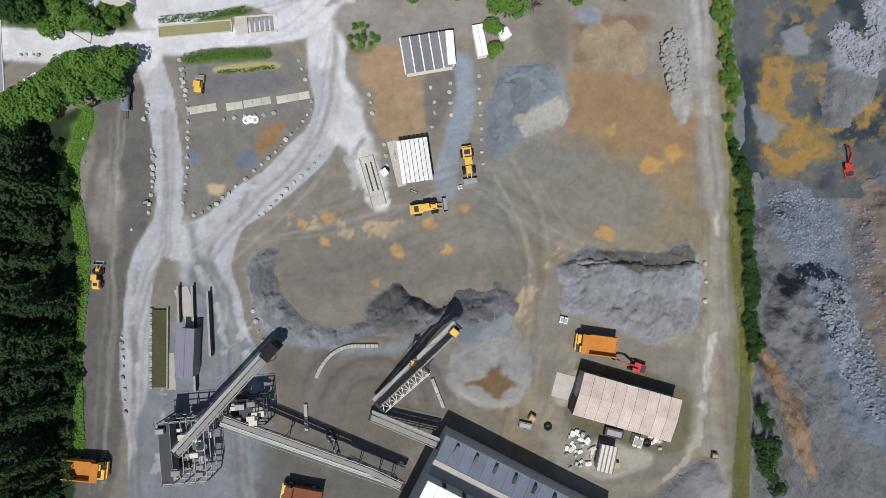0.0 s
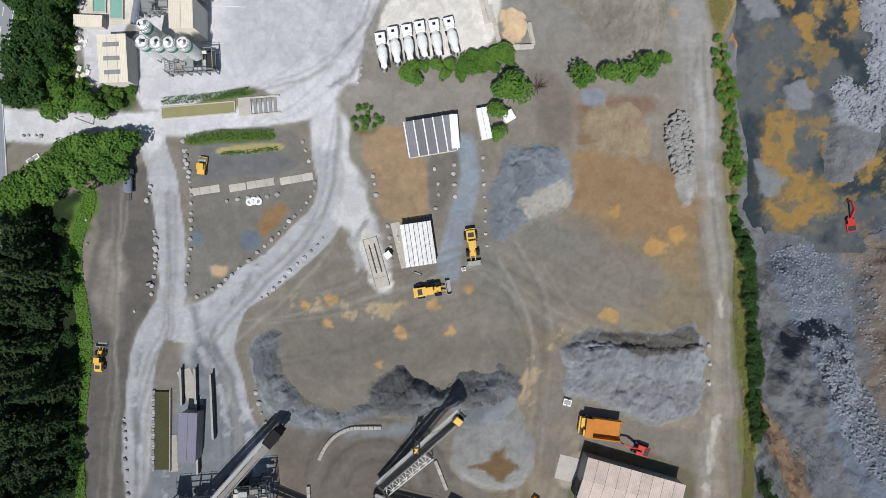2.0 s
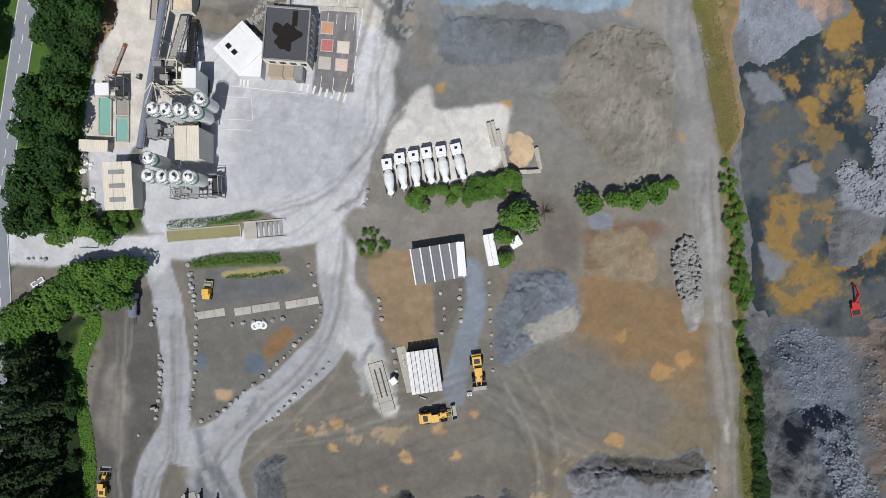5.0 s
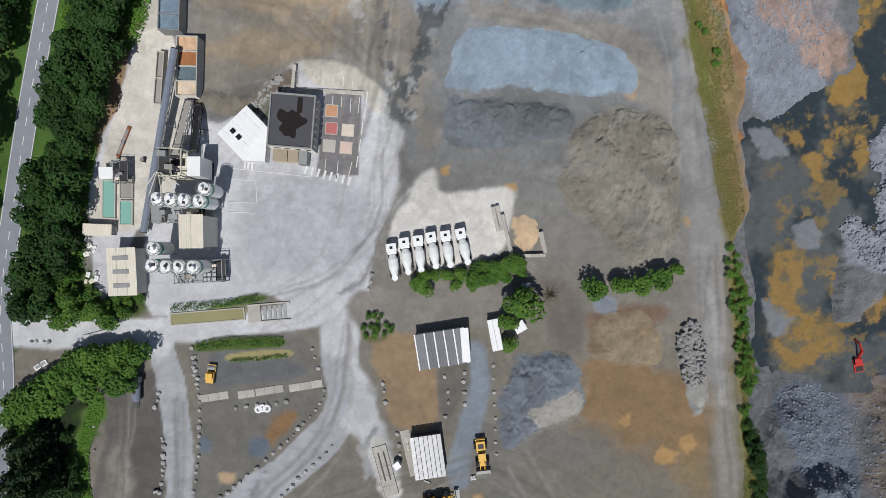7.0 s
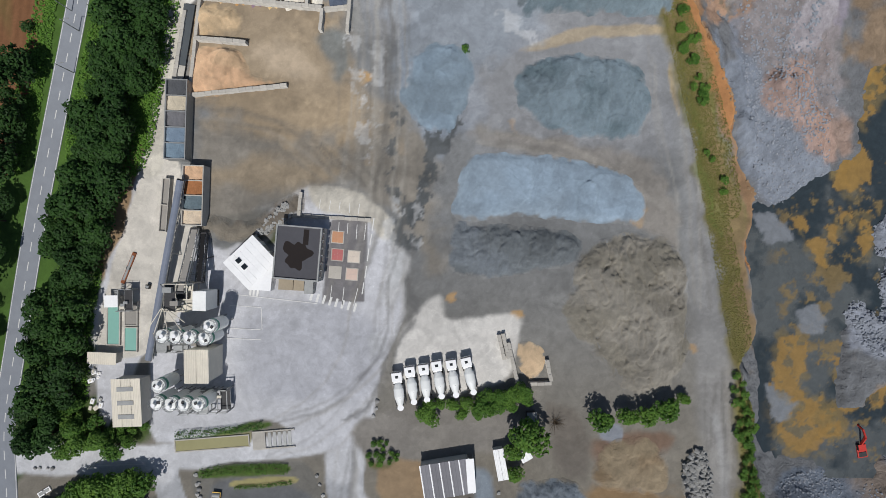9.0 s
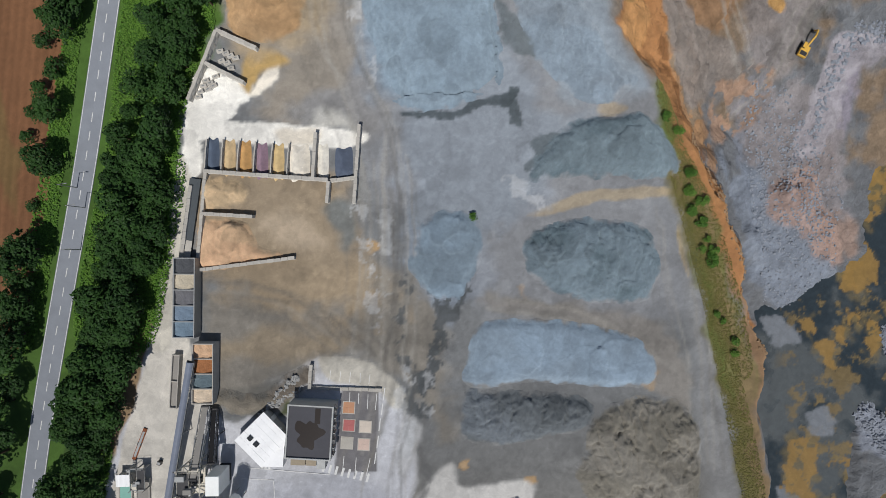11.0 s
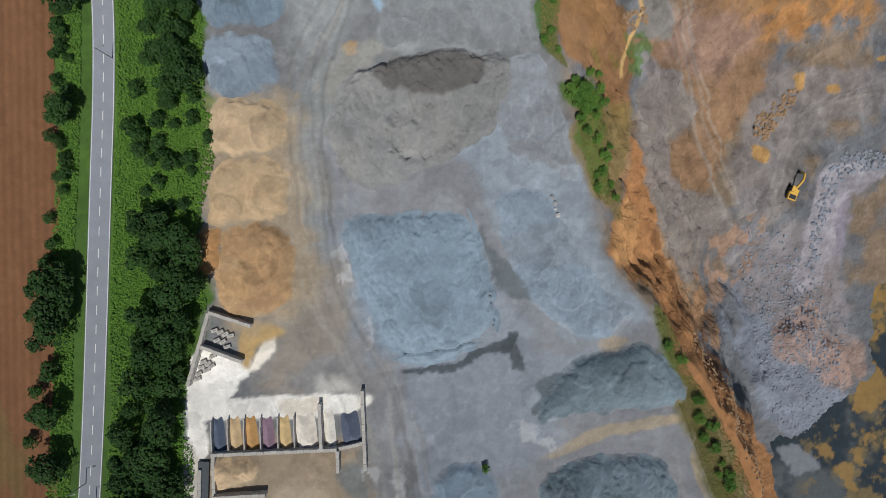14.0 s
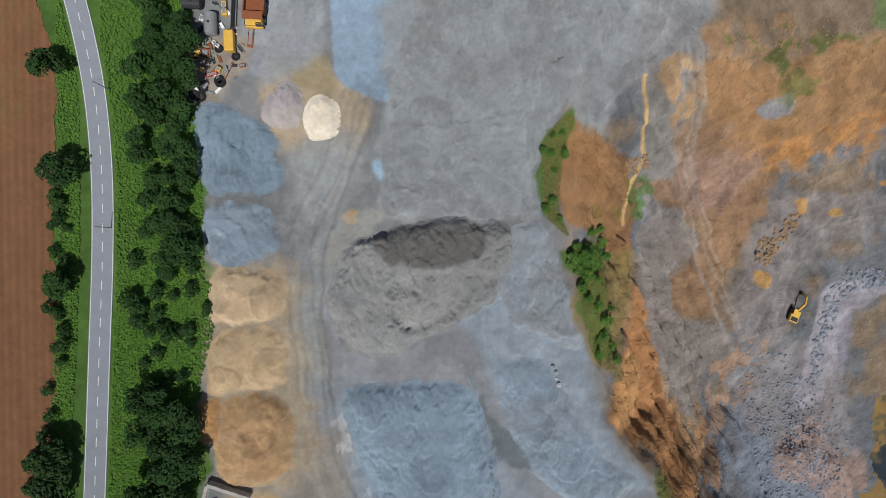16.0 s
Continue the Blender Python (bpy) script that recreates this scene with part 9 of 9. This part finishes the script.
def excavator(p, q, z, paint_mat, label, s=1.0):
    t = empty("excavator", facing(p, q, z), label, "excavator", "excavators")
    t.scale = (s, s, s)
    for y in (-1.75, 1.1):
        bm = bmesh.new()
        box(bm, -2.4, 2.4, y, y + 0.65, 0, 1.0, bevel=0.3)
        track = part("track", bm, RUBBER, t)
        for i in range(10):
            part("shoe", boxed(-2.2 + i * 0.45, -1.9 + i * 0.45, y - 0.02, y + 0.67, 1.0, 1.04), DARK, track)
    part("undercarriage", boxed(-1.2, 1.2, -1.1, 1.1, 0.4, 1.0), DARK, t)
    part("house", boxed(-2.9, 1.2, -1.5, 1.5, 1.15, 2.3, bevel=0.12), paint_mat, t)
    part("turntable", rodded((0, 0, 1.0), (0, 0, 1.15), 1.0, 18), DARK, t)
    part("engine_deck", boxed(-2.6, -1.1, -1.2, 1.2, 2.3, 2.45, bevel=0.05), DARK, t)
    cab = part("cab", boxed(-0.3, 1.6, 0.5, 1.5, 1.2, 3.1, bevel=0.1), GLASS, t, "glazed driver cab")
    part("cab_roof", boxed(-0.35, 1.65, 0.45, 1.55, 3.1, 3.2), paint_mat, cab)
    part("boom", beamed((1.0, -0.2, 1.8), (4.2, -0.2, 4.6), 0.5, 0.7), paint_mat, t)
    part("boom_tip", beamed((4.2, -0.2, 4.6), (6.6, -0.2, 3.9), 0.45, 0.6), paint_mat, t)
    part("stick", beamed((6.5, -0.2, 4.1), (7.6, -0.2, 1.2), 0.38, 0.5), paint_mat, t)
    part("ram", rodded((2.2, -0.2, 2.2), (4.6, -0.2, 4.0), 0.12, 8), STEEL, t)
    bm = bmesh.new()
    box(bm, 7.2, 8.3, -0.9, 0.5, 0.15, 0.3)
    box(bm, 7.2, 7.35, -0.9, 0.5, 0.3, 1.3)
    for y in (-0.9, 0.42):
        box(bm, 7.35, 8.1, y, y + 0.08, 0.3, 1.1)
    part("bucket", bm, DARK, t)
    return t


def pit_at(x, y):
    return float(ground_height(np.array([x]), np.array([y]))[0])


p, q = (150.5, 29), (149, 37.4)
excavator(p, q, pit_at(*p), RED, "red tracked excavator working on the pit floor", 1.15)
p, q = (114.1, 204.8), (117.9, 211.9)
excavator(p, q, pit_at(*p), YELLOW, "yellow tracked excavator on a pit bench", 0.95)
excavator((48.1, -28.9), (43.6, -27.2), 0.0, RED, "red tracked excavator parked behind the workshop", 0.75)
excavator((-25.7, -45.8), (-24.4, -48.5), 0.0, STEEL, "small grey excavator among the conveyors", 0.55)

roller = empty("road_roller", facing((-57.1, 39), (-56.9, 41.4)), "yellow road roller parked on gravel", "roller")
part("body", boxed(-2.0, 0.6, -0.9, 0.9, 0.7, 1.8, bevel=0.15), YELLOW, roller)
part("canopy", boxed(-1.0, 0.5, -0.8, 0.8, 2.5, 2.62, bevel=0.04), YELLOW, roller)
for x in (-0.9, 0.4):
    for y in (-0.7, 0.7):
        part("post", boxed(x - 0.04, x + 0.04, y - 0.04, y + 0.04, 1.8, 2.5), DARK, roller)
part("drum", rodded((1.5, -0.9, 0.7), (1.5, 0.9, 0.7), 0.7, 20), STEEL, roller)
part("yoke", boxed(0.6, 2.3, -1.0, 1.0, 0.75, 0.95), YELLOW, roller)
for y in (-0.75, 0.75):
    wheel(roller, -1.3, y, 0.7, 0.4)


def tank(p, q, r, label, mat, z=1.2, trailer=False):
    long = span(p, q)
    t = empty("tank", facing(p, q), label, "tank")
    bm = bmesh.new()
    lathe(bm, [(0, r * 0.6), (0.25, r), (long - 0.25, r), (long, r * 0.6)])
    bmesh.ops.translate(bm, verts=bm.verts, vec=(0, 0, z + r * 0.6))
    part("shell", bm, mat, t)
    part("manhole", rodded((long * 0.5, 0, z + r * 1.55), (long * 0.5, 0, z + r * 1.75), 0.3, 12), DARK, t)
    for x in (long * 0.2, long * 0.8):
        part("saddle", boxed(x - 0.2, x + 0.2, -r * 0.8, r * 0.8, -0.1, z), DARK, t)
        if trailer:
            for y in (-r * 0.9, r * 0.9):
                wheel(t, x, y, 0.45, 0.3)
    if trailer:
        part("drawbar", beamed((long, 0, 0.8), (long + 1.8, 0, 0.6), 0.15, 0.15), DARK, t)
        part("cab", boxed(-1.4, -0.1, -0.9, 0.9, 0.4, 2.2, bevel=0.1), STEEL, t)
    return t


tank((-74.5, 36.9), (-74.5, 32.6), 0.95, "grey water tank trailer on the dirt lane", BLUE_ROOF, 0.9, True)
tank((-46.6, 299.2), (-47.1, 293.9), 1.5, "old grey steel storage tank among weeds", STEEL, 0.6)
tank((-52.8, 302.2), (-48.2, 301.5), 1.4, "old dark grey storage tank among weeds", DARK, 0.6)

# ---- scrap corner ----
van = empty("site_van", facing((-43.1, 289.7), (-42.8, 294.1)), "bright yellow enclosed machine cabin", "cabin")
part("body", boxed(0, 4.8, -1.1, 1.1, 0.5, 2.5, bevel=0.25), YELLOW, van)
part("window", boxed(4.78, 4.84, -0.9, 0.9, 1.5, 2.2), GLASS, van)
part("skid", boxed(0.2, 4.6, -0.9, 0.9, -0.05, 0.5), DARK, van)
for x in (1.0, 2.4, 3.6):
    part("roof_rib", boxed(x, x + 0.1, -0.9, 0.9, 2.5, 2.56), YELLOW, van)
conveyor("old lattice boom lying among scrap", (*(-42.1, 295.3), 0.9), (*(-40.6, 305), 0.9), 1.2, 0.7, (), frame_mat=STEEL, bays=10)
listed_batch = []
listed_batch.append(((-37.6, 296.8), (-38.8, 290.7), 1.3, 0.35, RUST, "long rusty steel plate on the ground"))
listed_batch.append(((-51.3, 290.9), (-48.2, 290.2), 1.8, 1.0, RUST, "rusty steel skip among scrap"))
listed_batch.append(((-43.5, 301.7), (-43.6, 298.4), 1.2, 1.2, YELLOW, "yellow machine boom section on weeds"))
listed_batch.append(((-49.5, 298.8), (-48.6, 298.4), 1.4, 0.6, WHITE, "white scrap frame on weeds"))
listed_batch.append(((-45.5, 284.1), (-43.2, 287.6), 0.5, 0.4, RUST, "rusty steel beam on the ground"))
listed_batch.append(((-47, 286.6), (-46, 286), 1.2, 1.0, YELLOW, "small yellow machine part among scrap"))
listed_batch.append(((-49.6, 285.2), (-46.9, 285.6), 0.9, 0.6, RED, "red and white barrier scrap"))
listed_batch.append(((-47.8, 284.6), (-46.4, 284.7), 0.9, 0.5, WHITE, "white plastic barrier among scrap"))
listed_batch.append(((-44.9, 286.9), (-44.5, 285.6), 0.6, 0.7, BLUE_ROOF, "blue metal drum rack on gravel"))
listed_batch.append(((-47.1, 292.9), (-45.9, 291.5), 0.9, 0.7, WHITE, "white water container on weeds"))
listed_batch.append(((-41.7, 291.6), (-40.4, 289.5), 0.8, 0.5, STEEL, "grey steel frame on gravel"))
listed_batch.append(((-41.6, 286.6), (-40.3, 286.7), 0.8, 0.6, RUST, "small rusty steel box on gravel"))
listed_batch.append(((-46.5, 302), (-44.6, 301.2), 1.0, 0.4, STEEL, "grey scrap metal bundle on weeds"))
listed_batch.append(((-45.7, 298.7), (-44.9, 295.9), 0.8, 0.5, STEEL, "grey scrap metal bundle on weeds"))
listed_batch.append(((-6.6, 13.8), (-4.7, 13.1), 0.5, 0.25, DARK, "dark steel beam lying on the yard"))
listed_batch.append(((4.9, 14.4), (6, 14.6), 0.9, 0.7, WHITE, "small pale crate on the yard"))
listed_batch.append(((29.6, -17.4), (31.5, -17.9), 1.6, 0.8, WHITE, "white wire crate beside a heap"))
listed_batch.append(((19.7, -42.8), (22.8, -43.5), 1.6, 0.8, BLUE_ROOF, "bluish pump set on gravel"))
listed_batch.append(((22.2, -40.8), (23.6, -41.7), 1.5, 1.3, ORANGE, "small orange generator on gravel"))
listed_batch.append(((40.4, -44.3), (44.8, -45.4), 2.2, 1.5, DARK, "dark open skip with junk"))
listed_batch.append(((47, -46.4), (49.2, -47.1), 2.6, 2.2, CREAM, "small cream shed block by the workshop"))
listed_batch.append(((66.5, -50.5), (68, -50.7), 1.4, 1.0, RUST, "rusty skip beside the haul road"))
listed_batch.append(((32.7, -60.5), (33.8, -59.4), 0.9, 1.4, WHITE, "white van part beside the hall"))
listed_batch.append(((-99.1, 39.8), (-96.3, 41.6), 1.2, 0.4, WHITE, "white barrier boards by the road"))
listed_batch.append(((42.9, -52.5), (44, -52.8), 1.2, 1.2, YELLOW, "small yellow machine by the hut"))
listed_batch.append(((-80, 90.4), (-77.2, 97.7), 0.9, 0.4, RUST, "long rusty steel trough on the concrete lane"))
listed_batch.append(((-85, 59.2), (-83.9, 59), 0.8, 0.7, WHITE, "white container box beside crates"))
listed_batch.append(((-74.2, 89.8), (-73.3, 89.6), 0.9, 1.2, DARK, "dark pump box on concrete"))
listed_batch.append(((-10.1, 20.9), (-10.6, 24.1), 0.5, 0.3, CREAM, "pale timber on the ground"))
listed_batch.append(((-69.4, 10.9), (-70.8, 10.6), 1.0, 0.7, DARK, "dark drum beside the lane"))
listed_batch.append(((-90.5, 54), (-89.2, 53.9), 1.4, 2.0, CREAM, "small cream kiosk in the hedge"))
for p, q, w, h, mat, label in listed_batch:
    t = empty("scrap_item", facing(p, q), label, "scrap item", "site clutter")
    long = max(span(p, q), 0.8)
    part("body", boxed(0, long, -w / 2, w / 2, -0.02, h, bevel=min(0.08, h / 4)), mat, t)
    part("trim", boxed(long * 0.1, long * 0.9, -w * 0.3, w * 0.3, h, h + 0.06), STEEL if mat is not STEEL else DARK, t)
    part("strap", boxed(long * 0.45, long * 0.55, -w * 0.52, w * 0.52, h * 0.3, h + 0.02), DARK, t)
for i, p in enumerate((*[(-50.7, 282.6), (-52.8, 281.1), (-51.4, 280.5), (-46.7, 283.8), (-46.5, 283.3), (-46, 291.1), (-42.3, 288.9)], *[(-46, 30.6), (-45.1, 30.9), (-44, 30.8), (50.9, -47.6), (26.8, -43.5)])):
    t = empty("tyre", pose(*p, 0, 0, 0, i * 40), "big worn tyre lying on the ground" if i < 7 or i > 9 else "white painted tyre ring on gravel", "tyre", "loose tyres")
    bm = bmesh.new()
    r = 0.95 if i < 5 else 0.7
    rings = []
    for k in range(20):
        a = k * math.pi / 10
        rings.append([bm.verts.new(((r + 0.32 * math.cos(c)) * math.cos(a), (r + 0.32 * math.cos(c)) * math.sin(a), 0.3 + 0.3 * math.sin(c))) for c in [q * math.pi / 4 for q in range(8)]])
    for k in range(20):
        for q in range(8):
            bm.faces.new((rings[k][q], rings[(k + 1) % 20][q], rings[(k + 1) % 20][(q + 1) % 8], rings[k][(q + 1) % 8]))
    bmesh.ops.recalc_face_normals(bm, faces=bm.faces)
    part("carcass", bm, WHITE if 7 <= i <= 9 else RUBBER, t)
    part("bead", rodded((0, 0, 0.0), (0, 0, 0.12), r * 0.6, 16), STONE if 7 <= i <= 9 else DARK, t)
rng = random.Random(91)
for poly, n in (([(31, -44.9), (37.2, -45.6), (37.9, -51.8), (33.8, -53.2), (31, -48.4)], 34), ([(51.7, -45.7), (55.1, -47.1), (54.5, -49.1), (51.7, -48.4)], 8), ([(-88, 70.6), (-85.1, 70.6), (-84.6, 61.2), (-87.3, 60.5)], 16)):
    for x, y, s in scatter(poly, n, n, 0.4, 0.8):
        t = empty("big_bag", pose(x, y, 0, 0, 0, rng.uniform(0, 90)), "white bulk bag slumped on the ground", "bulk bag", "bulk bags")
        bm = bmesh.new()
        box(bm, -s, s, -s * 0.7, s * 0.7, -0.02, s * 0.9, bevel=s * 0.25)
        part("bag", bm, rng.choice((WHITE, WHITE, CREAM, STEEL)), t)
        part("collar", boxed(-s * 0.35, s * 0.35, -s * 0.25, s * 0.25, s * 0.88, s * 1.0), CREAM, t)
curve_wall = empty("kerb_wall", pose(0, 0, 0), "curved low wall of white blocks round the stacker", "kerb wall")
pts = rounded([(-29.3, -31.5), (-27.7, -28.3), (-25.2, -25.6), (-21.8, -24), (-18.4, -23.8), (-14.3, -23.8)], 4, False)
for a, b in zip(pts, pts[1:]):
    part("block", boxed(0, span(a, b) * 0.92, -0.4, 0.4, -0.05, 0.7, bevel=0.05), CONCRETE, curve_wall).matrix_basis = facing(a, b)
for p, q in (((-31.9, -37.9), (-31.6, -44.3)), ((-1.3, -31.8), (1.5, -38.9))):
    w = empty("kerb_wall", facing(p, q), "straight low concrete kerb wall", "kerb wall")
    for k in range(4):
        part("block", boxed(span(p, q) * k / 4, span(p, q) * (k + 0.96) / 4, -0.4, 0.4, -0.05, 0.6, bevel=0.05), CONCRETE, w)
# line poles by the road
for x, y in [(-72, 284.3), (-75.3, 252.5)] + [(-91, 149.9)] + [(-92.8, 154.6), (-92.1, 140)] + [(-83.5, 49.1)]:
    pole = empty("utility_pole", pose(x, y, 0), "slim grey pole beside the road", "pole", "roadside poles")
    part("shaft", rodded((0, 0, -0.2), (0, 0, 7.5), 0.12, 10, 0.08), STEEL, pole)
    part("arm", rodded((0, 0, 7.3), (1.6, 0.2, 7.5), 0.05, 8), STEEL, pole)
    part("lamp_head", boxed(1.5, 2.1, 0.08, 0.32, 7.42, 7.58, bevel=0.03), STEEL, pole)
rng = random.Random(14)
for i, (x, y, s) in enumerate(scatter([(-51.4, 293.3), (-45.4, 299.9), (-38.4, 297.9), (-39.4, 288.7), (-44, 282.6), (-52, 282.1)], 42, 31, 0.25, 0.6, 0.9)):
    word, mat = rng.choice((("rusty", RUST), ("grey", STEEL), ("white", WHITE), ("dark", DARK), ("yellow", YELLOW), ("blue", BLUE_ROOF)))
    t = empty("scrap_item", pose(x, y, 0, 0, 0, rng.uniform(0, 180)), f"{word} piece of scrap metal among weeds", "scrap item", "site clutter")
    part("body", boxed(-s * rng.uniform(1, 2.4), s, -s * 0.6, s * 0.6, -0.02, s * rng.uniform(0.5, 1.2), bevel=0.05), mat, t)
    part("bar", rodded((-s * 1.5, rng.uniform(-s, s), 0.1), (s * 1.8, rng.uniform(-s, s), s * 0.9), 0.07, 6), rng.choice((STEEL, RUST, DARK)), t)
